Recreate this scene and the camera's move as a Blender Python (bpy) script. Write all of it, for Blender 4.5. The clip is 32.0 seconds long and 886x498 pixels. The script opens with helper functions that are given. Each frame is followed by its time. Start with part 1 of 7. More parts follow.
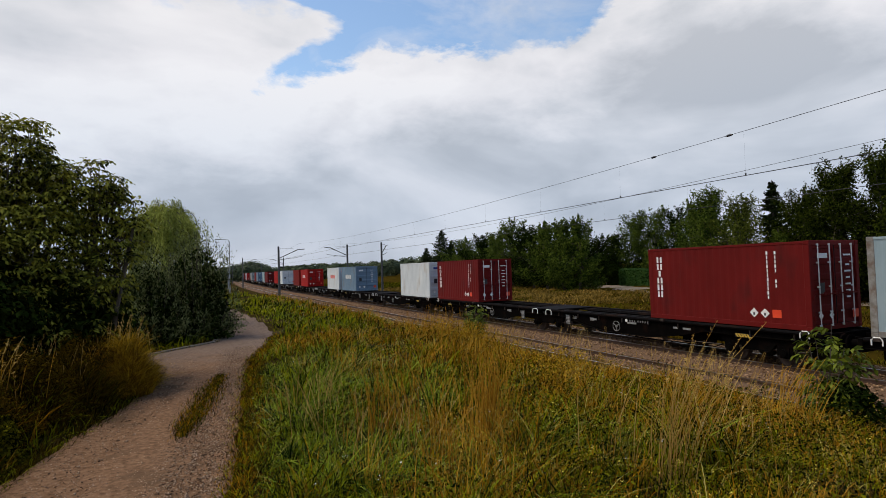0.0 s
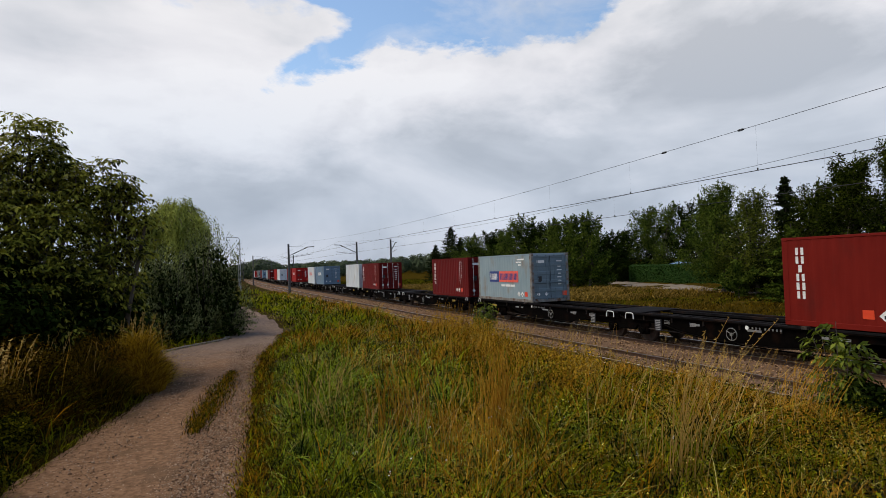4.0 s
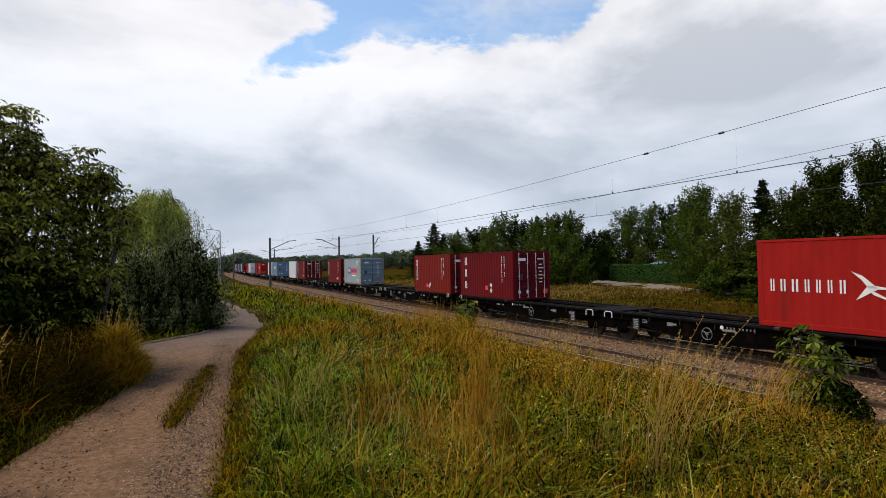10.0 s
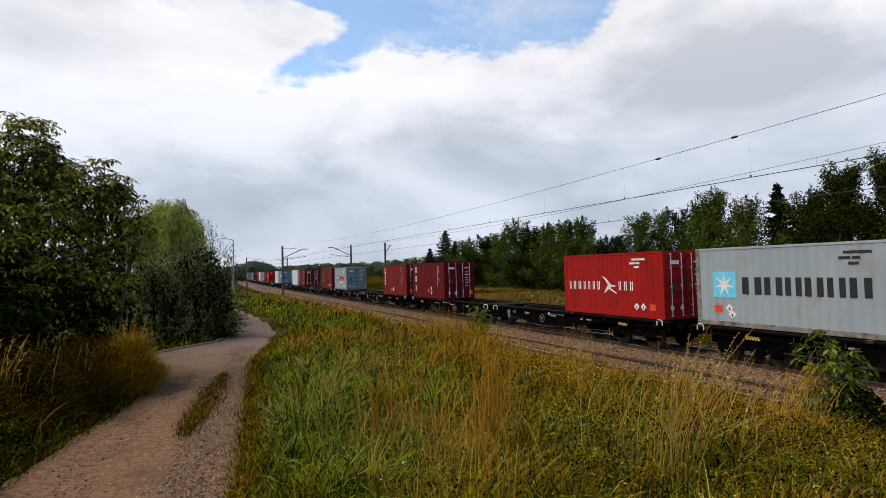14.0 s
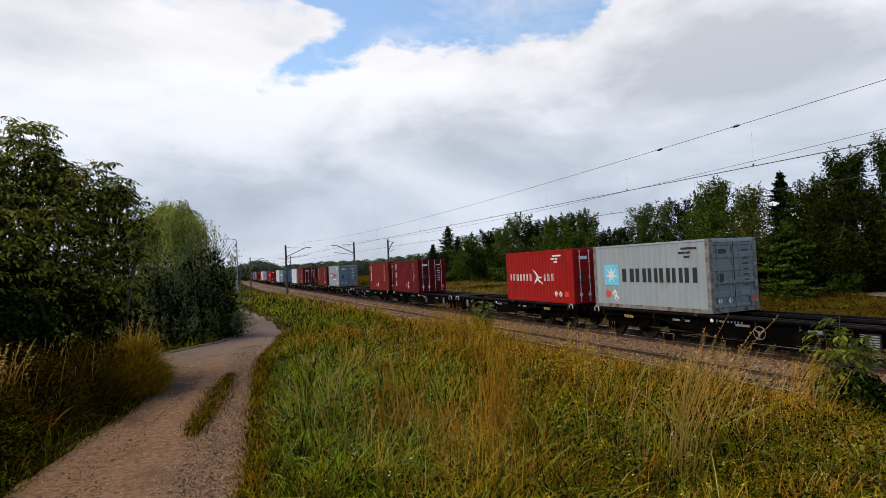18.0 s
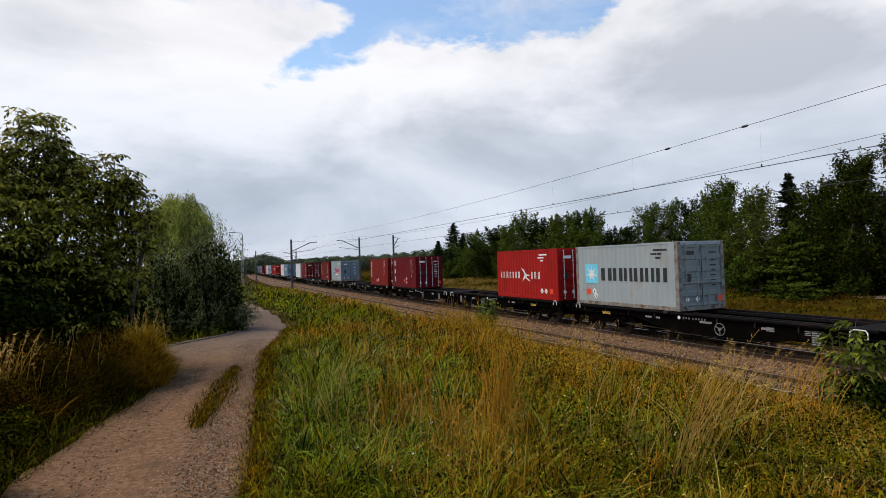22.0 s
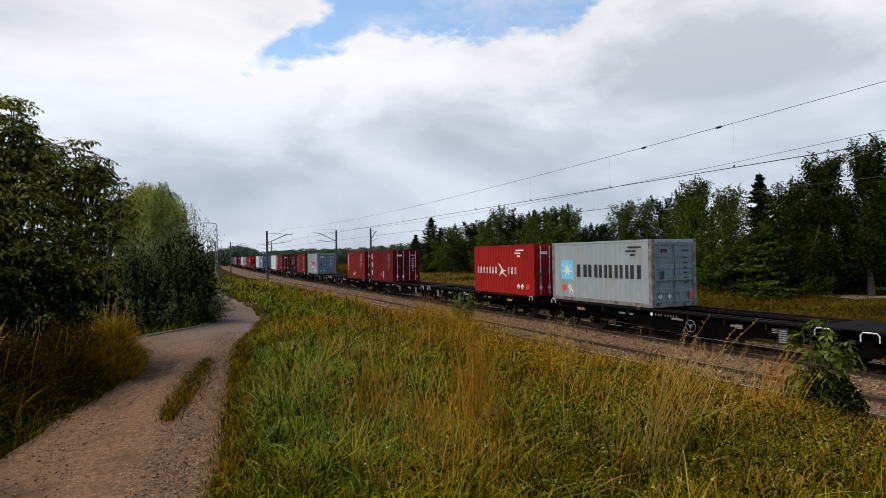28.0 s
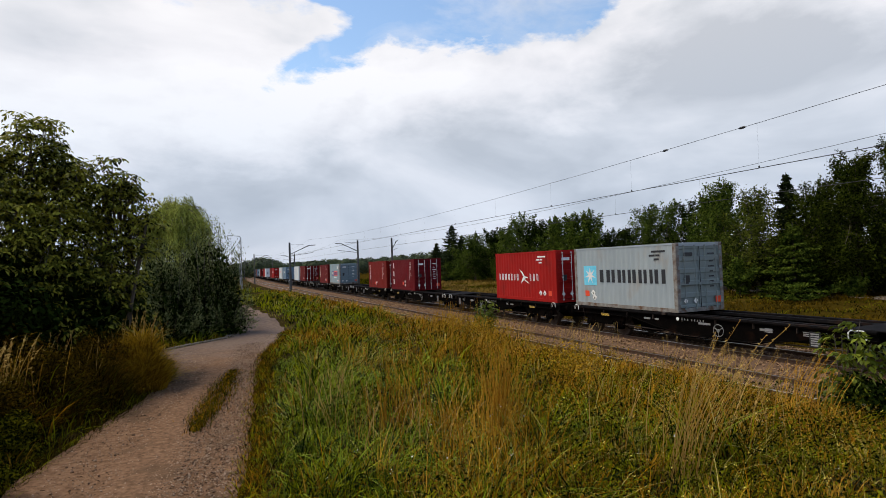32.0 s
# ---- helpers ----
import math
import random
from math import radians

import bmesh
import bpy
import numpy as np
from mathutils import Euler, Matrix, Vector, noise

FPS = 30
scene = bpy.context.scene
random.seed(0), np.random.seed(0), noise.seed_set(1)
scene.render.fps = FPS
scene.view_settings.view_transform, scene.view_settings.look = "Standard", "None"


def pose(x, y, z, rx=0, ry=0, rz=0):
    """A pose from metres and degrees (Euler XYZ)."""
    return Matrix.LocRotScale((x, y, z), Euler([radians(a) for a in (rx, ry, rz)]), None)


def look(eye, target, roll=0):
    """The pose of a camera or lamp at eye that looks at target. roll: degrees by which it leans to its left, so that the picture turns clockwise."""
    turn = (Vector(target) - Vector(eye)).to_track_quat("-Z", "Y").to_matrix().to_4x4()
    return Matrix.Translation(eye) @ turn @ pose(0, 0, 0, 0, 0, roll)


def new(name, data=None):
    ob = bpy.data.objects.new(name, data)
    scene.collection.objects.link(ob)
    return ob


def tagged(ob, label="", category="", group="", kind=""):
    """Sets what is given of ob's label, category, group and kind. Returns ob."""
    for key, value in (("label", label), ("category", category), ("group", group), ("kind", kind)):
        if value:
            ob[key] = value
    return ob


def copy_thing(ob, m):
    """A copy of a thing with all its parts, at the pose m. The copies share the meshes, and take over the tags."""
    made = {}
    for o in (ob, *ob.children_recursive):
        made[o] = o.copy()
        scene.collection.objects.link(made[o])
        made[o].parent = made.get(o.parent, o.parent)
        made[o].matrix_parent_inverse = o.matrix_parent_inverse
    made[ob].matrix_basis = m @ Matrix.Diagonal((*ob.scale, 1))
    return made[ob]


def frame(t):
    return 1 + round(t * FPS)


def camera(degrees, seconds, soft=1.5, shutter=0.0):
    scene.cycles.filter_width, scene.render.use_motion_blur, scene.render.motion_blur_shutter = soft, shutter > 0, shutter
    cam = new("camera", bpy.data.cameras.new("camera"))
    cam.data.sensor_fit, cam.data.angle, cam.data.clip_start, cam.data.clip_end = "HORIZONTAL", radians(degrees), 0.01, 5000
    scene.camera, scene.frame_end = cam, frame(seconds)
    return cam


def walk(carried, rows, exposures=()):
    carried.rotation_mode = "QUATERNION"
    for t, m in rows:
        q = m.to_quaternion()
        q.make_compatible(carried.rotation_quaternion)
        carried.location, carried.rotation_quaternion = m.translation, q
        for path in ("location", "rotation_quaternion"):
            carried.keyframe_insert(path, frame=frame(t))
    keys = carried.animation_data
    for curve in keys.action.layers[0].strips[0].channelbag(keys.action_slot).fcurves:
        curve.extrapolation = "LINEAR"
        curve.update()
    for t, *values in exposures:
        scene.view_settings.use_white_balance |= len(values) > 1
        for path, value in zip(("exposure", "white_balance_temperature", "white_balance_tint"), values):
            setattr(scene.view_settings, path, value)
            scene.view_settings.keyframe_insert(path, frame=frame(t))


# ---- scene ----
# The world: rail top of the far track at z = 0, y along the track, x across it, the eye over x = y = 0.
EYE = 3.3
LENS = 77.0
TURNS = [
    (0.0, -25.05, 1.98, 1.77),
    (0.5, -24.76, 1.98, 1.41),
    (1.0, -24.14, 1.80, 1.64),
    (1.5, -23.96, 2.41, 1.36),
    (2.0, -23.36, 1.90, 1.53),
    (2.5, -23.81, 1.89, 1.85),
    (3.0, -24.17, 1.83, 1.89),
    (3.5, -24.11, 1.68, 2.01),
    (5.5, -23.87, 1.93, 1.37),
    (6.0, -23.77, 2.09, 1.05),
    (6.5, -23.77, 2.31, 0.95),
    (7.0, -24.24, 2.41, 1.44),
    (7.5, -27.15, 1.26, 1.14),
    (8.0, -28.99, 0.95, 1.09),
    (8.5, -29.23, 1.05, 1.06),
    (9.0, -28.38, 1.80, 0.45),
    (9.5, -26.08, 1.53, 0.82),
    (10.0, -25.89, 1.28, 1.06),
    (10.5, -26.38, 1.24, 0.94),
    (11.0, -26.15, 1.40, 0.82),
    (11.5, -25.64, 1.87, 1.29),
    (12.0, -25.82, 1.86, 1.56),
    (12.5, -25.88, 2.25, 0.95),
    (13.0, -24.93, 2.06, 1.13),
    (13.5, -24.72, 1.93, 1.37),
    (14.0, -24.69, 2.05, 1.46),
    (14.5, -24.69, 1.76, 1.41),
    (16.5, -23.96, 2.34, 2.07),
    (17.0, -23.97, 1.91, 2.26),
    (17.5, -23.94, 2.05, 2.48),
    (18.0, -24.35, 1.61, 2.65),
    (18.5, -24.15, 1.52, 2.73),
    (19.0, -24.11, 1.47, 2.36),
    (19.5, -24.27, 1.22, 1.97),
    (20.0, -24.05, 1.05, 1.93),
    (20.5, -23.85, 1.19, 1.96),
    (21.0, -23.97, 1.11, 1.79),
    (21.5, -23.84, 1.29, 1.85),
    (22.0, -23.84, 1.28, 1.81),
    (22.5, -23.52, 1.33, 1.83),
    (23.0, -23.55, 1.32, 1.66),
    (23.5, -23.45, 1.04, 1.62),
    (24.0, -23.29, 1.10, 1.76),
    (24.5, -22.88, 1.29, 2.28),
    (26.5, -26.39, 0.72, 1.49),
    (27.0, -27.59, 0.32, 1.87),
    (27.5, -27.41, 0.24, 1.19),
    (28.0, -26.17, 0.63, 0.96),
    (28.5, -24.71, 0.51, 1.39),
    (29.0, -24.96, 0.76, 1.65),
    (29.5, -24.95, 1.10, 1.68),
    (30.0, -24.95, 1.29, 1.61),
    (30.5, -24.89, 1.36, 1.87),
    (31.0, -24.82, 0.95, 1.90),
    (31.5, -24.44, 1.36, 1.88),
    (32.0, -23.99, 1.52, 2.04),
]
cam = camera(LENS, 32.0, soft=0.8)
EXPOSURES = [(0.0, -0.25), (6.8, -0.24), (8.0, -0.10), (9.0, -0.07), (13.0, -0.05), (20.0, -0.07), (32.0, -0.08)]
walk(cam, [(t, pose(0, 0, EYE, 90 + pitch, roll, yaw)) for t, yaw, pitch, roll in TURNS], EXPOSURES)

# ---- world and sun ----
SUN_FROM = Vector((-0.50, 0.20, 0.84)).normalized()
CLOUD = 0.94
world = bpy.data.worlds.new("overcast_sky")
scene.world = world
world.use_nodes = True


def sky_world(w):
    nt = w.node_tree
    nt.nodes.clear()
    N = nt.nodes.new

    def link(a, b):
        nt.links.new(a, b)

    def mth(op, a, b=None, clamp=False):
        n = N("ShaderNodeMath")
        n.operation, n.use_clamp = op, clamp
        for i, v in enumerate((a, b)):
            if v is None:
                continue
            if isinstance(v, (int, float)):
                n.inputs[i].default_value = v
            else:
                link(v, n.inputs[i])
        return n.outputs[0]

    def noise_tex(vec, scale, detail, rough=0.55, distort=0.0):
        n = N("ShaderNodeTexNoise")
        n.inputs["Scale"].default_value, n.inputs["Detail"].default_value = scale, detail
        n.inputs["Roughness"].default_value, n.inputs["Distortion"].default_value = rough, distort
        link(vec, n.inputs["Vector"])
        return n.outputs["Fac"]

    def ramp(fac, stops):
        n = N("ShaderNodeValToRGB")
        while len(n.color_ramp.elements) < len(stops):
            n.color_ramp.elements.new(0.5)
        for e, (p, c) in zip(n.color_ramp.elements, stops):
            e.position, e.color = p, (*c, 1) if len(c) == 3 else (c[0], c[0], c[0], 1)
        link(fac, n.inputs[0])
        return n.outputs[0]

    geo = N("ShaderNodeTexCoord")
    sep = N("ShaderNodeSeparateXYZ")
    link(geo.outputs["Generated"], sep.inputs[0])
    x, y, z = sep.outputs
    # soft puffs, flattened towards the horizon
    comb = N("ShaderNodeCombineXYZ")
    link(x, comb.inputs[0])
    link(y, comb.inputs[1])
    link(mth("MULTIPLY", z, 2.1), comb.inputs[2])
    puff = comb.outputs[0]
    az = mth("MULTIPLY", mth("ARCTAN2", x, y), 57.2958)
    el = mth("MULTIPLY", mth("ARCSINE", z), 57.2958)
    big = noise_tex(puff, 2.6, 5, 0.5, 0.4)
    fine = noise_tex(puff, 9.0, 6, 0.6, 0.2)

    def curve(value, lo, hi, pts, top):
        """A bent line through points, as a function of value."""
        f = mth("DIVIDE", mth("SUBTRACT", value, lo), hi - lo, True)
        return mth("MULTIPLY", ramp(f, [((a - lo) / (hi - lo), (v / top,)) for a, v in pts]), top)

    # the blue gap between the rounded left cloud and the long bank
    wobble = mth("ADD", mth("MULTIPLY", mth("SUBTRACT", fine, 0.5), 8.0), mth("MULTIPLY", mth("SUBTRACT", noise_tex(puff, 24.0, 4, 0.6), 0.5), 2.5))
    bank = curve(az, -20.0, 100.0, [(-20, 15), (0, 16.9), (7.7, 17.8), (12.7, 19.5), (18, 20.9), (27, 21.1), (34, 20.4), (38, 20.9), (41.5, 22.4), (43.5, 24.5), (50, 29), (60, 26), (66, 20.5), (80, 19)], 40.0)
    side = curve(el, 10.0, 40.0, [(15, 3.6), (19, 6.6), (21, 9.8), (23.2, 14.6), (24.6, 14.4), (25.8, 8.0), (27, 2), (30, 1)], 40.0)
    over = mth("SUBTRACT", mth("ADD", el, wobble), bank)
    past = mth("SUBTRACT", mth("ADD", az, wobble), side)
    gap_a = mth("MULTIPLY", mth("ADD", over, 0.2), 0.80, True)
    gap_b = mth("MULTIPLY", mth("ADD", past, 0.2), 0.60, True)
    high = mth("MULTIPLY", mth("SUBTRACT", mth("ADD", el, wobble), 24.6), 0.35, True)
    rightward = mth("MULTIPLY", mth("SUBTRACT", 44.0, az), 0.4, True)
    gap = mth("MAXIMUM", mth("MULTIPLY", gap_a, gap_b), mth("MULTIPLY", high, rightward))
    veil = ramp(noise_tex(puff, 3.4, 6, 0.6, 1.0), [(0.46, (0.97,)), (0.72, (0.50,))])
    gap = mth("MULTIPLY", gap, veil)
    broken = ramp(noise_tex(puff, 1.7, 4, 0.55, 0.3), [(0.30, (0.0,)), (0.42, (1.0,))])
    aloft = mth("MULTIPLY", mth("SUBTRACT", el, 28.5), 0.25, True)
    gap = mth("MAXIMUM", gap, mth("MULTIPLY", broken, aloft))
    # pale lit rim along the bank, grey bellies, blue-grey haze low down
    rim = mth("SUBTRACT", 1.0, mth("MULTIPLY", mth("ABSOLUTE", mth("ADD", over, 2.5)), 0.16), True)
    tone = mth("ADD", big, mth("MULTIPLY", rim, 0.21))
    tone = mth("ADD", tone, mth("MULTIPLY", mth("SUBTRACT", fine, 0.5), 0.10))
    bright = ramp(tone, [(0.34, (0.66, 0.69, 0.745)), (0.46, (0.82, 0.84, 0.89)), (0.57, (0.99, 0.985, 1.02)), (0.70, (1.12, 1.11, 1.13))])
    low = ramp(mth("DIVIDE", el, 26.0, True), [(0.0, (0.80, 0.85, 0.93)), (0.2, (0.785, 0.86, 0.955)), (0.45, (0.87, 0.925, 0.995)), (0.75, (0.985, 0.995, 1.02)), (1.0, (1.08, 1.07, 1.06))])
    mix = N("ShaderNodeMix")
    mix.data_type, mix.blend_type = "RGBA", "MULTIPLY"
    mix.inputs["Factor"].default_value = 1.0
    link(bright, mix.inputs["A"])
    # overcast skies brighten towards the zenith
    zenith = mth("ADD", 1.0, mth("MULTIPLY", mth("MULTIPLY", mth("SUBTRACT", el, 30.0), 0.025, True), 0.9))
    lift = N("ShaderNodeVectorMath")
    lift.operation = "SCALE"
    link(low, lift.inputs[0])
    link(zenith, lift.inputs["Scale"])
    link(lift.outputs[0], mix.inputs["B"])
    clouds = N("ShaderNodeBackground")
    link(mix.outputs["Result"], clouds.inputs["Color"])
    clouds.inputs["Strength"].default_value = CLOUD
    sky = N("ShaderNodeTexSky")
    sky.sky_type, sky.sun_disc = "NISHITA", False
    sky.air_density, sky.dust_density, sky.ozone_density = 1.3, 0.3, 3.0
    sky.sun_elevation = math.asin(SUN_FROM.z)
    sky.sun_rotation = math.atan2(SUN_FROM.x, SUN_FROM.y)
    clear = N("ShaderNodeBackground")
    link(sky.outputs[0], clear.inputs["Color"])
    clear.inputs["Strength"].default_value = 0.20
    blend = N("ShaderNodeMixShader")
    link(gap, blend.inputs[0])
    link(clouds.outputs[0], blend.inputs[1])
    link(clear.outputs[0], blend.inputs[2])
    out = N("ShaderNodeOutputWorld")
    link(blend.outputs[0], out.inputs["Surface"])


sky_world(world)
sun = new("sun", bpy.data.lights.new("sun", "SUN"))
sun.data.energy, sun.data.angle, sun.data.color = 3.4, radians(42), (1.0, 0.85, 0.60)
sun.matrix_world = look((0, 0, 60), Vector((0, 0, 60)) - SUN_FROM)

# ---- materials ----
MATS = {}


def mat(name, dark, light, rough=0.7, scale=6.0, metal=0.0, bump=0.0, bump_scale=40.0, island=0.0, random_tone=0.0, spec=0.4,
        stain=None, stain_scale=1.2, stain_at=(0.56, 0.72), through_light=0.0, stretch=(1, 1, 1), ramp=(0.28, 0.74)):
    """A two-scale noise paint: dark to light by noise, shifted per island or object, stained at a larger scale."""
    if name in MATS:
        return MATS[name]
    m = bpy.data.materials.new(name)
    m.use_nodes = True
    nt = m.node_tree
    nt.nodes.clear()
    N, L = nt.nodes.new, nt.links.new
    tc, mp = N("ShaderNodeTexCoord"), N("ShaderNodeMapping")
    mp.inputs["Scale"].default_value = stretch
    L(tc.outputs["Object"], mp.inputs["Vector"])
    n1 = N("ShaderNodeTexNoise")
    n1.inputs["Scale"].default_value, n1.inputs["Detail"].default_value, n1.inputs["Roughness"].default_value = scale, 6, 0.6
    L(mp.outputs[0], n1.inputs["Vector"])
    fac = n1.outputs["Fac"]
    for node, out, amount in (("ShaderNodeNewGeometry", "Random Per Island", island), ("ShaderNodeObjectInfo", "Random", random_tone)):
        if amount:
            src, sub, mul, add = N(node), N("ShaderNodeMath"), N("ShaderNodeMath"), N("ShaderNodeMath")
            sub.operation, mul.operation, add.operation = "SUBTRACT", "MULTIPLY", "ADD"
            sub.inputs[1].default_value, mul.inputs[1].default_value = 0.5, amount
            L(src.outputs[out], sub.inputs[0]), L(sub.outputs[0], mul.inputs[0]), L(mul.outputs[0], add.inputs[0]), L(fac, add.inputs[1])
            fac = add.outputs[0]
    rp = N("ShaderNodeValToRGB")
    rp.color_ramp.elements[0].position, rp.color_ramp.elements[1].position = ramp
    rp.color_ramp.elements[0].color, rp.color_ramp.elements[1].color = (*dark, 1), (*light, 1)
    L(fac, rp.inputs[0])
    col = rp.outputs[0]
    if stain:
        n2, r2, mx = N("ShaderNodeTexNoise"), N("ShaderNodeValToRGB"), N("ShaderNodeMix")
        n2.inputs["Scale"].default_value, n2.inputs["Detail"].default_value = stain_scale, 8
        L(mp.outputs[0], n2.inputs["Vector"])
        r2.color_ramp.elements[0].position, r2.color_ramp.elements[1].position = stain_at
        L(n2.outputs["Fac"], r2.inputs[0])
        mx.data_type = "RGBA"
        L(r2.outputs[0], mx.inputs["Factor"]), L(col, mx.inputs["A"])
        mx.inputs["B"].default_value = (*stain, 1)
        col = mx.outputs["Result"]
    b = N("ShaderNodeBsdfPrincipled")
    L(col, b.inputs["Base Color"])
    b.inputs["Roughness"].default_value, b.inputs["Metallic"].default_value = rough, metal
    b.inputs["Specular IOR Level"].default_value = spec
    if bump:
        n3, bp = N("ShaderNodeTexNoise"), N("ShaderNodeBump")
        n3.inputs["Scale"].default_value, n3.inputs["Detail"].default_value = bump_scale, 5
        L(mp.outputs[0], n3.inputs["Vector"]), L(n3.outputs["Fac"], bp.inputs["Height"])
        bp.inputs["Strength"].default_value, bp.inputs["Distance"].default_value = bump, 0.02
        L(bp.outputs[0], b.inputs["Normal"])
    out = N("ShaderNodeOutputMaterial")
    if through_light:
        tr, ms = N("ShaderNodeBsdfTranslucent"), N("ShaderNodeMixShader")
        L(col, tr.inputs["Color"])
        ms.inputs[0].default_value = through_light
        L(b.outputs[0], ms.inputs[1]), L(tr.outputs[0], ms.inputs[2]), L(ms.outputs[0], out.inputs[0])
    else:
        L(b.outputs[0], out.inputs[0])
    MATS[name] = m
    return m


M_GROUND = mat("verge_soil", (0.018, 0.015, 0.004), (0.060, 0.040, 0.014), 0.95, 1.6, bump=0.5, stain=(0.10, 0.075, 0.03), stain_scale=0.25, spec=0.0)
M_FIELD = mat("dry_meadow", (0.020, 0.015, 0.002), (0.070, 0.044, 0.006), 0.95, 0.35, bump=0.5, bump_scale=8, spec=0.0)
M_DIRT = mat("gravel_track", (0.090, 0.047, 0.024), (0.270, 0.158, 0.092), 0.92, 16.0, bump=0.8, bump_scale=70, stain=(0.100, 0.060, 0.034), stain_scale=1.6, stain_at=(0.54, 0.70), spec=0.03)
M_PEBBLE = mat("pebbles", (0.085, 0.050, 0.030), (0.36, 0.255, 0.175), 0.85, 12, island=0.9, spec=0.1)


def pave_far_end(m, start, end, dark, light):
    """Along y the gravel gives way, in a ragged edge, to worn asphalt."""
    nt = m.node_tree
    N, L = nt.nodes.new, nt.links.new
    b = next(n for n in nt.nodes if n.type == "BSDF_PRINCIPLED")
    col = b.inputs["Base Color"].links[0].from_socket
    tc, sep, nz, fine = N("ShaderNodeTexCoord"), N("ShaderNodeSeparateXYZ"), N("ShaderNodeTexNoise"), N("ShaderNodeTexNoise")
    L(tc.outputs["Object"], sep.inputs[0]), L(tc.outputs["Object"], nz.inputs["Vector"]), L(tc.outputs["Object"], fine.inputs["Vector"])
    nz.inputs["Scale"].default_value, nz.inputs["Detail"].default_value = 1.3, 6
    fine.inputs["Scale"].default_value, fine.inputs["Detail"].default_value = 9.0, 8
    wave, add, span = N("ShaderNodeMath"), N("ShaderNodeMath"), N("ShaderNodeMapRange")
    wave.operation, add.operation = "MULTIPLY", "ADD"
    wave.inputs[1].default_value = 5.0
    L(nz.outputs["Fac"], wave.inputs[0]), L(wave.outputs[0], add.inputs[0]), L(sep.outputs["Y"], add.inputs[1])
    span.inputs["From Min"].default_value, span.inputs["From Max"].default_value = start + 2.5, end + 2.5
    L(add.outputs[0], span.inputs["Value"])
    rp, mx = N("ShaderNodeValToRGB"), N("ShaderNodeMix")
    rp.color_ramp.elements[0].position, rp.color_ramp.elements[1].position = 0.3, 0.7
    rp.color_ramp.elements[0].color, rp.color_ramp.elements[1].color = (*dark, 1), (*light, 1)
    L(fine.outputs["Fac"], rp.inputs[0])
    mx.data_type = "RGBA"
    L(span.outputs[0], mx.inputs["Factor"]), L(col, mx.inputs["A"]), L(rp.outputs[0], mx.inputs["B"]), L(mx.outputs["Result"], b.inputs["Base Color"])


pave_far_end(M_DIRT, 14.0, 17.5, (0.125, 0.087, 0.067), (0.205, 0.147, 0.114))
M_KERB = mat("concrete_kerb", (0.085, 0.07, 0.058), (0.17, 0.145, 0.12), 0.9, 8, bump=0.3)
M_BALLAST = mat("ballast_bed", (0.070, 0.040, 0.024), (0.225, 0.145, 0.095), 0.95, 16, bump=1.0, bump_scale=28, stain=(0.12, 0.072, 0.046), stain_scale=0.6, spec=0.02)
M_STONE = mat("ballast_stone", (0.075, 0.040, 0.021), (0.40, 0.255, 0.150), 0.9, 6, island=0.9, spec=0.03)
M_SLEEPER = mat("concrete_sleeper", (0.11, 0.085, 0.065), (0.23, 0.18, 0.14), 0.9, 7, bump=0.3, random_tone=0.4, spec=0.12)
M_RAIL = mat("rusty_rail", (0.05, 0.028, 0.02), (0.13, 0.075, 0.05), 0.6, 9, metal=0.3)
M_RAILTOP = mat("polished_rail_head", (0.35, 0.34, 0.34), (0.60, 0.58, 0.57), 0.28, 5, metal=1.0)
# Near-black base colour with brown stains, for sills, bogies and underframe.
M_STEEL = mat("near_black_wagon_steel", (0.0012, 0.0010, 0.0009), (0.0045, 0.0037, 0.0034), 0.9, 4, bump=0.15, stain=(0.012, 0.006, 0.004), stain_scale=1.6, spec=0.02)
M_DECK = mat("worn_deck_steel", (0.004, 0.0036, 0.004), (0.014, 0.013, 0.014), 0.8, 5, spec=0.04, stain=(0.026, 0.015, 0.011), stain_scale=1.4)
M_WORN = mat("worn_pale_steel", (0.10, 0.10, 0.10), (0.26, 0.26, 0.26), 0.6, 9, metal=0.2)
M_WHEEL = mat("brown_wheel_steel", (0.02, 0.014, 0.011), (0.07, 0.05, 0.04), 0.6, 8, metal=0.4)
M_WHITE = mat("white_paint", (0.62, 0.62, 0.60), (0.82, 0.82, 0.80), 0.5, 5)
M_BLACK = mat("black_paint", (0.010, 0.011, 0.014), (0.025, 0.027, 0.032), 0.45, 5)
M_YELLOW = mat("yellow_paint", (0.45, 0.27, 0.02), (0.68, 0.46, 0.05), 0.5, 6)
M_ORANGE = mat("orange_placard", (0.58, 0.040, 0.012), (0.74, 0.075, 0.020), 0.45, 5)
M_SKYBLUE = mat("sky_blue_paint", (0.10, 0.50, 0.72), (0.20, 0.64, 0.82), 0.45, 5)
M_NAVY = mat("navy_paint", (0.012, 0.03, 0.16), (0.025, 0.06, 0.25), 0.45, 5)
M_CORAL = mat("coral_red_paint", (0.70, 0.08, 0.05), (0.86, 0.15, 0.10), 0.45, 5)
M_ROD = mat("white_lock_rod", (0.44, 0.42, 0.41), (0.70, 0.69, 0.68), 0.6, 7, spec=0.1)
M_EDGE = mat("rust_streaked_grey_steel", (0.12, 0.10, 0.085), (0.28, 0.28, 0.265), 0.7, 5.0, bump=0.1, stain=(0.11, 0.060, 0.035), stain_scale=3.0, stain_at=(0.50, 0.66), spec=0.2)
M_GALV = mat("zinc_rod", (0.30, 0.30, 0.31), (0.55, 0.55, 0.56), 0.4, 9, metal=0.6)
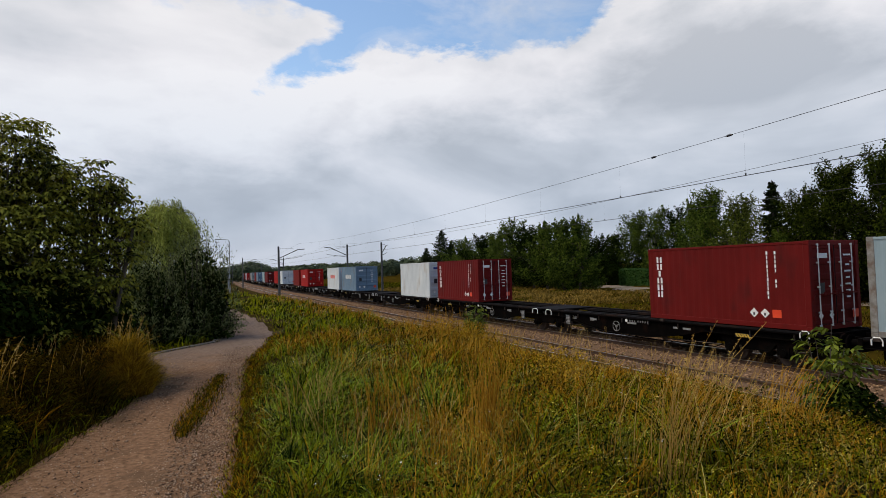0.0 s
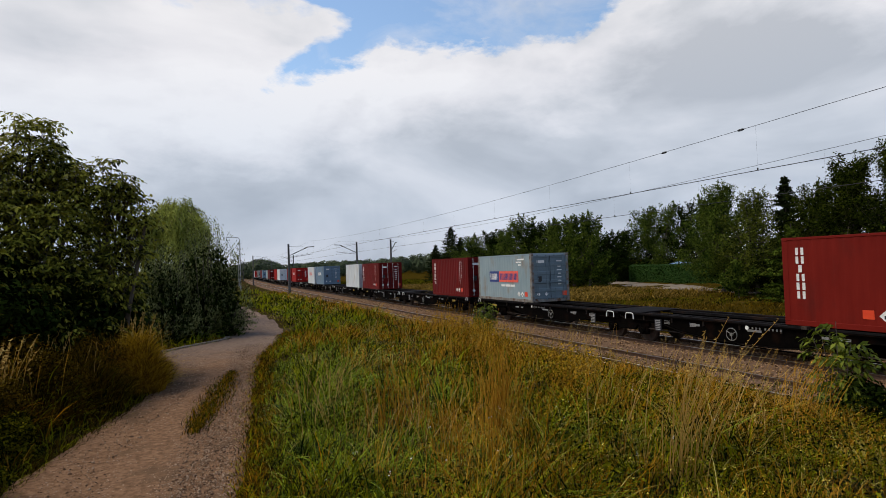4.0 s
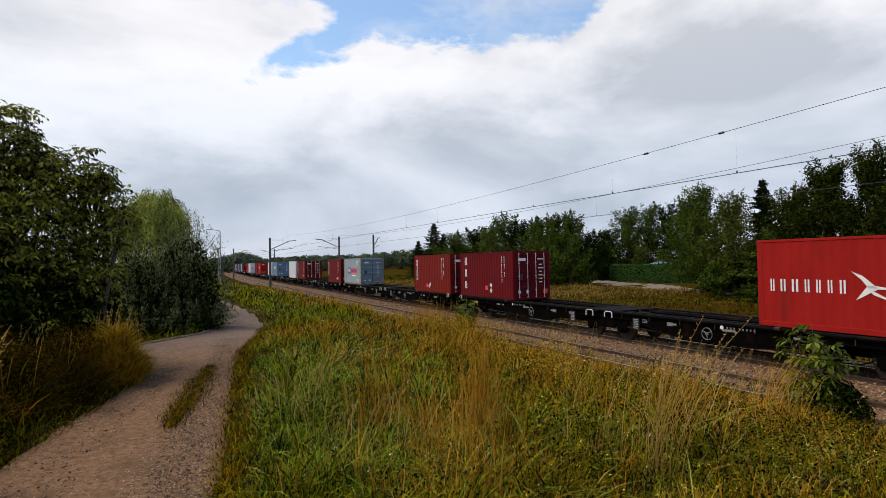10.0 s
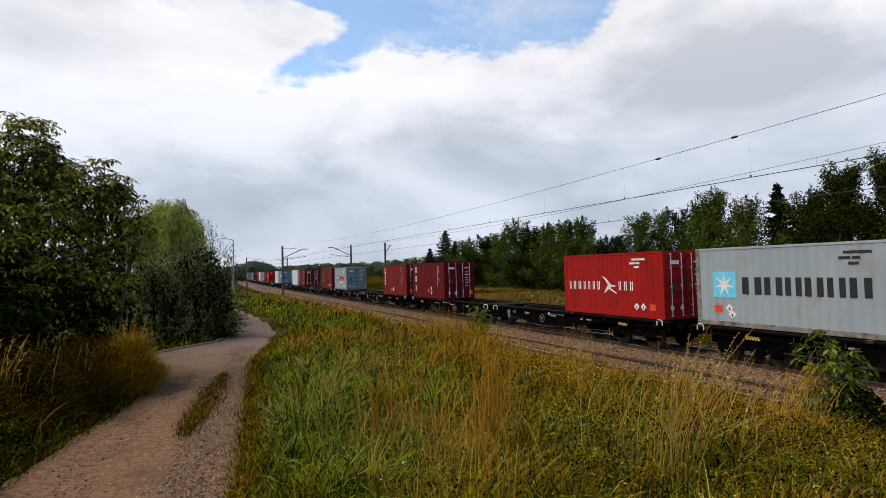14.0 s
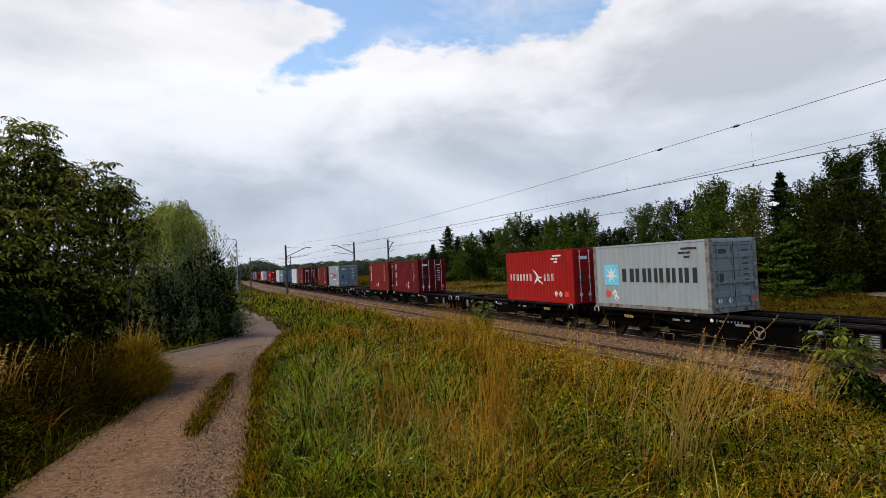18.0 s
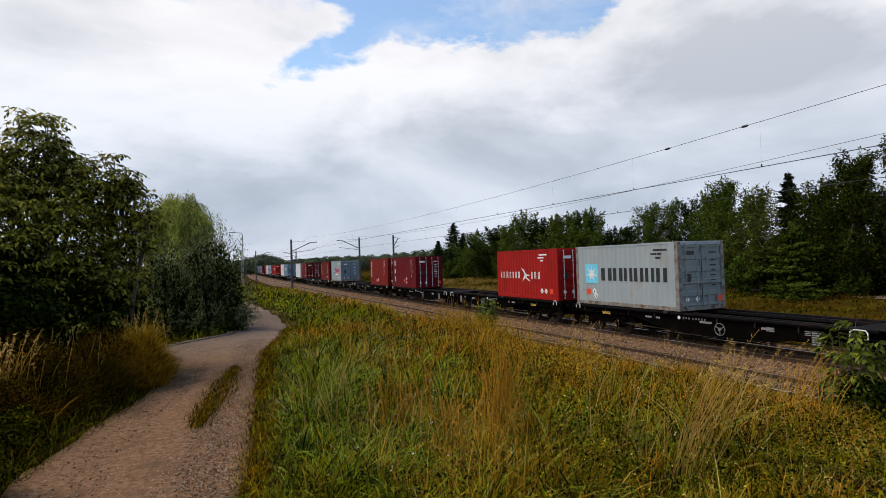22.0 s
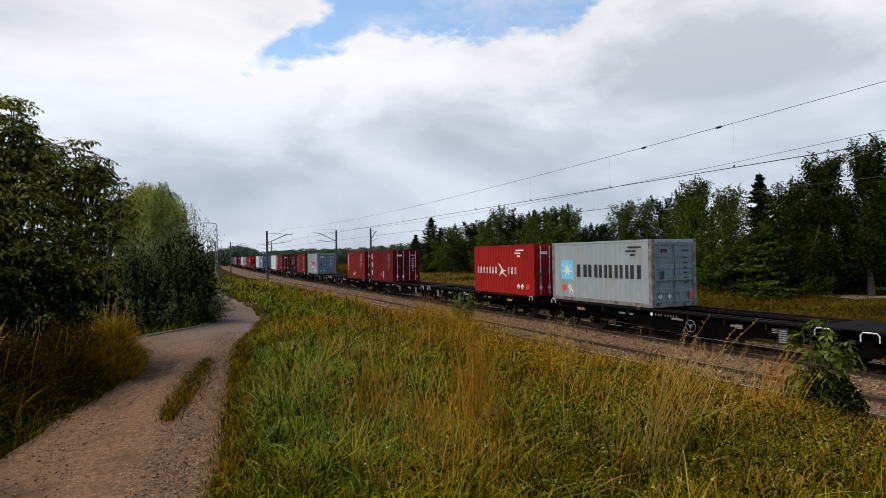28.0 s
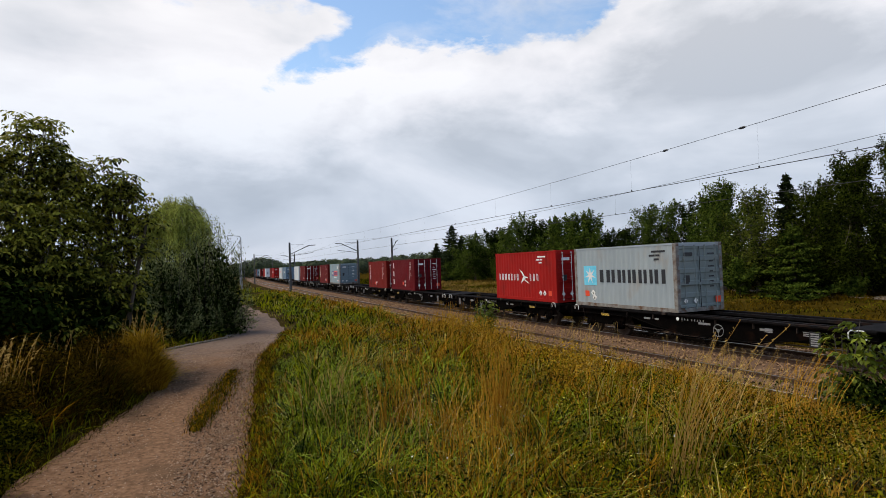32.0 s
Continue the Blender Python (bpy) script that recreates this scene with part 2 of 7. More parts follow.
M_RUBBER = mat("door_gasket", (0.012, 0.012, 0.012), (0.03, 0.03, 0.03), 0.8, 6, spec=0.0)
M_MAST = mat("dark_mast_steel", (0.030, 0.032, 0.034), (0.075, 0.075, 0.075), 0.6, 5)
M_WIRE = mat("dark_copper_wire", (0.018, 0.018, 0.020), (0.05, 0.05, 0.055), 0.5, 3, metal=0.3)
M_BARK = mat("bark", (0.035, 0.028, 0.022), (0.11, 0.09, 0.07), 0.95, 7, bump=0.6, bump_scale=22, stretch=(1, 1, 0.25))
M_LEAF_WALNUT = mat("walnut_leaf", (0.016, 0.021, 0.002), (0.300, 0.295, 0.036), 0.42, 1.6, island=0.60, through_light=0.28, spec=0.06)
M_LEAF_WILLOW = mat("willow_leaf", (0.115, 0.140, 0.020), (0.420, 0.450, 0.092), 0.6, 1.2, island=0.4, through_light=0.30, spec=0.08)
M_LEAF_DARK = mat("dark_shrub_leaf", (0.014, 0.021, 0.007), (0.225, 0.250, 0.100), 0.65, 1.5, island=0.6, through_light=0.10, spec=0.0)
M_LEAF_MID = mat("orchard_leaf", (0.014, 0.030, 0.003), (0.110, 0.150, 0.020), 0.6, 1.1, island=0.6, through_light=0.18, spec=0.02)
# Near-black green with shade put into the colour; also serves the darkest trees.
M_LEAF_DEEP = mat("shade_toned_leaf", (0.003, 0.007, 0.001), (0.024, 0.038, 0.006), 0.65, 1.1, island=0.6, through_light=0.08, spec=0.0)
M_LEAF_OLIVE = mat("olive_leaf", (0.024, 0.036, 0.004), (0.130, 0.150, 0.022), 0.6, 1.1, island=0.7, through_light=0.2, spec=0.02)
M_NEEDLE = mat("spruce_needle", (0.006, 0.011, 0.004), (0.030, 0.042, 0.014), 0.7, 0.5, island=0.6, through_light=0.06, spec=0.0)
M_SPRUCE_YOUNG = mat("young_spruce_needle", (0.018, 0.034, 0.004), (0.085, 0.115, 0.016), 0.7, 0.6, island=0.6, through_light=0.1, spec=0.0)
# Dark green that takes in the shade on the trees' near side.
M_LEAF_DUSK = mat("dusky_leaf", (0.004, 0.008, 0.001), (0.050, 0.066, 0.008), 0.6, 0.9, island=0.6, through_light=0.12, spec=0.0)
M_HEDGE = mat("hedge_leaf", (0.020, 0.060, 0.012), (0.060, 0.125, 0.028), 0.6, 1.5, island=0.6, through_light=0.15, spec=0.08)
# Paler, flatter green: the haze of distance is mixed into the colour.
M_FARTREE = mat("hazed_distant_leaf", (0.035, 0.055, 0.030), (0.085, 0.105, 0.055), 0.8, 0.08, island=0.4, spec=0.08)
M_GRASS = mat("green_grass", (0.006, 0.012, 0.001), (0.250, 0.256, 0.004), 0.6, 2.2, island=0.75, through_light=0.2, spec=0.02, ramp=(0.36, 0.70))
M_WEED = mat("broad_weed_leaf", (0.008, 0.014, 0.001), (0.170, 0.170, 0.006), 0.55, 2.2, island=0.70, through_light=0.2, spec=0.02, ramp=(0.36, 0.70))
M_DRY = mat("dry_grass", (0.25, 0.105, 0.006), (0.58, 0.320, 0.034), 0.75, 0.8, island=0.6, through_light=0.2, spec=0.05)
M_OLIVE = mat("ripening_grass", (0.028, 0.014, 0.001), (0.38, 0.180, 0.006), 0.7, 2.0, island=0.65, through_light=0.2, spec=0.02, ramp=(0.36, 0.70))
M_STALK = mat("pale_straw", (0.30, 0.17, 0.04), (0.56, 0.38, 0.12), 0.75, 1.0, island=0.5, through_light=0.2, spec=0.08)
M_STRAW = mat("pale_windblown_straw", (0.30, 0.165, 0.035), (0.60, 0.42, 0.13), 0.75, 2.5, island=0.7, through_light=0.2, spec=0.04)
M_LITTER = mat("brown_plant_litter", (0.085, 0.042, 0.018), (0.34, 0.19, 0.090), 0.8, 2.0, island=0.7, through_light=0.1, spec=0.0)
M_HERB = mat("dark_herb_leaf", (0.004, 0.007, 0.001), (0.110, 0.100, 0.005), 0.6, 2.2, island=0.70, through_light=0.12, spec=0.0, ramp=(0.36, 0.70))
M_FLOWER = mat("yellow_petals", (0.55, 0.42, 0.03), (0.75, 0.62, 0.08), 0.6, 3, island=0.5)
M_GOLD = mat("golden_weed", (0.14, 0.075, 0.004), (0.46, 0.275, 0.018), 0.7, 2.0, island=0.8, through_light=0.2, spec=0.03)
M_PETAL = mat("white_petals", (0.60, 0.60, 0.58), (0.80, 0.80, 0.78), 0.6, 3, island=0.5)
M_SAND = mat("sandy_lane_soil", (0.13, 0.105, 0.08), (0.27, 0.22, 0.17), 0.95, 0.8, bump=0.4, bump_scale=12, spec=0.05)
M_BRICK = mat("weathered_brown_pillar", (0.12, 0.07, 0.035), (0.26, 0.16, 0.08), 0.9, 5, bump=0.3)
M_SIDING = mat("pale_green_siding", (0.38, 0.46, 0.40), (0.50, 0.58, 0.51), 0.7, 2)
# Olive-brown, darkened: the left bank's shade is put into the colour.
M_BANK = mat("shade_darkened_bank_weed", (0.008, 0.006, 0.001), (0.080, 0.048, 0.004), 0.7, 1.0, island=0.7, through_light=0.15, spec=0.0)
M_HAY = mat("ripe_meadow_grass", (0.075, 0.050, 0.006), (0.27, 0.170, 0.032), 0.8, 0.25, island=0.6, through_light=0.15, spec=0.08)
M_MEADOW = mat("tawny_meadow_grass", (0.017, 0.012, 0.001), (0.095, 0.056, 0.004), 0.8, 0.3, island=0.6, through_light=0.15, spec=0.0)
M_LUSH = mat("lush_grass", (0.007, 0.019, 0.001), (0.255, 0.335, 0.020), 0.5, 2.2, island=0.65, through_light=0.2, spec=0.05, ramp=(0.36, 0.70))
M_SEED = mat("pale_seed_grass", (0.22, 0.17, 0.03), (0.50, 0.42, 0.11), 0.7, 2.0, island=0.5, through_light=0.2, spec=0.08)
M_SEEDLING = mat("seedling_leaf", (0.030, 0.050, 0.003), (0.160, 0.190, 0.016), 0.5, 2.0, island=0.4, through_light=0.2, spec=0.12)
M_TEAL = mat("teal_gate_paint", (0.03, 0.22, 0.19), (0.06, 0.34, 0.29), 0.5, 4)
M_ROOF = mat("pale_awning", (0.10, 0.17, 0.26), (0.16, 0.25, 0.35), 0.6, 3)
M_LAMP = mat("grey_lamp_steel", (0.18, 0.19, 0.20), (0.32, 0.33, 0.34), 0.5, 5)


# ---- mesh tools ----
def part(name, bm, material, parent=None, label="", smooth=False):
    """Links a bmesh as one mesh object under a thing or part."""
    me = bpy.data.meshes.new(name)
    bm.to_mesh(me)
    bm.free()
    if smooth:
        me.shade_smooth()
    me.materials.append(material)
    ob = new(name, me)
    ob.parent = parent
    if label:
        tagged(ob, label)
    return ob


def share(name, me, parent, m=None):
    ob = new(name, me)
    ob.parent = parent
    if m is not None:
        ob.matrix_basis = m
    return ob


def empty(name, m=None):
    ob = new(name)
    ob.empty_display_size = 0.2
    if m is not None:
        ob.matrix_basis = m
    return ob


def box(bm, x0, x1, y0, y1, z0, z1, m=None):
    vs = [bm.verts.new((x, y, z)) for z in (z0, z1) for y in (y0, y1) for x in (x0, x1)]
    if m is not None:
        for v in vs:
            v.co = m @ v.co
    for f in ((0, 2, 3, 1), (4, 5, 7, 6), (0, 1, 5, 4), (2, 6, 7, 3), (0, 4, 6, 2), (1, 3, 7, 5)):
        bm.faces.new([vs[i] for i in f])
    return bm


def bev(bm, w=0.008, seg=1):
    bmesh.ops.bevel(bm, geom=list(bm.edges), offset=w, segments=seg, affect="EDGES", clamp_overlap=True)
    return bm


def tube(bm, pts, radii, n=8, caps=True):
    """A tapered tube along points."""
    rings = []
    pts = [Vector(p) for p in pts]
    for i, p in enumerate(pts):
        d = (pts[min(i + 1, len(pts) - 1)] - pts[max(i - 1, 0)]).normalized()
        up = Vector((0, 0, 1)) if abs(d.z) < 0.95 else Vector((1, 0, 0))
        a = d.cross(up).normalized()
        b = d.cross(a)
        r = radii[i] if isinstance(radii, (list, tuple)) else radii
        rings.append([bm.verts.new(p + (a * math.cos(2 * math.pi * k / n) + b * math.sin(2 * math.pi * k / n)) * r) for k in range(n)])
    for q, w in zip(rings, rings[1:]):
        for k in range(n):
            bm.faces.new((q[k], q[(k + 1) % n], w[(k + 1) % n], w[k]))
    if caps:
        bm.faces.new(rings[0][::-1])
        bm.faces.new(rings[-1])
    return bm


def disc(bm, r, x0, x1, n=24, axis="x", c=(0, 0, 0)):
    pts = {"x": [(x0, 0, 0), (x1, 0, 0)], "y": [(0, x0, 0), (0, x1, 0)], "z": [(0, 0, x0), (0, 0, x1)]}[axis]
    return tube(bm, [Vector(c) + Vector(p) for p in pts], r, n)


def sheet(name, verts, faces, material, smooth=False):
    """A mesh object from arrays: verts n x 3, faces m x k."""
    me = bpy.data.meshes.new(name)
    verts, faces = np.asarray(verts, np.float32), np.asarray(faces, np.int32)
    k = faces.shape[1]
    me.vertices.add(len(verts))
    me.vertices.foreach_set("co", verts.ravel())
    me.loops.add(faces.size)
    me.loops.foreach_set("vertex_index", faces.ravel())
    me.polygons.add(len(faces))
    me.polygons.foreach_set("loop_start", np.arange(0, faces.size, k, dtype=np.int32))
    me.update(calc_edges=True)
    if smooth:
        me.shade_smooth()
    me.materials.append(material)
    return new(name, me)


# ---- the lie of the land ----
KAPPA = 2.4e-4
FAR_TRACK, NEAR_TRACK = 17.32, 13.32


def along(s, off):
    """The place and heading on the curved line, s metres along it, off metres from the far track's near face line."""
    th = KAPPA * s
    return off + (1 - math.cos(th)) * (1 / KAPPA - off), math.sin(th) * (1 / KAPPA - off), -math.degrees(th)


PROFILE_U = [-400, -60, -8, 1.0, 3.0, 6.0, 8.6, 10.7, 11.2, 20.9, 21.6, 24.0, 30.0, 60.0, 400.0]
PROFILE_Z = [0.6, 0.9, 1.08, 1.08, 1.10, 0.96, 0.72, 0.05, -0.38, -0.40, -0.55, -0.75, -0.45, -0.30, -0.2]


def ground_z(x, y):
    """The height of the ground without its grass."""
    x, y = np.asarray(x, float), np.asarray(y, float)
    u = x - KAPPA * np.clip(y, -200, 500) ** 2 / 2
    z = np.interp(u, PROFILE_U, PROFILE_Z)
    swell = 0.11 * np.sin(x * 0.9 + 0.6 * np.sin(y * 0.5)) * np.cos(y * 0.7 + 0.3) + 0.06 * np.sin(y * 1.9 + x * 1.3)
    wild = np.clip((u - 1.6) / 1.5, 0, 1) * np.clip((10.4 - u) / 1.5, 0, 1) + np.clip((u - 22) / 2, 0, 1)
    return z + swell * wild


# road edges, near to far
ROAD_Y = [-30, 0, 3, 6, 7.5, 9, 11, 13, 15, 16.6, 17.6, 18.6, 19.8, 22, 26, 30, 34, 38, 44, 52]
ROAD_L = [-3.6, -2.6, -2.2, -1.9, -1.79, -1.45, -0.92, -0.52, -0.55, -1.0, -1.05, -0.2, 0.95, 1.3, 1.6, 1.7, 1.5, 1.0, -0.4, -3.4]
ROAD_R = [-0.6, 0.05, 0.2, 0.38, 0.58, 0.75, 0.98, 1.22, 1.52, 1.95, 2.25, 2.50, 2.75, 3.04, 3.18, 3.16, 2.95, 2.5, 1.2, -1.6]


def off_road(x, y):
    """How far a place lies outside the road, in metres; negative on it."""
    return np.maximum(np.interp(y, ROAD_Y, ROAD_L) - x, x - np.interp(y, ROAD_Y, ROAD_R))


# ---- ground, road, tracks ----
def graded(lo, hi, near_lo, near_hi, step, grow=1.22):
    mid = list(np.arange(near_lo, near_hi + 1e-6, step))
    up, d = [], step
    while (up[-1] if up else near_hi) < hi:
        d *= grow
        up.append((up[-1] if up else near_hi) + d)
    down, d = [], step
    while (down[-1] if down else near_lo) > lo:
        d *= grow
        down.append((down[-1] if down else near_lo) - d)
    return np.array(down[::-1] + mid + up)


def grid_faces(nx, ny):
    i, j = np.meshgrid(np.arange(nx - 1), np.arange(ny - 1))
    a = (j * nx + i).ravel()
    return np.stack([a, a + 1, a + 1 + nx, a + nx], 1)


gx, gy = graded(-2500, 2500, -6, 26, 0.3), graded(-2500, 3000, -4, 60, 0.4)
X, Y = np.meshgrid(gx, gy)
ground = sheet("ground", np.stack([X, Y, ground_z(X, Y)], -1).reshape(-1, 3), grid_faces(len(gx), len(gy)), M_GROUND, True)
tagged(ground, "uneven weedy soil under the railway verge and meadows", "ground", kind="structure")
ground.data.materials.append(M_FIELD)
cx = np.repeat(((gx[1:] + gx[:-1]) / 2)[None, :], len(gy) - 1, 0).ravel()
ground.data.polygons.foreach_set("material_index", (cx > 22).astype(np.int32))


def strip(name, ys, left, right, z, material, cols=12, jag=0.0):
    """A strip of road between two edges, following the ground a little above it."""
    ys = np.asarray(ys)
    l, r = np.interp(ys, ROAD_Y, left), np.interp(ys, ROAD_Y, right)
    if jag:
        l, r = l + jag * np.sin(ys * 2.3) * np.cos(ys * 5.1), r + jag * np.sin(ys * 1.7 + 1) * np.cos(ys * 4.3)
    f = np.linspace(0, 1, cols)
    x = l[:, None] * (1 - f) + r[:, None] * f
    y = np.repeat(ys[:, None], cols, 1)
    rut = 0.02 * np.exp(-((f - 0.25) / 0.12) ** 2) + 0.02 * np.exp(-((f - 0.8) / 0.12) ** 2)
    zz = ground_z(x, y) + z - rut[None, :] * (jag > 0) + 0.010
    return sheet(name, np.stack([x, y, zz], -1).reshape(-1, 3), grid_faces(cols, len(ys)), material, True)


tagged(strip("road", np.r_[np.arange(-30, 20, 0.3), np.arange(20, 52, 0.5)], ROAD_L, ROAD_R, 0.02, M_DIRT, 20, 0.06),
       "rutted brown gravel track that turns into a worn asphalt lane", "dirt road", kind="structure")


def kerb():
    ys = np.linspace(17.3, 20.4, 12)
    x = np.interp(ys, ROAD_Y, ROAD_L)
    host = tagged(empty("kerb"), "low concrete kerb along the bend of the lane", "kerb", kind="structure")
    for a, b in zip(range(11), range(1, 12)):
        p, q = Vector((x[a], ys[a], 0)), Vector((x[b], ys[b], 0))
        d = (q - p)
        bm = bev(box(bmesh.new(), -0.08, 0.08, 0.01, d.length - 0.01, 1.0, 1.15), 0.015)
        ob = part("kerb_stone", bm, M_KERB, host)
        ob.matrix_basis = Matrix.Translation((p.x - 0.05, p.y, 0)) @ Matrix.Rotation(math.atan2(-d.x, d.y), 4, "Z")
    return host


kerb()


def scatter_stones(name, x, y, z, r, material, rng):
    """Irregular eight-sided stones at the given places, in one mesh."""
    base = np.array([(1, 0, 0), (0, 1, 0), (-1, 0, 0), (0, -1, 0), (0, 0, 1), (0, 0, -1)], float)
    tri = np.array([(0, 1, 4), (1, 2, 4), (2, 3, 4), (3, 0, 4), (1, 0, 5), (2, 1, 5), (3, 2, 5), (0, 3, 5)])
    n = len(x)
    v = base[None] * (r[:, None, None] * rng.uniform(0.55, 1.25, (n, 6, 1))) + rng.normal(0, 0.22, (n, 6, 3)) * r[:, None, None]
    a = rng.uniform(0, 6.28, n)
    c, s = np.cos(a)[:, None], np.sin(a)[:, None]
    v = np.stack([v[..., 0] * c - v[..., 1] * s, v[..., 0] * s + v[..., 1] * c, v[..., 2] * 0.7], -1)
    v += np.stack([x, y, z], -1)[:, None]
    f = (tri[None] + (np.arange(n) * 6)[:, None, None]).reshape(-1, 3)
    return sheet(name, v.reshape(-1, 3), f, material)


def pebbles():
    rng = np.random.default_rng(5)
    n = 34000
    y = 4 + rng.uniform(0, 1, n) ** 1.7 * 14
    f = rng.uniform(0.02, 0.98, n)
    x = np.interp(y, ROAD_Y, ROAD_L) * (1 - f) + np.interp(y, ROAD_Y, ROAD_R) * f
    keep = (rng.uniform(0, 1, n) < 0.25 + 0.75 * np.clip((f - 0.45) * 3, 0, 1))
    x, y = x[keep], y[keep]
    r = rng.uniform(0.004, 0.015, len(x)) * (1 + (rng.uniform(0, 1, len(x)) > 0.98) * 0.9)
    tagged(scatter_stones("pebbles", x, y, ground_z(x, y) + 0.030 - 0.4 * r, r, M_PEBBLE, rng), "loose pale pebbles strewn on the gravel track", "pebbles", kind="stuff")


pebbles()


def ballast():
    us, ss = np.array([10.9, 11.2, 12.0, 14.6, 15.2, 16.0, 18.8, 20.3, 20.9]), np.r_[np.arange(-40, 60, 2.0), np.arange(60, 480, 10.0)]
    zs = np.array([-0.42, -0.30, -0.13, -0.13, -0.24, -0.13, -0.13, -0.30, -0.45])
    v = np.array([[(*along(s, u)[:2], z) for u, z in zip(us, zs)] for s in ss])
    tagged(sheet("ballast_bed", v.reshape(-1, 3), grid_faces(len(us), len(ss)), M_BALLAST), "brown stone ballast bed under both tracks", "ballast", kind="structure")
    rng = np.random.default_rng(8)
    n = 30000
    s = rng.uniform(0, 1, n) ** 1.5 * 62 + 1
    u = rng.uniform(10.9, 20.6, n)
    z = np.interp(u, us, zs) + rng.normal(0.012, 0.012, n)
    th = KAPPA * s
    R = 1 / KAPPA - u
    tagged(scatter_stones("ballast_stones", 1 / KAPPA - R * np.cos(th), R * np.sin(th), z, rng.uniform(0.022, 0.055, n), M_STONE, rng),
           "angular brown and grey ballast stones", "ballast stones", kind="stuff")


ballast()


def rail_section(bm, off, s0, s1, z, head, step):
    """Foot, web and head of a rail, swept along the line; or the polished head alone."""
    prof = ([(-0.036, -0.004), (-0.036, 0.002), (0.036, 0.002), (0.036, -0.004)] if head else
            [(-0.075, -0.172), (-0.075, -0.160), (-0.010, -0.145), (-0.010, -0.045), (-0.036, -0.036), (-0.036, -0.003),
             (0.036, -0.003), (0.036, -0.036), (0.010, -0.045), (0.010, -0.145), (0.075, -0.160), (0.075, -0.172)])
    last = None
    for s in np.r_[np.arange(s0, s1, step), s1]:
        ring = [bm.verts.new((*along(float(s), off + px)[:2], z + pz)) for px, pz in prof]
        if last:
            for k in range(len(prof)):
                bm.faces.new((last[k], last[(k + 1) % len(prof)], ring[(k + 1) % len(prof)], ring[k]))
        last = ring
    return bm


def track(center, label):
    host = tagged(empty("railway_track"), label, "railway track", group="tracks", kind="structure")
    for side in (-0.7525, 0.7525):
        rail = part("rail", rail_section(bmesh.new(), center + side, -40, 470, 0, False, 6.0), M_RAIL, host)
        part("rail_head", rail_section(bmesh.new(), center + side, -40, 470, 0, True, 6.0), M_RAILTOP, rail, "polished running surface")
    bm = bmesh.new()
    for sgn in (-1, 1):
        box(bm, min(sgn * 0.25, sgn * 1.25), max(sgn * 0.25, sgn * 1.25), -0.13, 0.13, -0.33, -0.172)
    box(bm, -0.25, 0.25, -0.11, 0.11, -0.33, -0.20)
    proto = part("sleeper", bev(bm, 0.012), M_SLEEPER, host)
    me = proto.data
    first = True
    for k in range(150):
        s = -2 + 0.6 * k
        x, y, rz = along(s, center)
        ob = proto if first else share("sleeper", me, host)
        ob.matrix_basis = pose(x, y, 0, 0, 0, rz)
        first = False
    return host


track(NEAR_TRACK, "empty near railway track with rusty rails on concrete sleepers")
track(FAR_TRACK, "far railway track that carries the container train")


# ---- containers ----
CL, CW, CH = 6.058, 2.38, 2.591
GAP, PITCH = 1.50, 27.44
DECK = 1.18
ROW_MESH = {}


def paint(name, dark, light, stain):
    return mat(name, dark, light, 0.62, 1.1, bump=0.08, bump_scale=9, stain=stain, stain_scale=1.5, stain_at=(0.56, 0.80), stretch=(1, 1, 0.45), spec=0.08)


P_GREY = paint("grey_container_paint", (0.255, 0.300, 0.325), (0.325, 0.37, 0.39), (0.27, 0.25, 0.22))
P_RED = paint("bright_red_container_paint", (0.25, 0.009, 0.007), (0.34, 0.014, 0.011), (0.17, 0.013, 0.010))
P_MAROON = paint("maroon_container_paint", (0.088, 0.003, 0.005), (0.122, 0.005, 0.008), (0.062, 0.007, 0.008))
P_BROWN = paint("brown_red_container_paint", (0.125, 0.008, 0.005), (0.175, 0.013, 0.008), (0.092, 0.011, 0.008))
P_OXIDE = paint("oxide_red_container_paint", (0.090, 0.006, 0.005), (0.135, 0.009, 0.008), (0.065, 0.009, 0.008))
P_BLUEGREY = paint("pale_blue_grey_container_paint", (0.20, 0.275, 0.31), (0.28, 0.35, 0.38), (0.22, 0.18, 0.14))
# Door ends of the grey boxes: their shade is put into darker, bluer paint.
P_DOOR_GREY_SHADE = paint("shade_grey_door_paint", (0.170, 0.208, 0.208), (0.245, 0.285, 0.280), (0.15, 0.15, 0.14))
P_DOOR_BLUE_SHADE = paint("shade_blue_door_paint", (0.120, 0.168, 0.200), (0.180, 0.238, 0.272), (0.13, 0.13, 0.13))
P_BLUE = paint("slate_blue_container_paint", (0.10, 0.16, 0.23), (0.16, 0.23, 0.30), (0.12, 0.12, 0.12))
P_PALE = paint("off_white_container_paint", (0.45, 0.49, 0.52), (0.60, 0.63, 0.64), (0.40, 0.36, 0.32))


def keep_mesh(key, make, material):
    """One mesh for all alike parts of one paint."""
    key = (key, material.name)
    if key not in ROW_MESH:
        bm = make(bmesh.new())
        me = bpy.data.meshes.new(key[0])
        bm.to_mesh(me)
        bm.free()
        me.materials.append(material)
        ROW_MESH[key] = me
    return ROW_MESH[key]


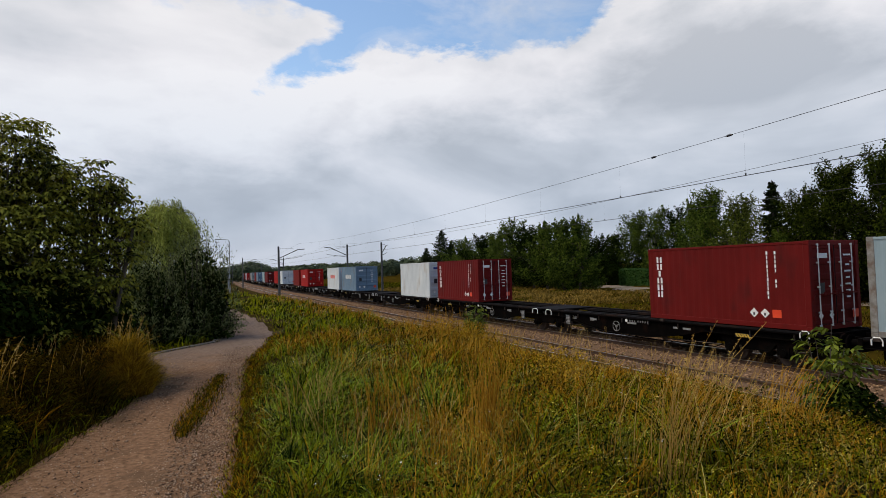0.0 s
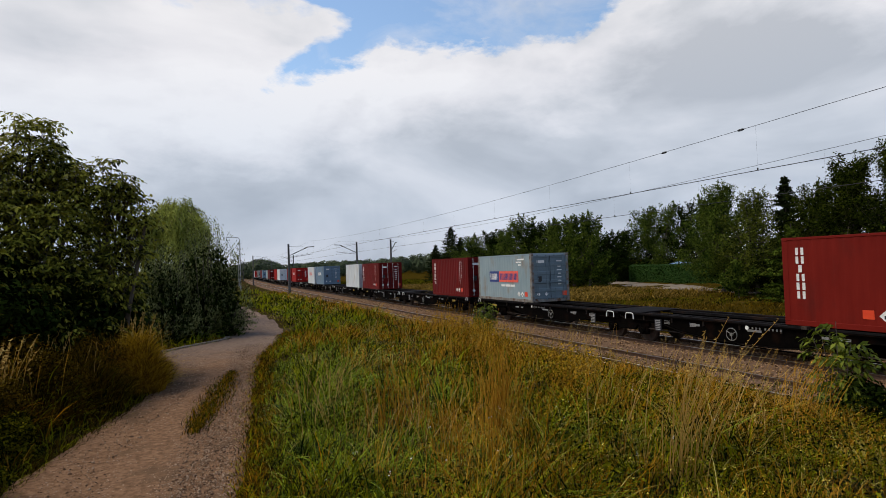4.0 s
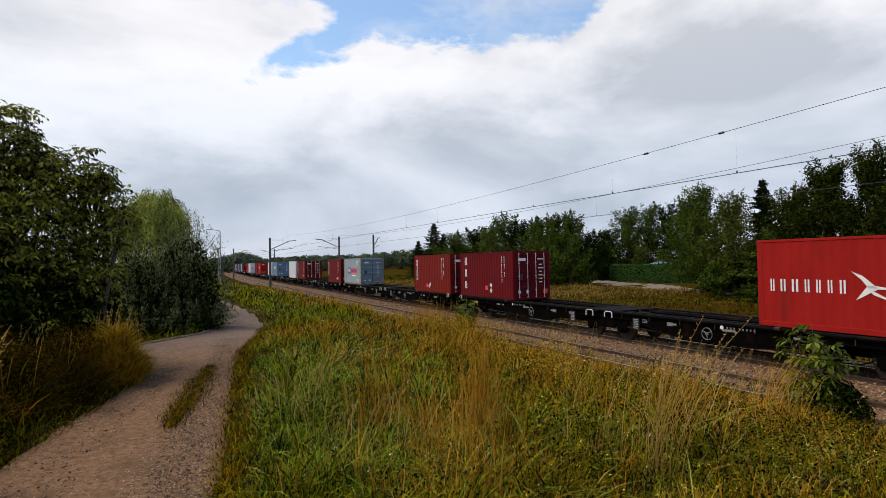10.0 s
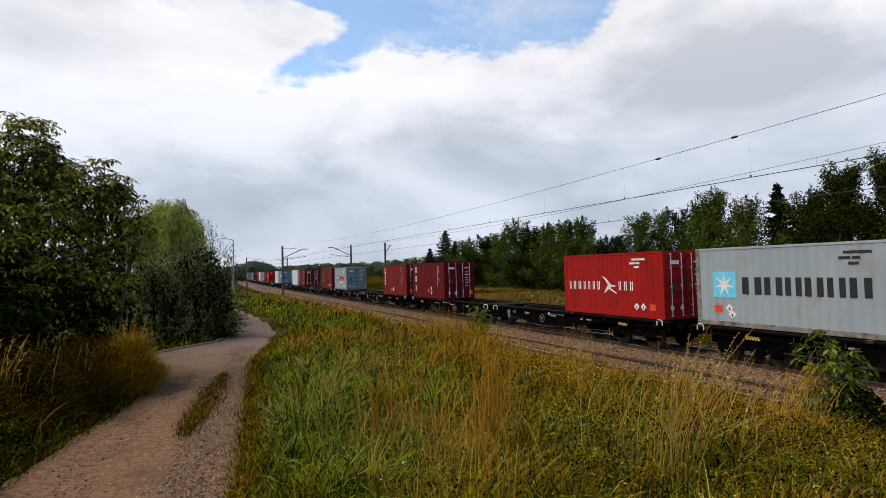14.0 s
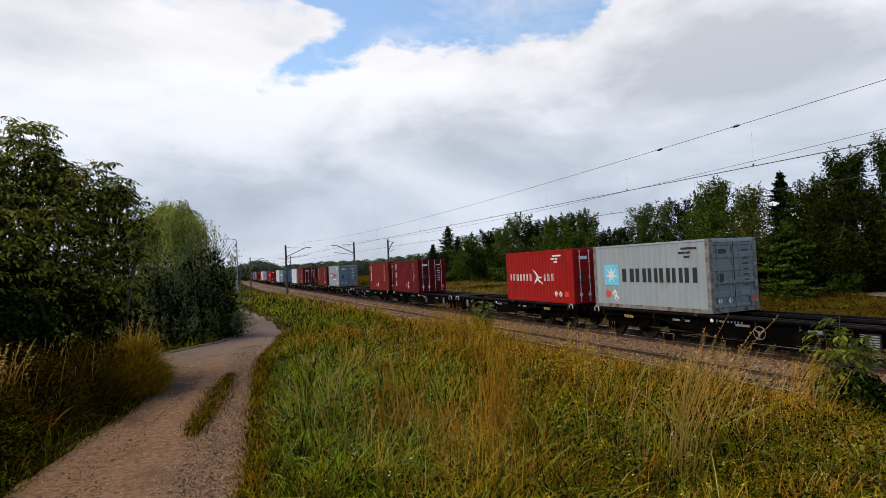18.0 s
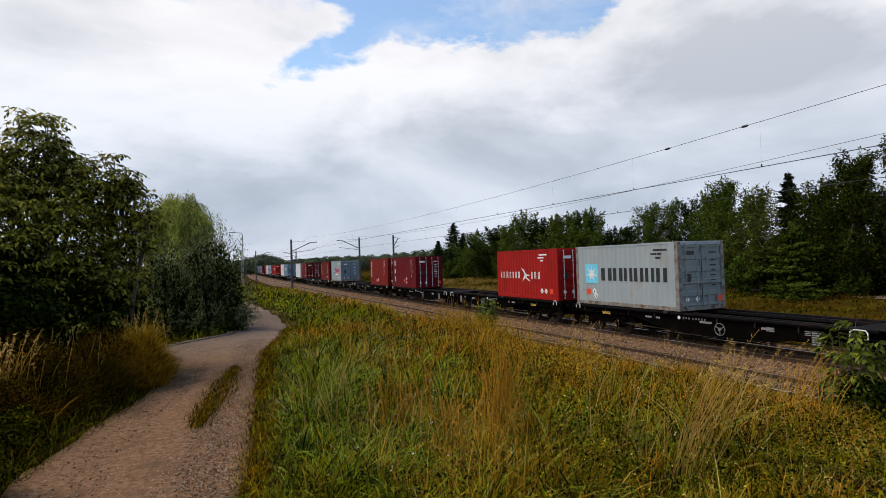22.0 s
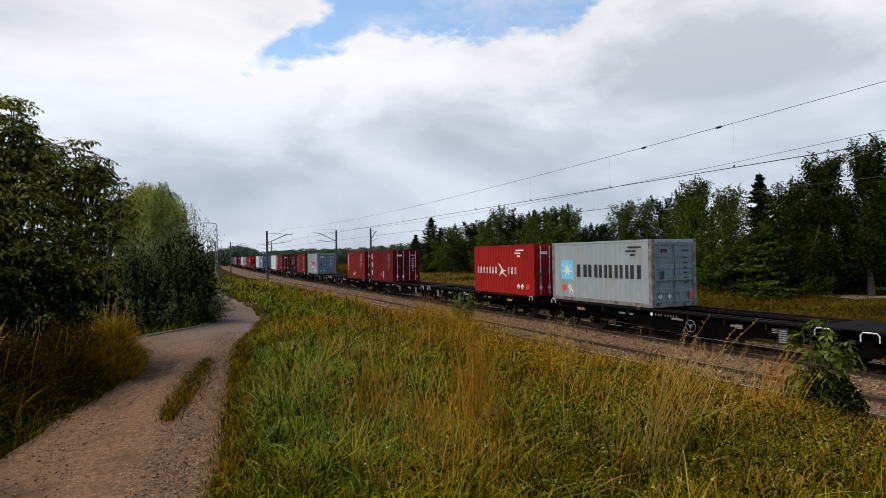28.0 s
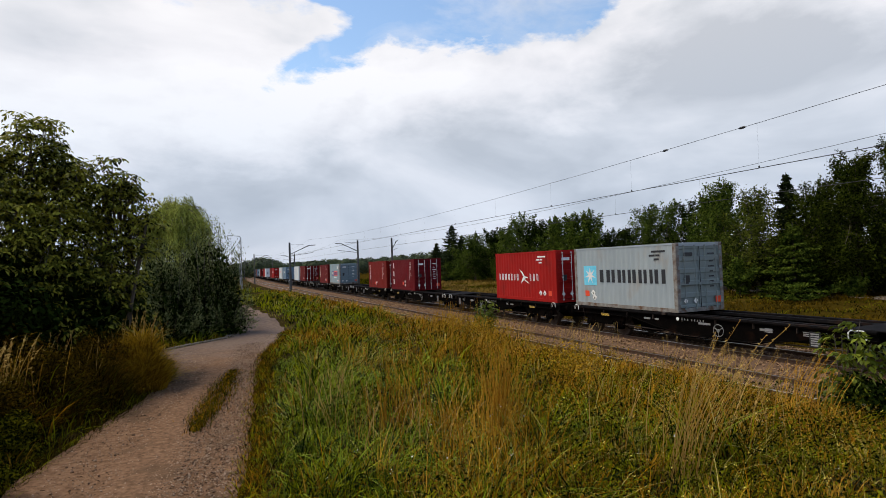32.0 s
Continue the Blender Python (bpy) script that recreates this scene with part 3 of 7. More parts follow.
def corrugated_side(bm):
    """A pressed steel wall along y: flat ribs and hollows, x outward at 0."""
    y0, y1, z0, z1 = -CL / 2 + 0.10, CL / 2 - 0.10, 0.15, CH - 0.08
    n = 21
    p = (y1 - y0) / n
    ys = []
    for i in range(n):
        a = y0 + i * p
        ys += [(a, 0.0), (a + p * 0.27, 0.0), (a + p * 0.5, -0.011), (a + p * 0.77, -0.011)]
    ys.append((y1, 0.0))
    cols = [(bm.verts.new((x, y, z0)), bm.verts.new((x, y, z1))) for y, x in ys]
    for a, b in zip(cols, cols[1:]):
        bm.faces.new((a[0], b[0], b[1], a[1]))
    back = [bm.verts.new((-0.05, y, z)) for y in (y0, y1) for z in (z0, z1)]
    bm.faces.new((back[0], back[1], back[3], back[2]))
    return bm


def corrugated_end(bm):
    """The closed front wall, along x, y outward at 0."""
    x0, x1, z0, z1, n = -CW / 2 + 0.09, CW / 2 - 0.09, 0.15, CH - 0.08, 8
    p = (x1 - x0) / n
    xs = []
    for i in range(n):
        a = x0 + i * p
        xs += [(a, 0.0), (a + p * 0.3, 0.0), (a + p * 0.5, -0.045), (a + p * 0.8, -0.045)]
    xs.append((x1, 0.0))
    cols = [(bm.verts.new((x, y, z0)), bm.verts.new((x, y, z1))) for x, y in xs]
    for a, b in zip(cols, cols[1:]):
        bm.faces.new((a[1], b[1], b[0], a[0]))
    return bm


def roof(bm):
    return bev(box(bm, -CW / 2 + 0.06, CW / 2 - 0.06, -CL / 2 + 0.06, CL / 2 - 0.06, CH - 0.06, CH - 0.012), 0.01)


def long_rail(bm, h):
    return bev(box(bm, -0.05, 0.05, -CL / 2 + 0.17, CL / 2 - 0.17, 0, h), 0.008)


def cross_rail(bm, h):
    return bev(box(bm, -CW / 2 + 0.16, CW / 2 - 0.16, -0.05, 0.05, 0, h), 0.008)


def post(bm):
    return bev(box(bm, -0.08, 0.08, -0.09, 0.09, 0.118, CH - 0.118), 0.012)


def casting(bm):
    return bev(box(bm, -0.081, 0.081, -0.089, 0.089, 0, 0.118), 0.012)


def door_leaf(bm):
    """One door, standing in the plane y = 0 and facing -y, with shallow horizontal swages."""
    w, z0, z1 = 1.06, 0.17, CH - 0.15
    zs = [(z0, 0.0)]
    n = 5
    h = (z1 - z0) / n
    for i in range(n):
        a = z0 + i * h
        zs += [(a + h * 0.16, 0.0), (a + h * 0.24, 0.035), (a + h * 0.76, 0.035), (a + h * 0.84, 0.0)]
    zs.append((z1, 0.0))
    rows = [(bm.verts.new((-w / 2 + 0.05, y, z)), bm.verts.new((w / 2 - 0.05, y, z))) for z, y in zs]
    for a, b in zip(rows, rows[1:]):
        bm.faces.new((a[0], a[1], b[1], b[0]))
    return bm


def lock_rod(bm):
    tube(bm, [(0, -0.045, 0.10), (0, -0.045, CH - 0.09)], 0.017, 8)
    for z in (0.13, 0.52, 1.25, 1.95, CH - 0.12):
        box(bm, -0.035, 0.035, -0.05, 0.0, z - 0.022, z + 0.022)
    return bm


def rod_handle(bm):
    box(bm, -0.02, 0.46, -0.075, -0.055, 1.02, 1.06)
    box(bm, 0.38, 0.48, -0.06, 0.0, 0.99, 1.10)
    return bm


def hinge(bm):
    return box(bm, -0.05, 0.05, -0.03, 0.0, -0.06, 0.06)


def diamond(bm, r=0.15, t=0.004):
    q = [bm.verts.new((x, -y * 0 - w, z)) for w in (0, t) for x, y, z in ((r, 0, 0), (0, 0, r), (-r, 0, 0), (0, 0, -r))]
    bm.faces.new((q[7], q[4], q[5], q[6]))
    for i in range(4):
        bm.faces.new((q[i], q[(i + 1) % 4], q[4 + (i + 1) % 4], q[4 + i]))
    return bm


def plate(bm, w, h, t=0.004):
    return box(bm, -w / 2, w / 2, -t, 0, -h / 2, h / 2)


SIDE_TURN = Matrix.Rotation(radians(-90), 4, "Z")


def on_side(host, y, z, me, name, label="", out=0.003):
    """Sets a flat marking on the wall that faces -x; its own right is along -y."""
    ob = share(name, me, host, Matrix.Translation((-CW / 2 - out + 0.012, y, z)) @ SIDE_TURN)
    if label:
        tagged(ob, label)
    return ob


def on_door(host, x, z, me, name, label="", out=0.0):
    ob = share(name, me, host, Matrix.Translation((x, -CL / 2 - out, z)))
    if label:
        tagged(ob, label)
    return ob


def marks_danger(host, y, z, spec):
    """Danger placards: d a white diamond, o an orange plate, s steps aside, u steps up."""
    dia = keep_mesh("placard", lambda b: diamond(b, 0.145), M_WHITE)
    ora = keep_mesh("orange_plate", lambda b: plate(b, 0.28, 0.24), M_ORANGE)
    pic = keep_mesh("placard_symbol", lambda b: plate(b, 0.055, 0.09), M_BLACK)
    for kind, dy, dz in spec:
        if kind == "d":
            ob = on_side(host, y + dy, z + dz, dia, "placard", "white danger diamond")
            on_side(host, y + dy, z + dz - 0.03, pic, "placard_symbol", out=0.008)
        else:
            on_side(host, y + dy, z + dz, ora, "orange_plate", "orange danger plate")


def letter_shape(b, w, h, t=0.004):
    """A letter-sized sign of two plain upright strokes."""
    q = w * 0.34
    box(b, -w / 2, -w / 2 + q, -t, 0, -h / 2, h / 2)
    box(b, w / 2 - q, w / 2, -t, 0, -h / 2, h / 2)
    return b


def text_bars(host, y0, z0, widths, h, material, name, label, down=False, gap=0.05, strokes=True, out=0.003):
    """A word as plain letter-sized strokes on the side wall, running to the right or, if down, stacked."""
    pos = 0.0
    for i, w in enumerate(widths):
        make = (lambda b: letter_shape(b, w, h)) if strokes and w > 0.11 else (lambda b: plate(b, w, h))
        me = keep_mesh(f"{name}{h:.2f}{w:.2f}", make, material)
        if down:
            on_side(host, y0, z0 - pos - h / 2, me, name, label if i == 0 else "", out)
            pos += h + gap
        else:
            on_side(host, y0 - pos - w / 2, z0, me, name, label if i == 0 else "", out)
            pos += w + gap


def small_marks(host, y, style, colour):
    """The columns or rows of small unreadable writing at the door end of a side wall."""
    if style == "columns":
        for j, (dy, top, n) in enumerate(((0.0, 2.28, 11), (-0.26, 2.28, 5), (-0.26, 1.42, 2))):
            for i in range(n):
                w, h = (0.035, 0.10) if i % 3 else (0.055, 0.10)
                on_side(host, y + dy, top - i * 0.135, keep_mesh(f"mark{w}", lambda b: plate(b, w, h), colour), "mark")
    else:
        for i, (w, dz, dy) in enumerate(((0.70, 0, 0), (0.20, -0.15, -0.03), (0.30, -0.15, -0.32), (0.26, -0.30, -0.1))):
            on_side(host, y - dy, 2.30 + dz, keep_mesh(f"mark{w}", lambda b: plate(b, w, 0.075), colour), "mark")


def door_marks(host, colour):
    """Placards and unreadable writing on the doors."""
    dia = keep_mesh("door_placard", lambda b: diamond(b, 0.11), M_WHITE)
    ora = keep_mesh("orange_plate", lambda b: plate(b, 0.28, 0.24), M_ORANGE)
    on_door(host, -0.80, 0.42, dia, "placard", "white danger diamond", 0.014)
    on_door(host, -0.30, 0.42, dia, "placard", "white danger diamond", 0.014)
    on_door(host, 0.86, 0.42, ora, "orange_plate", "orange danger plate", 0.014)
    for i in range(7):
        w = (0.36, 0.20, 0.30, 0.18, 0.26, 0.22, 0.2)[i]
        on_door(host, 0.56, 2.16 - i * 0.19 - (0.1 if i else 0), keep_mesh(f"door_mark{w}", lambda b: plate(b, w, 0.05), colour), "mark", "", 0.014)
    on_door(host, -0.62, 2.15, keep_mesh("door_mark0.4", lambda b: plate(b, 0.46, 0.14), colour), "mark", "", 0.014)
    on_door(host, -0.70, 1.20, keep_mesh("door_panel", lambda b: plate(b, 0.26, 0.34), M_BLACK), "mark", "", 0.014)


def container(paint, label, writing=M_WHITE, detail=True):
    """A twenty-foot box: floor at z = 0, doors towards -y."""
    edge = M_EDGE if paint in (P_GREY, P_BLUEGREY) else paint
    door_paint = {P_GREY.name: P_DOOR_GREY_SHADE, P_BLUEGREY.name: P_DOOR_BLUE_SHADE}.get(paint.name, paint)
    rods = door_paint if paint in (P_GREY, P_BLUEGREY) else M_ROD
    host = tagged(empty("shipping_container"), label, "shipping container", group="containers on the train")
    for sx in (-1, 1):
        turn = Matrix.Identity(4) if sx > 0 else Matrix.Rotation(math.pi, 4, "Z")
        share("side_wall", keep_mesh("side_wall", corrugated_side, paint), host, Matrix.Translation((sx * (CW / 2 - 0.012), 0, 0)) @ turn)
        share("bottom_rail", keep_mesh("bottom_rail", lambda b: long_rail(b, 0.155), edge), host, Matrix.Translation((sx * (CW / 2 - 0.052), 0, 0.002)))
        share("top_rail", keep_mesh("top_rail", lambda b: long_rail(b, 0.075), paint), host, Matrix.Translation((sx * (CW / 2 - 0.052), 0, CH - 0.083)))
        for sy in (-1, 1):
            share("corner_post", keep_mesh("corner_post", post, edge), host, Matrix.Translation((sx * (CW / 2 - 0.082), sy * (CL / 2 - 0.092), 0)))
            for z in (0, CH - 0.118):
                share("corner_casting", keep_mesh("corner_casting", casting, edge), host, Matrix.Translation((sx * (CW / 2 - 0.081), sy * (CL / 2 - 0.089), z)))
    share("roof", keep_mesh("roof", roof, paint), host)
    share("front_wall", keep_mesh("front_wall", corrugated_end, paint), host, Matrix.Translation((0, CL / 2 - 0.03, 0)))
    for y in (-CL / 2 + 0.06, CL / 2 - 0.06):
        share("cross_rail", keep_mesh("sill_rail", lambda b: cross_rail(b, 0.15), edge), host, Matrix.Translation((0, y, 0.0)))
        share("cross_rail", keep_mesh("header_rail", lambda b: cross_rail(b, 0.14), paint), host, Matrix.Translation((0, y, CH - 0.142)))
    share("floor", keep_mesh("floor", lambda b: box(b, -CW / 2 + 0.11, CW / 2 - 0.11, -CL / 2 + 0.12, CL / 2 - 0.12, 0.06, 0.145), M_RUBBER), host)
    for sx in (-1, 1):
        leaf = share("door", keep_mesh("door", door_leaf, door_paint), host, Matrix.Translation((sx * 0.535, -CL / 2 + 0.03, 0)))
        for ex in (-0.505, 0.505):
            share("door_stile", keep_mesh("door_stile", lambda b: box(b, -0.025, 0.025, -0.012, 0.05, 0.17, CH - 0.15), door_paint), leaf, Matrix.Translation((ex, 0, 0)))
        if detail:
            for dx in (-0.27, 0.27):
                rod = share("lock_rod", keep_mesh("lock_rod", lock_rod, rods), leaf, Matrix.Translation((dx, 0, 0)))
                tagged(rod, "painted lock rod")
                share("rod_handle", keep_mesh("rod_handle", rod_handle, door_paint), leaf, Matrix.Translation((dx - 0.2, 0, 0)))
            for z in (0.35, 0.95, 1.65, 2.2):
                share("hinge", keep_mesh("hinge", hinge, door_paint), leaf, Matrix.Translation((sx * 0.52, -0.012, z)))
    for gx_ in (-1.068, 0.0, 1.068):
        share("gasket", keep_mesh("gasket", lambda b: box(b, -0.014, 0.014, -0.002, 0.02, 0.16, CH - 0.145), M_RUBBER), host, Matrix.Translation((gx_, -CL / 2 + 0.014, 0)))
    door_marks(host, writing)
    return host


def star_logo(bm, n=7, r=0.24, q=0.075, t=0.004):
    ring = [(r if i % 2 == 0 else q, math.pi / 2 + math.pi * i / n) for i in range(2 * n)]
    vs = [bm.verts.new((a * math.cos(b), -t, a * math.sin(b))) for a, b in ring]
    c = bm.verts.new((0, -t, 0))
    for i in range(2 * n):
        bm.faces.new((c, vs[i], vs[(i + 1) % (2 * n)]))
    return bm


def bird_logo(bm, t=0.004):
    for pts in (((-0.40, 0.40), (-0.12, 0.28), (0.16, 0.02), (0.02, -0.06), (-0.16, 0.18)), ((-0.30, -0.36), (-0.02, 0.02), (0.16, 0.02), (0.22, -0.06)),
                ((0.02, -0.06), (0.46, -0.30), (0.50, -0.36), (0.10, -0.20)), ((0.10, 0.04), (0.46, -0.02), (0.40, -0.06), (0.14, -0.06))):
        bm.faces.new([bm.verts.new((x, -t, z)) for x, z in pts])
    return bm


def make_grey():
    c = container(P_GREY, "weathered light grey steel container with a dark name and blue square", M_BLACK)
    on_side(c, 1.92, 1.36, keep_mesh("emblem", lambda b: plate(b, 0.86, 0.86), M_SKYBLUE), "emblem", "sky-blue square emblem")
    on_side(c, 1.92, 1.36, keep_mesh("emblem_star", lambda b: star_logo(b, 7, 0.40, 0.12), M_WHITE), "emblem_star", "white star", 0.009)
    text_bars(c, 1.27, 1.34, (0.66, 0.56, 0.48, 0.52, 0.48, 0.54), 0.54, M_BLACK, "name_bar", "black letter-sized strokes", gap=0.10)
    marks_danger(c, 2.16, 0.56, (("o", 0.0, 0), ("d", -0.40, 0.04), ("d", -0.50, -0.16)))
    small_marks(c, -2.15, "rows", M_BLACK)
    return c


def make_red():
    c = container(P_RED, "bright red steel container with a white name and bird emblem")
    text_bars(c, 2.62, 1.24, (0.12, 0.15, 0.18, 0.13, 0.12, 0.12, 0.15), 0.36, M_WHITE, "name_bar", "white letter-sized bar", gap=0.185)
    on_side(c, 0.0, 1.26, keep_mesh("emblem", lambda b: bird_logo(b), M_WHITE), "emblem", "white bird-like emblem", 0.006)
    text_bars(c, -0.62, 1.24, (0.12, 0.15, 0.15), 0.36, M_WHITE, "name_bar", "", gap=0.19)
    marks_danger(c, -1.60, 0.44, (("d", 0.0, 0), ("d", -0.36, 0), ("o", -0.84, 0)))
    small_marks(c, -1.75, "rows", M_WHITE)
    return c


def make_maroon():
    c = container(P_MAROON, "dark maroon steel container with three tall white letter bars")
    text_bars(c, 2.30, 2.32, (0.24, 0.24, 0.24), 0.44, M_WHITE, "name_bar", "tall white letter-sized bar", down=True, gap=0.27)
    marks_danger(c, -0.20, 0.56, (("o", 0.0, 0), ("d", -0.50, 0.16), ("d", -0.50, -0.14)))
    small_marks(c, -1.9, "columns", M_WHITE)
    return c


def make_brown(p, label, far_side):
    c = container(p, label)
    text_bars(c, 2.50, 2.28, (0.24, 0.24, 0.10, 0.24, 0.26, 0.24), 0.21, M_WHITE, "name_bar", "small white letter-sized bar", down=True, gap=0.045)
    if far_side:
        marks_danger(c, 0.45, 0.44, (("o", 0.30, 0), ("d", -0.10, -0.02), ("d", -0.27, 0.10)))
    else:
        marks_danger(c, -1.25, 0.44, (("d", 0.0, 0), ("d", -0.36, 0), ("o", -0.74, 0)))
    small_marks(c, -1.75, "columns", M_WHITE)
    return c


def make_bluegrey():
    c = container(P_BLUEGREY, "rust-streaked blue-grey container with a navy and coral name panel")
    on_side(c, 1.02, 1.36, keep_mesh("navy_panel", lambda b: plate(b, 1.12, 0.62), M_NAVY), "name_panel", "navy panel")
    on_side(c, -0.62, 1.36, keep_mesh("coral_panel", lambda b: plate(b, 2.10, 0.62), M_CORAL), "name_panel", "coral red panel")
    text_bars(c, 1.46, 1.36, (0.24, 0.20, 0.24), 0.36, M_WHITE, "name_bar", "white letter-sized strokes", gap=0.06, out=0.009)
    text_bars(c, 0.34, 1.36, (0.29, 0.18, 0.22, 0.08, 0.08, 0.22, 0.22, 0.22), 0.36, M_NAVY, "name_bar", "navy letter-sized strokes", gap=0.06, out=0.009)
    text_bars(c, 0.20, 0.86, (0.40, 0.56, 0.40), 0.12, M_WHITE, "address_bar", "white unreadable writing", gap=0.06, strokes=False)
    marks_danger(c, -1.70, 0.42, (("d", 0.0, 0), ("d", -0.34, 0), ("o", -0.72, 0)))
    small_marks(c, -1.95, "rows", M_WHITE)
    return c


def plain_box(p, label, writing=M_WHITE, word=True):
    c = container(p, label, writing, detail=False)
    if word:
        text_bars(c, 1.3, 1.5, (0.4, 0.3, 0.36, 0.3, 0.4), 0.44, writing, "name_bar", "letter-sized bar", gap=0.12)
    return c


# ---- wagons ----
def sill_beam(bm, y0, y1, depth):
    """A fish-bellied side sill: deep in the middle, shallow at its ends."""
    for za, zb, wx in ((DECK - 0.13, DECK - 0.10, 0.11), ):
        box(bm, -wx, wx, y0, y1, za, zb)
    n = 10
    ys = [y0 + (y1 - y0) * i / n for i in range(n + 1)]
    out = 1 if abs(y1) > abs(y0) else -1
    lows = []
    for i in range(n + 1):
        from_end, from_joint = (n - i, i) if out > 0 else (i, n - i)
        full = min(1, max(0, from_end - 3.2) / 1.3, 1) * min(1, max(0, from_joint - 1.2) / 1.2)
        lows.append(DECK - 0.10 - (0.20 + (depth - 0.20) * full))
    for a in range(n):
        v = [bm.verts.new((x, y, z)) for x in (-0.012, 0.012) for y, z in ((ys[a], lows[a]), (ys[a + 1], lows[a + 1]), (ys[a + 1], DECK - 0.13), (ys[a], DECK - 0.13))]
        for f in ((0, 3, 2, 1), (4, 5, 6, 7), (0, 1, 5, 4), (1, 2, 6, 5), (2, 3, 7, 6), (3, 0, 4, 7)):
            bm.faces.new([v[i] for i in f])
        w = [bm.verts.new((x, y, z + dz)) for dz in (0, -0.025) for x in (-0.10, 0.10) for y, z in ((ys[a], lows[a]), (ys[a + 1], lows[a + 1]))]
        for f in ((0, 1, 3, 2), (4, 6, 7, 5), (0, 4, 5, 1), (2, 3, 7, 6), (0, 2, 6, 4), (1, 5, 7, 3)):
            bm.faces.new([w[i] for i in f])
    return bm


def wheelset(bm):
    for sx in (-0.7525, 0.7525):
        o = 0.07 if sx > 0 else -0.07
        tube(bm, [(sx - o, 0, 0), (sx - o * 0.6, 0, 0), (sx - o * 0.55, 0, 0), (sx + o, 0, 0)], [0.49, 0.485, 0.46, 0.452], 28)
        tube(bm, [(sx + o, 0, 0), (sx + o * 1.25, 0, 0)], [0.36, 0.14], 20)
    tube(bm, [(-1.05, 0, 0), (1.05, 0, 0)], 0.08, 12)
    for k in range(4):
        box(bm, -0.845, -0.825, -0.03, 0.03, 0.15, 0.33, Matrix.Rotation(math.pi / 2 * k, 4, "X"))
    return bm


def bogie_frame(bm, sx):
    y = 0.9
    pts = [(-1.25, 0.62), (-0.62, 0.66), (-0.45, 0.44), (0.45, 0.44), (0.62, 0.66), (1.25, 0.62), (1.25, 0.80), (0.55, 0.86), (-0.55, 0.86), (-1.25, 0.80)]
    for x0, x1 in ((0.98, 1.10),):
        a, b = (x0, x1) if sx > 0 else (-x1, -x0)
        f = [bm.verts.new((a, p, q)) for p, q in pts]
        g = [bm.verts.new((b, p, q)) for p, q in pts]
        bm.faces.new(f)
        bm.faces.new(g[::-1])
        for i in range(len(pts)):
            j = (i + 1) % len(pts)
            bm.faces.new((f[j], f[i], g[i], g[j]))
    return bm


def axle_box(bm, sx):
    box(bm, sx * 1.0 - 0.12, sx * 1.0 + 0.12, -0.15, 0.15, 0.30, 0.66)
    tube(bm, [(sx * 1.12, 0, 0.46), (sx * 1.20, 0, 0.46)], [0.12, 0.11], 12)
    for dy in (-0.20, 0.20):
        tube(bm, [(sx * 1.04, dy, 0.38), (sx * 1.04, dy, 0.64)], 0.055, 10)
    return bm


def handwheel(bm):
    n, R, r = 24, 0.20, 0.013
    rings = []
    for i in range(n):
        a = 2 * math.pi * i / n
        rings.append([bm.verts.new((r * math.cos(b), (R + r * math.sin(b)) * math.cos(a), (R + r * math.sin(b)) * math.sin(a))) for b in (0, 1.57, 3.14, 4.71)])
    for i in range(n):
        for k in range(4):
            bm.faces.new((rings[i][k], rings[(i + 1) % n][k], rings[(i + 1) % n][(k + 1) % 4], rings[i][(k + 1) % 4]))
    for k in range(3):
        a = 2 * math.pi * k / 3 + 0.5
        tube(bm, [(0, 0, 0), (0, R * math.cos(a), R * math.sin(a))], 0.014, 6)
    disc(bm, 0.05, -0.03, 0.03, 10)
    return bm


def buffer_unit(bm, sy):
    tube(bm, [(0, 0, 0), (0, sy * 0.34, 0)], [0.11, 0.10], 14)
    tube(bm, [(0, sy * 0.30, 0), (0, sy * 0.50, 0)], 0.065, 12)
    tube(bm, [(0, sy * 0.50, 0), (0, sy * 0.545, 0), (0, sy * 0.56, 0)], [0.22, 0.23, 0.20], 18)
    return bm


def loop_handle(bm, w=0.26, h=0.20):
    tube(bm, [(0, -w / 2, 0), (0, -w / 2, h * 0.7), (0, -w / 2 + 0.06, h), (0, w / 2 - 0.06, h), (0, w / 2, h * 0.7), (0, w / 2, 0)], 0.02, 6)
    return bm


def truss_rod(bm, y0, y1):
    tube(bm, [(0, y0, 0), (0, y0 + 0.3, -0.12), (0, (y0 + y1) / 2, -0.16), (0, y1 - 0.3, -0.12), (0, y1, 0)], 0.022, 6)
    return bm


def bogie(host, y):
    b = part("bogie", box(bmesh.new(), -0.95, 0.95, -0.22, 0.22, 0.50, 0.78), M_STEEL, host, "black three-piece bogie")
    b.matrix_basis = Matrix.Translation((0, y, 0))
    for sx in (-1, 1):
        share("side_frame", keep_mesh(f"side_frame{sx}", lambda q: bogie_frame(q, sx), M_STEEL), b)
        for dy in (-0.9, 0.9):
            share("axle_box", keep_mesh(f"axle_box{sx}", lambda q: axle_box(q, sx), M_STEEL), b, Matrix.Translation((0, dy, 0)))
    for dy in (-0.9, 0.9):
        w = share("wheelset", keep_mesh("wheelset", wheelset, M_WHEEL), b, Matrix.Translation((0, dy, 0.46)))
        tagged(w, "rust-brown steel wheelset")
    return b


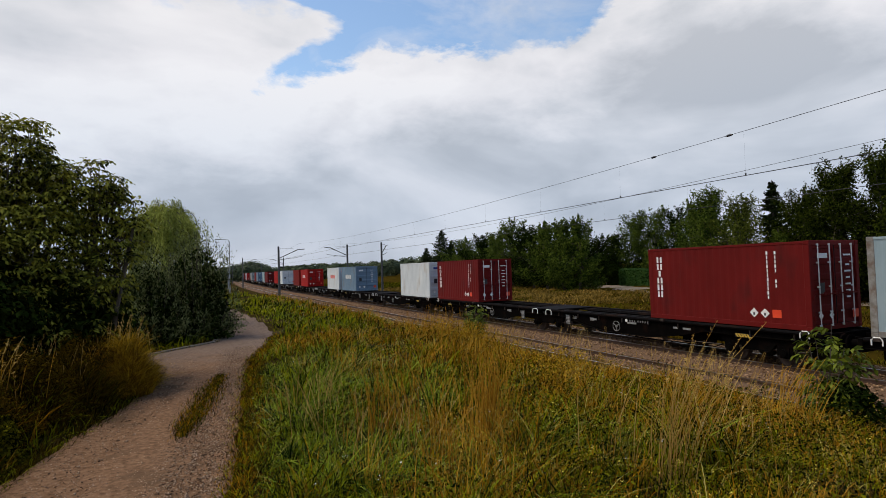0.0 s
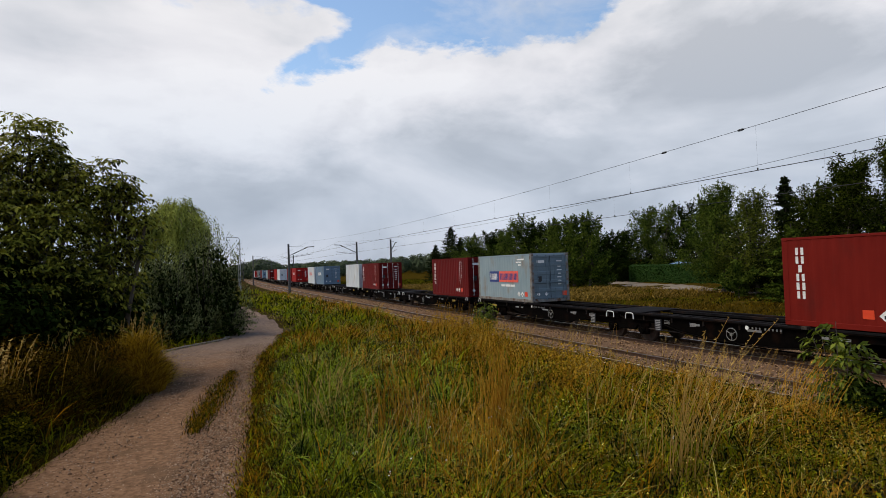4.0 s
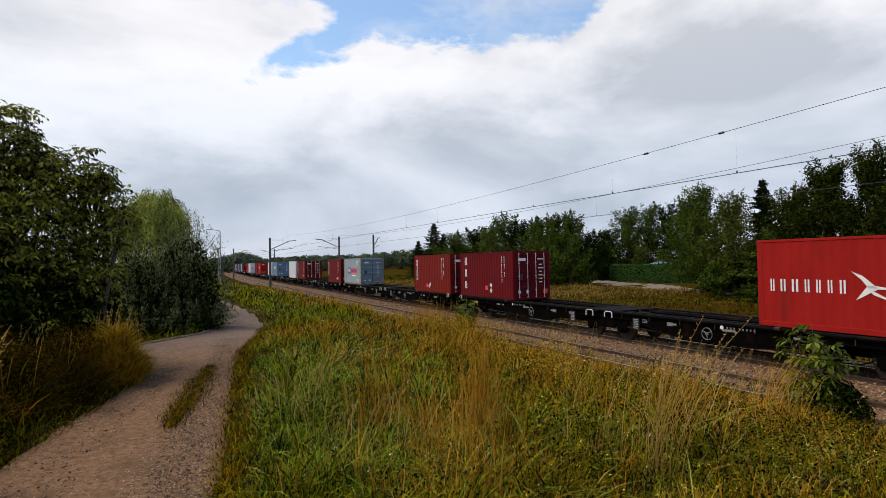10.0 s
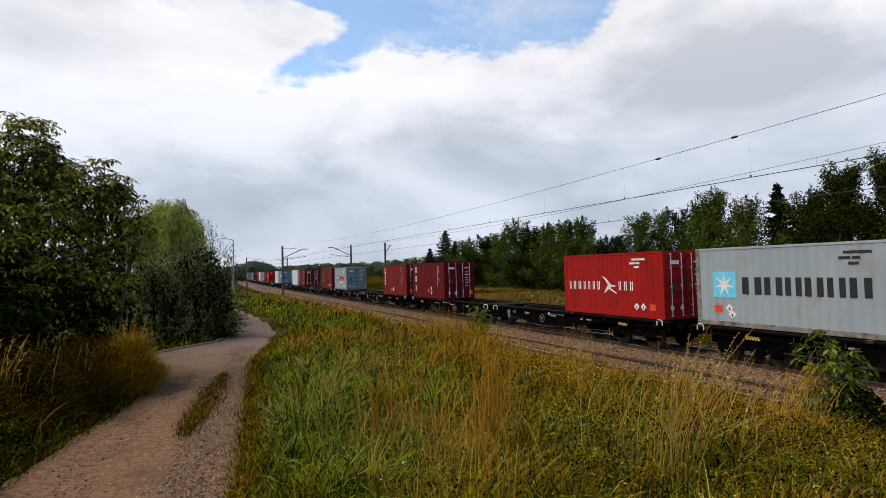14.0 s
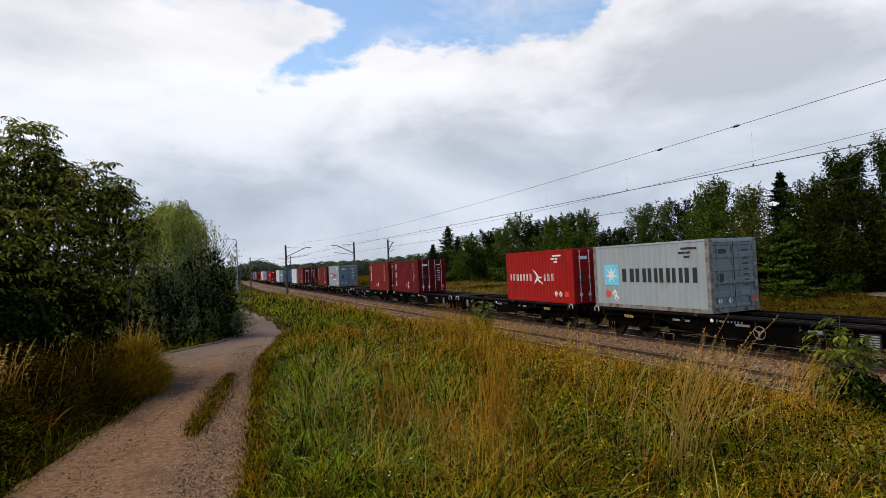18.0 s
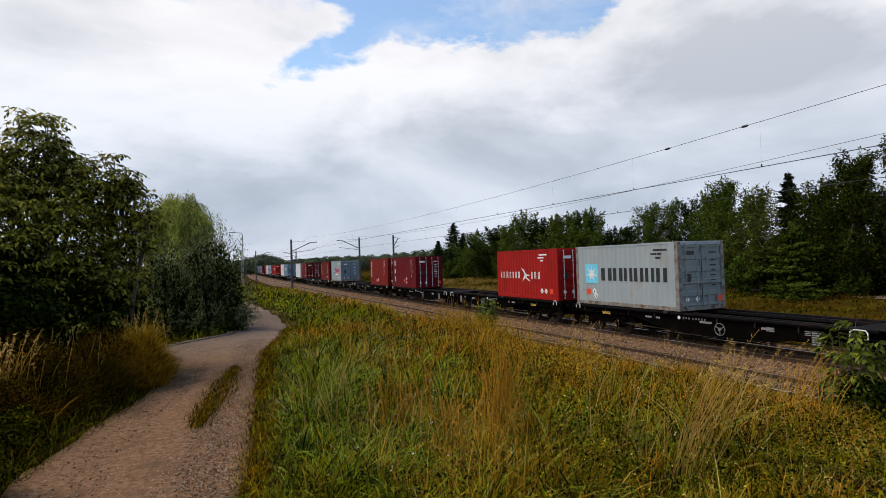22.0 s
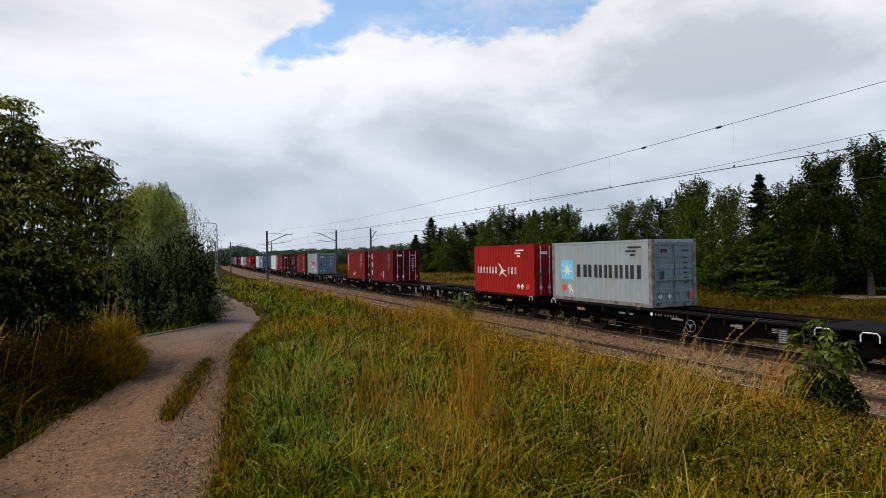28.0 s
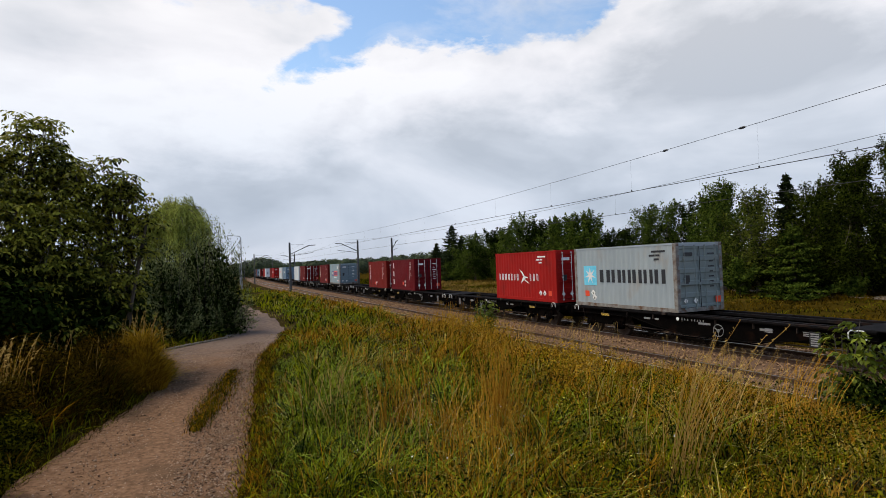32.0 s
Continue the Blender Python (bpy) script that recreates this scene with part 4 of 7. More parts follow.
def wagon(label):
    """An articulated two-deck container wagon between two couplings; y = 0 is its joint."""
    host = tagged(empty("container_wagon"), label, "railway wagon", group="wagons of the train")
    half = PITCH / 2
    for sy in (-1, 1):
        a, b = (0.35, half - 0.62) if sy > 0 else (-(half - 0.62), -0.35)
        for sx in (-1, 1):
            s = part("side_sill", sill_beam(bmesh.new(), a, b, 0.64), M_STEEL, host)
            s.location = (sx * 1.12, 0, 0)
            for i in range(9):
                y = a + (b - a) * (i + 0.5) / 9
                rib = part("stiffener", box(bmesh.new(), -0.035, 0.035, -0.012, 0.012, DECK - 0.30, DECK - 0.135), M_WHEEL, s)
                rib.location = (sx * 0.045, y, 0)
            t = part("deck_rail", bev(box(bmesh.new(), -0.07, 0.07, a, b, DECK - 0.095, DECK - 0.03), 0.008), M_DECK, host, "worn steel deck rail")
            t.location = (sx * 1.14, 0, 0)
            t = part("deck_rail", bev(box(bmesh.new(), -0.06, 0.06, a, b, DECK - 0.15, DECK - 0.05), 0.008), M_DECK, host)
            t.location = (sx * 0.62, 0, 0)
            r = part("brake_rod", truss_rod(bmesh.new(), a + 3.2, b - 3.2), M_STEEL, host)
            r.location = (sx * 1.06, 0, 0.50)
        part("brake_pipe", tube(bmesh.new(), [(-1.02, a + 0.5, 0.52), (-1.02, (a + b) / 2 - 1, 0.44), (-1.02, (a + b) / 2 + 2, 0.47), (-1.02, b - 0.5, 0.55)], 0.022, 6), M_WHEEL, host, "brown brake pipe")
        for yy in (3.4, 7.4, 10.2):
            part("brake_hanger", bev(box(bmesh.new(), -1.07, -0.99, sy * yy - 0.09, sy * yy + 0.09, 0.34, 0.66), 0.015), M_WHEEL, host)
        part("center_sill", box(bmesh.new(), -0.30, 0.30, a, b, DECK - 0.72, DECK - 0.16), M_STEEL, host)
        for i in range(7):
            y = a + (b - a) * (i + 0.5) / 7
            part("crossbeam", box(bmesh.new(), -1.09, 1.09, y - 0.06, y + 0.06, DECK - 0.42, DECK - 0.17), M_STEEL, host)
        # boxes added to fill the gap below the sill, where shade is black
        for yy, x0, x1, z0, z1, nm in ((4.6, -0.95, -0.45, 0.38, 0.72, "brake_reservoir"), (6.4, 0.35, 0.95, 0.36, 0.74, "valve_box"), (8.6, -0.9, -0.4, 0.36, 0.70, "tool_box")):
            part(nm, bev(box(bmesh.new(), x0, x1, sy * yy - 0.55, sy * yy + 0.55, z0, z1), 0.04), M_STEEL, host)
        ye = sy * (half - 0.62)
        part("headstock", bev(box(bmesh.new(), -1.25, 1.25, min(ye, ye + sy * 0.12), max(ye, ye + sy * 0.12), DECK - 0.42, DECK - 0.06), 0.012), M_STEEL, host)
        for sx in (-1, 1):
            q = part("buffer", buffer_unit(bmesh.new(), sy), M_STEEL, host)
            q.location = (sx * 0.875, ye + sy * 0.12, 1.0 - 0.06)
            q = part("hand_loop", loop_handle(bmesh.new()), M_WHITE, host, "white grab loop")
            q.location = (sx * 1.27, ye - sy * 0.35, DECK - 0.20)
            for yy in (0.35, 5.6):
                q = part("twist_lock", bev(box(bmesh.new(), -0.10, 0.10, -0.09, 0.09, DECK - 0.10, DECK - 0.004), 0.01), M_WHEEL, host, "rusty container twist lock")
                q.location = (sx * 1.20, ye - sy * yy, 0)
        q = part("coupling_hook", bev(box(bmesh.new(), -0.05, 0.05, min(ye, ye + sy * 0.55), max(ye, ye + sy * 0.55), 0.88, 1.0), 0.015), M_STEEL, host)
        q = part("stripe_board", box(bmesh.new(), -0.015, 0.015, -0.26, 0.26, -0.055, 0.055), M_BLACK, host, "black and yellow warning stripes")
        q.location = (-1.27, ye - sy * 2.3, DECK - 0.30)
        for i in range(5):
            bm = bmesh.new()
            vs = [bm.verts.new((0, y + (0.035 if z > 0 else -0.035), z)) for y, z in ((-0.028, -0.053), (0.028, -0.053), (0.028, 0.053), (-0.028, 0.053))]
            bm.faces.new(vs[::-1])
            st = part("stripe", bm, M_YELLOW, q)
            st.location = (-0.018, -0.20 + i * 0.10, 0)
        q = part("label_panel", box(bmesh.new(), -0.012, 0.012, -0.16, 0.16, -0.22, 0.22), M_BLACK, host, "black data panel with unreadable rows")
        q.location = (-1.272, ye - sy * 11.2, DECK - 0.42)
        for i in range(6):
            bar = part("data_bar", box(bmesh.new(), -0.003, 0.003, -0.12, 0.12, -0.018, 0.018), M_GALV, q)
            bar.location = (-0.015, 0, 0.16 - i * 0.065)
        for i, (dy, w) in enumerate(((4.6, 0.34), (5.1, 0.2), (7.3, 0.5), (9.6, 0.4))):
            bar = part("stencil_mark", box(bmesh.new(), -0.003, 0.003, -w / 2, w / 2, -0.035, 0.035), M_GALV, host)
            bar.location = (-1.14, ye - sy * dy, DECK - 0.30)
        q = part("handwheel", handwheel(bmesh.new()), M_WORN, host, "pale worn brake handwheel")
        q.location = (-1.30, ye - sy * 8.0, DECK - 0.46)
    # the owner's mark on the sill: a round emblem and a row of letter-sized bars
    for sy in (-1, 1):
        bm = bmesh.new()
        disc(bm, 0.065, -1.252, -1.246, 16, "x", (0, sy * 6.25 + 0.62, DECK - 0.20))
        part("emblem", bm, M_WHITE, host, "small white round emblem")
        for i in range(8):
            y = sy * 6.25 + 0.42 - i * 0.125 - (0.06 if i > 2 else 0)
            part("name_bar", box(bmesh.new(), -1.252, -1.246, y - 0.026, y + 0.026, DECK - 0.235, DECK - 0.165), M_WORN, host)
        for dy in (2.2, 3.4):
            for k in range(3):
                part("stencil_mark", box(bmesh.new(), -1.140, -1.134, sy * dy - 0.13, sy * dy + 0.13, DECK - 0.27 - 0.05 * k, DECK - 0.245 - 0.05 * k), M_GALV, host)
    part("joint_plate", bev(box(bmesh.new(), -1.18, 1.18, -0.75, 1.15, DECK - 0.06, DECK - 0.02), 0.012), M_DECK, host, "flat steel plate over the joint")
    for dy in (-0.35, 0.80):
        q = part("joint_hoop", loop_handle(bmesh.new(), 0.44, 0.24), M_WHITE, host, "white grab hoop beside the joint")
        q.location = (-1.26, dy, DECK - 0.30)
    for y in (-half + 2.6, 0.0, half - 2.6):
        bogie(host, y)
    return host


# the train: from the last seen wagon forward; S is the place of the last box's rear end
WAGON_0 = CL + GAP / 2 - PITCH / 2
BOXES = []
first_wagon = wagon("black articulated container wagon with a bare skeletal deck")
WAGONS = [(first_wagon, WAGON_0)]
N_WAGONS = 14
for k in range(1, N_WAGONS):
    WAGONS.append((copy_thing(first_wagon, Matrix.Identity(4)), WAGON_0 + k * PITCH))


def load(k, right, left):
    for ob, off in ((right, k * PITCH + CL / 2), (left, k * PITCH + CL * 1.5 + GAP)):
        if ob:
            BOXES.append((ob, off))


load(0, make_grey(), make_red())
load(1, make_maroon(), make_brown(P_BROWN, "brown-red steel container with a small white vertical name", True))
load(2, make_bluegrey(), make_brown(P_OXIDE, "oxide-red steel container with white danger diamonds", False))
load(3, make_brown(P_OXIDE, "oxide-red steel container with a small white vertical name", False), plain_box(P_PALE, "pale grey steel container with plain sides", M_NAVY, False))
load(4, plain_box(P_BLUE, "slate-blue steel container with pale door marks"), plain_box(P_PALE, "off-white steel container with coral letter bars", M_CORAL))
red_a = plain_box(P_RED, "bright red steel container with white letter bars")
load(5, red_a, plain_box(P_BROWN, "brown-red steel container with plain sides", M_WHITE, False))
FAR_PAIRS = ((P_PALE, P_RED), (P_OXIDE, P_BLUEGREY), (P_BLUE, P_BROWN), (P_GREY, P_OXIDE), (P_RED, P_PALE), (P_BROWN, P_BLUE), (P_OXIDE, P_GREY), (P_MAROON, P_BLUEGREY))
FAR_WORDS = {P_PALE.name: "off-white", P_RED.name: "bright red", P_OXIDE.name: "oxide-red", P_BLUEGREY.name: "blue-grey", P_BLUE.name: "slate-blue",
             P_BROWN.name: "brown-red", P_GREY.name: "light grey", P_MAROON.name: "maroon"}
for k, (a, b) in enumerate(FAR_PAIRS):
    load(6 + k, plain_box(a, FAR_WORDS[a.name] + " steel container far along the train", M_WHITE, False),
         plain_box(b, FAR_WORDS[b.name] + " steel container far along the train", M_WHITE, False))


# ---- masts, wires, street lamp ----
def lattice_mast(x, y, top, arm, label, group="catenary masts"):
    """A slim steel mast with a raked arm towards the track (arm: signed reach)."""
    z0 = float(ground_z(x, y)) - 0.2
    host = tagged(empty("catenary_mast", Matrix.Translation((x, y, 0))), label, "catenary mast", group=group)
    part("post", tube(bmesh.new(), [(0, 0, z0), (0, 0, top)], [0.17, 0.12], 8), M_MAST, host)
    part("foot", bev(box(bmesh.new(), -0.3, 0.3, -0.3, 0.3, z0 - 0.2, z0 + 0.35), 0.03), M_KERB, host)
    part("arm", tube(bmesh.new(), [(0, 0, top - 1.55), (arm * 0.75, 0, top - 0.42), (arm, 0, top - 0.38)], 0.055, 6), M_MAST, host)
    part("tie_rod", tube(bmesh.new(), [(0, 0, top - 0.30), (arm * 0.55, 0, top - 0.30)], 0.02, 6), M_MAST, host)
    part("insulator", tube(bmesh.new(), [(arm * 0.62, 0, top - 0.60), (arm * 0.66, 0, top - 0.55), (arm * 0.72, 0, top - 0.46)], [0.05, 0.08, 0.05], 8), M_KERB, host)
    part("drop_arm", tube(bmesh.new(), [(0, 0, top - 1.75), (arm * 0.9, 0, top - 1.35)], 0.03, 6), M_MAST, host)
    return host


MAST_S = 74.0
for s, z_l, z_r in ((MAST_S, 6.75, 7.05), (MAST_S + 66, 7.2, 7.2), (MAST_S + 132, 7.2, 7.2), (MAST_S + 198, 7.2, 7.2)):
    xl, yl, _ = along(s, NEAR_TRACK - 2.75)
    xr, yr, _ = along(s + 3.0, FAR_TRACK + 3.0)
    lattice_mast(xl, yl, z_l, 3.3, "dark steel catenary mast with a raked arm over the near track")
    lattice_mast(xr, yr, z_r, -3.2, "dark steel catenary mast with a raked arm over the far track")
lattice_mast(24.0, 70.5, 7.0, 0.9, "dark steel mast with a short bracket behind the train")
for s in (MAST_S - 76,):
    xl, yl, _ = along(s, NEAR_TRACK - 2.75)
    lattice_mast(xl, yl, 7.2, 3.3, "dark steel catenary mast with a raked arm")
    xr, yr, _ = along(s + 3, FAR_TRACK + 3.0)
    lattice_mast(xr, yr, 7.2, -3.2, "dark steel catenary mast with a raked arm")


def overhead_line(center, contact_z, top_z, sag, first_drop, label):
    """A messenger wire in sagging spans over a level contact wire, with droppers."""
    host = tagged(empty("overhead_line"), label, "overhead wire", group="overhead lines")
    s0, span = MAST_S - 76, 76.0

    def high(s):
        f = ((s - s0) / span) % 1.0
        return top_z - sag * 4 * f * (1 - f)

    def zig(s):
        f = ((s - s0) / span)
        return 0.18 * math.cos(math.pi * f)

    ss = [s0 - 38 + 3.8 * i for i in range(101)]
    mes = part("messenger_wire", tube(bmesh.new(), [(*along(s, center + zig(s))[:2], high(s)) for s in ss], 0.0068, 5), M_WIRE, host)
    part("contact_wire", tube(bmesh.new(), [(*along(s, center + zig(s))[:2], contact_z) for s in ss], 0.0105, 5), M_WIRE, host)
    for i in range(36):
        s = first_drop - 4.65 * 3 + 4.65 * i
        x, y, _ = along(s, center + zig(s))
        part("dropper", tube(bmesh.new(), [(x, y, contact_z + 0.02), (x, y, high(s) - 0.008)], 0.0014, 4), M_WIRE, mes)
        part("clamp", box(bmesh.new(), x - 0.010, x + 0.010, y - 0.016, y + 0.016, contact_z + 0.01, contact_z + 0.065), M_WIRE, mes)
    return mes


def wire_insulators(mes, center, places):
    for s, z in places:
        x, y, _ = along(s, center)
        part("insulator", tube(bmesh.new(), [(x, y - 0.11, z), (x, y - 0.05, z), (x, y + 0.05, z - 0.002), (x, y + 0.11, z - 0.004)], [0.012, 0.034, 0.034, 0.012], 8), M_BLACK, mes)


near_mes = overhead_line(NEAR_TRACK, 5.50, 7.10, 0.80, 9.86, "contact wire and messenger wire over the near track")
far_mes = overhead_line(FAR_TRACK, 5.25, 7.0, 1.08, 10.6, "contact wire and messenger wire over the far track")

wire_insulators(near_mes, NEAR_TRACK + 0.17, ((10.3, 6.668), (13.0, 6.592)))


def street_lamp(x, y, top):
    z0 = float(ground_z(x, y))
    host = tagged(empty("street_lamp", Matrix.Translation((x, y, 0))), "slim grey street lamp with a bent arm", "street lamp", group="street lamps")
    part("pole", tube(bmesh.new(), [(0, 0, z0 - 0.2), (0, 0, top - 0.3), (-0.15, 0, top - 0.08), (-0.9, 0, top)], [0.075, 0.055, 0.04, 0.03], 8), M_LAMP, host)
    part("lamp_head", bev(box(bmesh.new(), -1.55, -0.85, -0.10, 0.10, top - 0.05, top + 0.05), 0.03), M_LAMP, host)
    part("base_plate", bev(box(bmesh.new(), -0.2, 0.2, -0.2, 0.2, z0 - 0.1, z0 + 0.1), 0.02), M_LAMP, host)
    return host


street_lamp(5.1, 71.0, 7.55)
street_lamp(7.0, 101.0, 6.5)


# ---- plants ----
def leaf_cards(centers, normals, size, rng, slender=0.55, fold=0.25, hang=False, along_way=None):
    """Folded four-cornered leaves: verts and quads. along_way: the leaves' own directions."""
    n = len(centers)
    up = rng.normal(0, 1, (n, 3))
    t = np.cross(normals, up)
    t /= np.linalg.norm(t, axis=1, keepdims=True) + 1e-9
    if hang:
        t = rng.normal(0, 0.22, (n, 3)) + np.array((0, 0, -1.0))
        t /= np.linalg.norm(t, axis=1, keepdims=True)
    if along_way is not None:
        t = along_way / (np.linalg.norm(along_way, axis=1, keepdims=True) + 1e-9)
    b = np.cross(normals, t)
    b /= np.linalg.norm(b, axis=1, keepdims=True) + 1e-9
    s = (size * rng.uniform(0.6, 1.3, n))[:, None]
    mid = normals * s * fold
    v = np.stack([centers - t * s * 0.5, centers + b * s * slender * 0.5 + mid * 0.5, centers + t * s * 0.5 - mid * 0.6, centers - b * s * slender * 0.5 + mid * 0.5], 1)
    f = np.arange(n * 4).reshape(n, 4)
    return v.reshape(-1, 3), f


def compound_leaves(bases, ways, rng, length=0.29, pairs=3, leaflet=0.118, slender=0.42):
    """Feathered leaves: drooping midribs with paired leaflets and one at the tip."""
    n = len(bases)
    ways = ways / (np.linalg.norm(ways, axis=1, keepdims=True) + 1e-9)
    side = np.cross(ways, np.array((0, 0, 1.0)) + rng.normal(0, 0.15, (n, 3)))
    side /= np.linalg.norm(side, axis=1, keepdims=True) + 1e-9
    L = (length * rng.uniform(0.7, 1.25, n))[:, None]
    droop = rng.uniform(0.25, 0.85, n)[:, None]
    down = np.array((0, 0, -1.0))
    cs, ts = [], []
    for k, t in enumerate(np.linspace(0.34, 1.0, pairs + 1)):
        p = bases + ways * L * t + down * L * droop * t * t
        heading = ways + down * 2 * droop * t
        for sgn in ((-1, 1) if k < pairs else (0,)):
            w = side * sgn * 0.95 + heading * (0.55 if sgn else 1.0) + down * 0.45 + rng.normal(0, 0.30, (n, 3))
            w /= np.linalg.norm(w, axis=1, keepdims=True)
            cs.append(p + w * leaflet * 0.5)
            ts.append(w)
    c, t = np.concatenate(cs), np.concatenate(ts)
    nn = np.cross(t, np.cross(np.array((0, 0, 1.0)) + rng.normal(0, 0.55, t.shape), t))
    nn /= np.linalg.norm(nn, axis=1, keepdims=True) + 1e-9
    return leaf_cards(c, nn, leaflet, rng, slender, 0.12, along_way=t)


def lobes_crown(rng, lobes, per, size, slender=0.6, droop=0.0, shell=0.55):
    """Leaves in the outer part of several rounded lobes (x, y, z, rx, ry, rz)."""
    cs, ns = [], []
    vol = np.array([(l[3] * l[4] * l[5]) ** 0.67 for l in lobes])
    for l, k in zip(lobes, (per * vol / vol.sum()).astype(int)):
        d = rng.normal(0, 1, (k, 3))
        d /= np.linalg.norm(d, axis=1, keepdims=True)
        rad = shell + (1 - shell) * rng.uniform(0, 1, k) ** 0.6
        lump = 1 + 0.18 * np.sin(d[:, 0] * 5 + l[0]) * np.cos(d[:, 1] * 6 + l[2]) + 0.12 * np.sin(d[:, 2] * 9 + l[1])
        r = (rad * lump)[:, None]
        cs.append(np.array(l[:3]) + d * r * np.array(l[3:]))
        nn = d * 0.9 + rng.normal(0, 0.38, (k, 3)) + np.array((0, 0, 0.35))
        ns.append(nn / np.linalg.norm(nn, axis=1, keepdims=True))
    return np.concatenate(cs), np.concatenate(ns)


def limbs(bm, base, top, r, lobes, rng, kinks=4):
    """A tapered, slightly crooked trunk and limbs out to the lobes."""
    base, top = Vector(base), Vector(top)
    pts = []
    for i in range(kinks + 1):
        f = i / kinks
        j = 0.06 * (top - base).length * math.sin(math.pi * f)
        pts.append(base.lerp(top, f) + Vector((rng.uniform(-j, j), rng.uniform(-j, j), 0)))
    tube(bm, pts, [r * (1.25 - 1.05 * i / kinks) if i else r * 1.5 for i in range(kinks + 1)], 9)
    for l in lobes:
        f = rng.uniform(0.35, 0.85)
        a = base.lerp(top, f)
        e = Vector(l[:3])
        m = a.lerp(e, 0.5) + Vector((0, 0, -0.08 * (e - a).length))
        tube(bm, [a, m, e], [r * 0.40 * (1.1 - f), r * 0.18, r * 0.05], 5)
    return bm


def tree(name, label, category, x, y, height, width, material, leaf=0.22, count=2600, seed=0, n_lobes=9, trunk=0.14, low=0.25, tall=1.0, group="", slender=0.6, z0=None, lump=1.0, point=1.0, sprays=70, reach=0.8):
    rng = np.random.default_rng(seed)
    g = float(ground_z(x, y)) if z0 is None else z0
    host = tagged(empty(name, Matrix.Translation((x, y, g))), label, category, group=group)
    lobes = []

    def girth(f):
        return (0.72 + 0.28 * f / 0.4) if f < 0.4 else math.sqrt(max(0.0, 1 - ((f - 0.4) / 0.62) ** 2)) ** point

    # limbs rise from the trunk and carry clumps that shrink towards their tips
    n_limbs = max(5, n_lobes // 5)
    for j in range(n_limbs):
        a = j * 2.39996 + rng.uniform(-0.4, 0.4)
        f0 = (j + rng.uniform(0, 1)) / n_limbs
        f1 = min(1.0, f0 + rng.uniform(0.10, 0.26))
        out = width * 0.5 * max(0.10, girth(f1)) * rng.uniform(0.70, 1.12)
        z_a, z_b = height * (low + (0.80 - low) * f0), height * (low + (0.97 - low) * f1)
        for k in range(5):
            t = 0.25 + 0.75 * (k + 0.5) / 5
            rr = width * 0.15 * lump * rng.uniform(0.7, 1.3) * (1.3 - 0.70 * t) * (1.1 - 0.35 * f1)
            bow = t ** 1.5
            lobes.append((out * t * math.cos(a), out * t * math.sin(a), z_a + (z_b - z_a) * bow, rr, rr, rr * rng.uniform(0.75, 1.25) * tall))
    for k in range(6):
        f = 0.45 + 0.52 * k / 5
        rr = width * 0.11 * lump * (1.25 - f)
        lobes.append((rng.normal(0, 0.03) * width, rng.normal(0, 0.03) * width, height * f, rr, rr, rr * 1.5))
    n_lobes = len(lobes)
    part("trunk", limbs(bmesh.new(), (0, 0, -0.2), (rng.uniform(-0.2, 0.2), rng.uniform(-0.2, 0.2), height * 0.82), trunk, lobes, rng), M_BARK, host)
    c, nrm = lobes_crown(rng, lobes, count, leaf, shell=0.25)
    c[:, 2] = np.maximum(c[:, 2], 0.05)
    # loose twigs that break the outline
    k = count // 7
    d = rng.normal(0, 1, (k, 3))
    d[:, 2] = np.abs(d[:, 2])
    d /= np.linalg.norm(d, axis=1, keepdims=True)
    pick = rng.integers(0, n_lobes, k)
    la = np.array(lobes)[pick]
    c2 = la[:, :3] + d * la[:, 3:] * (0.9 + 0.6 * rng.uniform(0, 1, (k, 1)) ** 2)
    c, nrm = np.concatenate([c, c2]), np.concatenate([nrm, d * 0.4 + rng.normal(0, 0.6, d.shape)])
    # leafy twig sprays that stand out of the crown
    la = np.array(lobes)[rng.integers(0, n_lobes, sprays)]
    out = la[:, :3] * np.array((1, 1, 0)) / (width * 0.5) + rng.normal(0, 0.35, (sprays, 3)) + np.array((0, 0, 0.75))
    out /= np.linalg.norm(out, axis=1, keepdims=True)
    steps = np.linspace(0.1, 1, 16)[None, :, None]
    c3 = (la[:, None, :3] + out[:, None] * (la[:, None, 3:4] * 0.7 + reach * rng.uniform(0.5, 1.2, (sprays, 1, 1)) * steps)).reshape(-1, 3) + rng.normal(0, leaf * 0.35, (sprays * 16, 3))
    c, nrm = np.concatenate([c, c3]), np.concatenate([nrm, rng.normal(0, 1, c3.shape)])
    nrm /= np.linalg.norm(nrm, axis=1, keepdims=True)
    v, f = leaf_cards(c, nrm, leaf, rng, slender)
    ob = sheet("crown", v, f, material)
    ob.parent = host
    return host


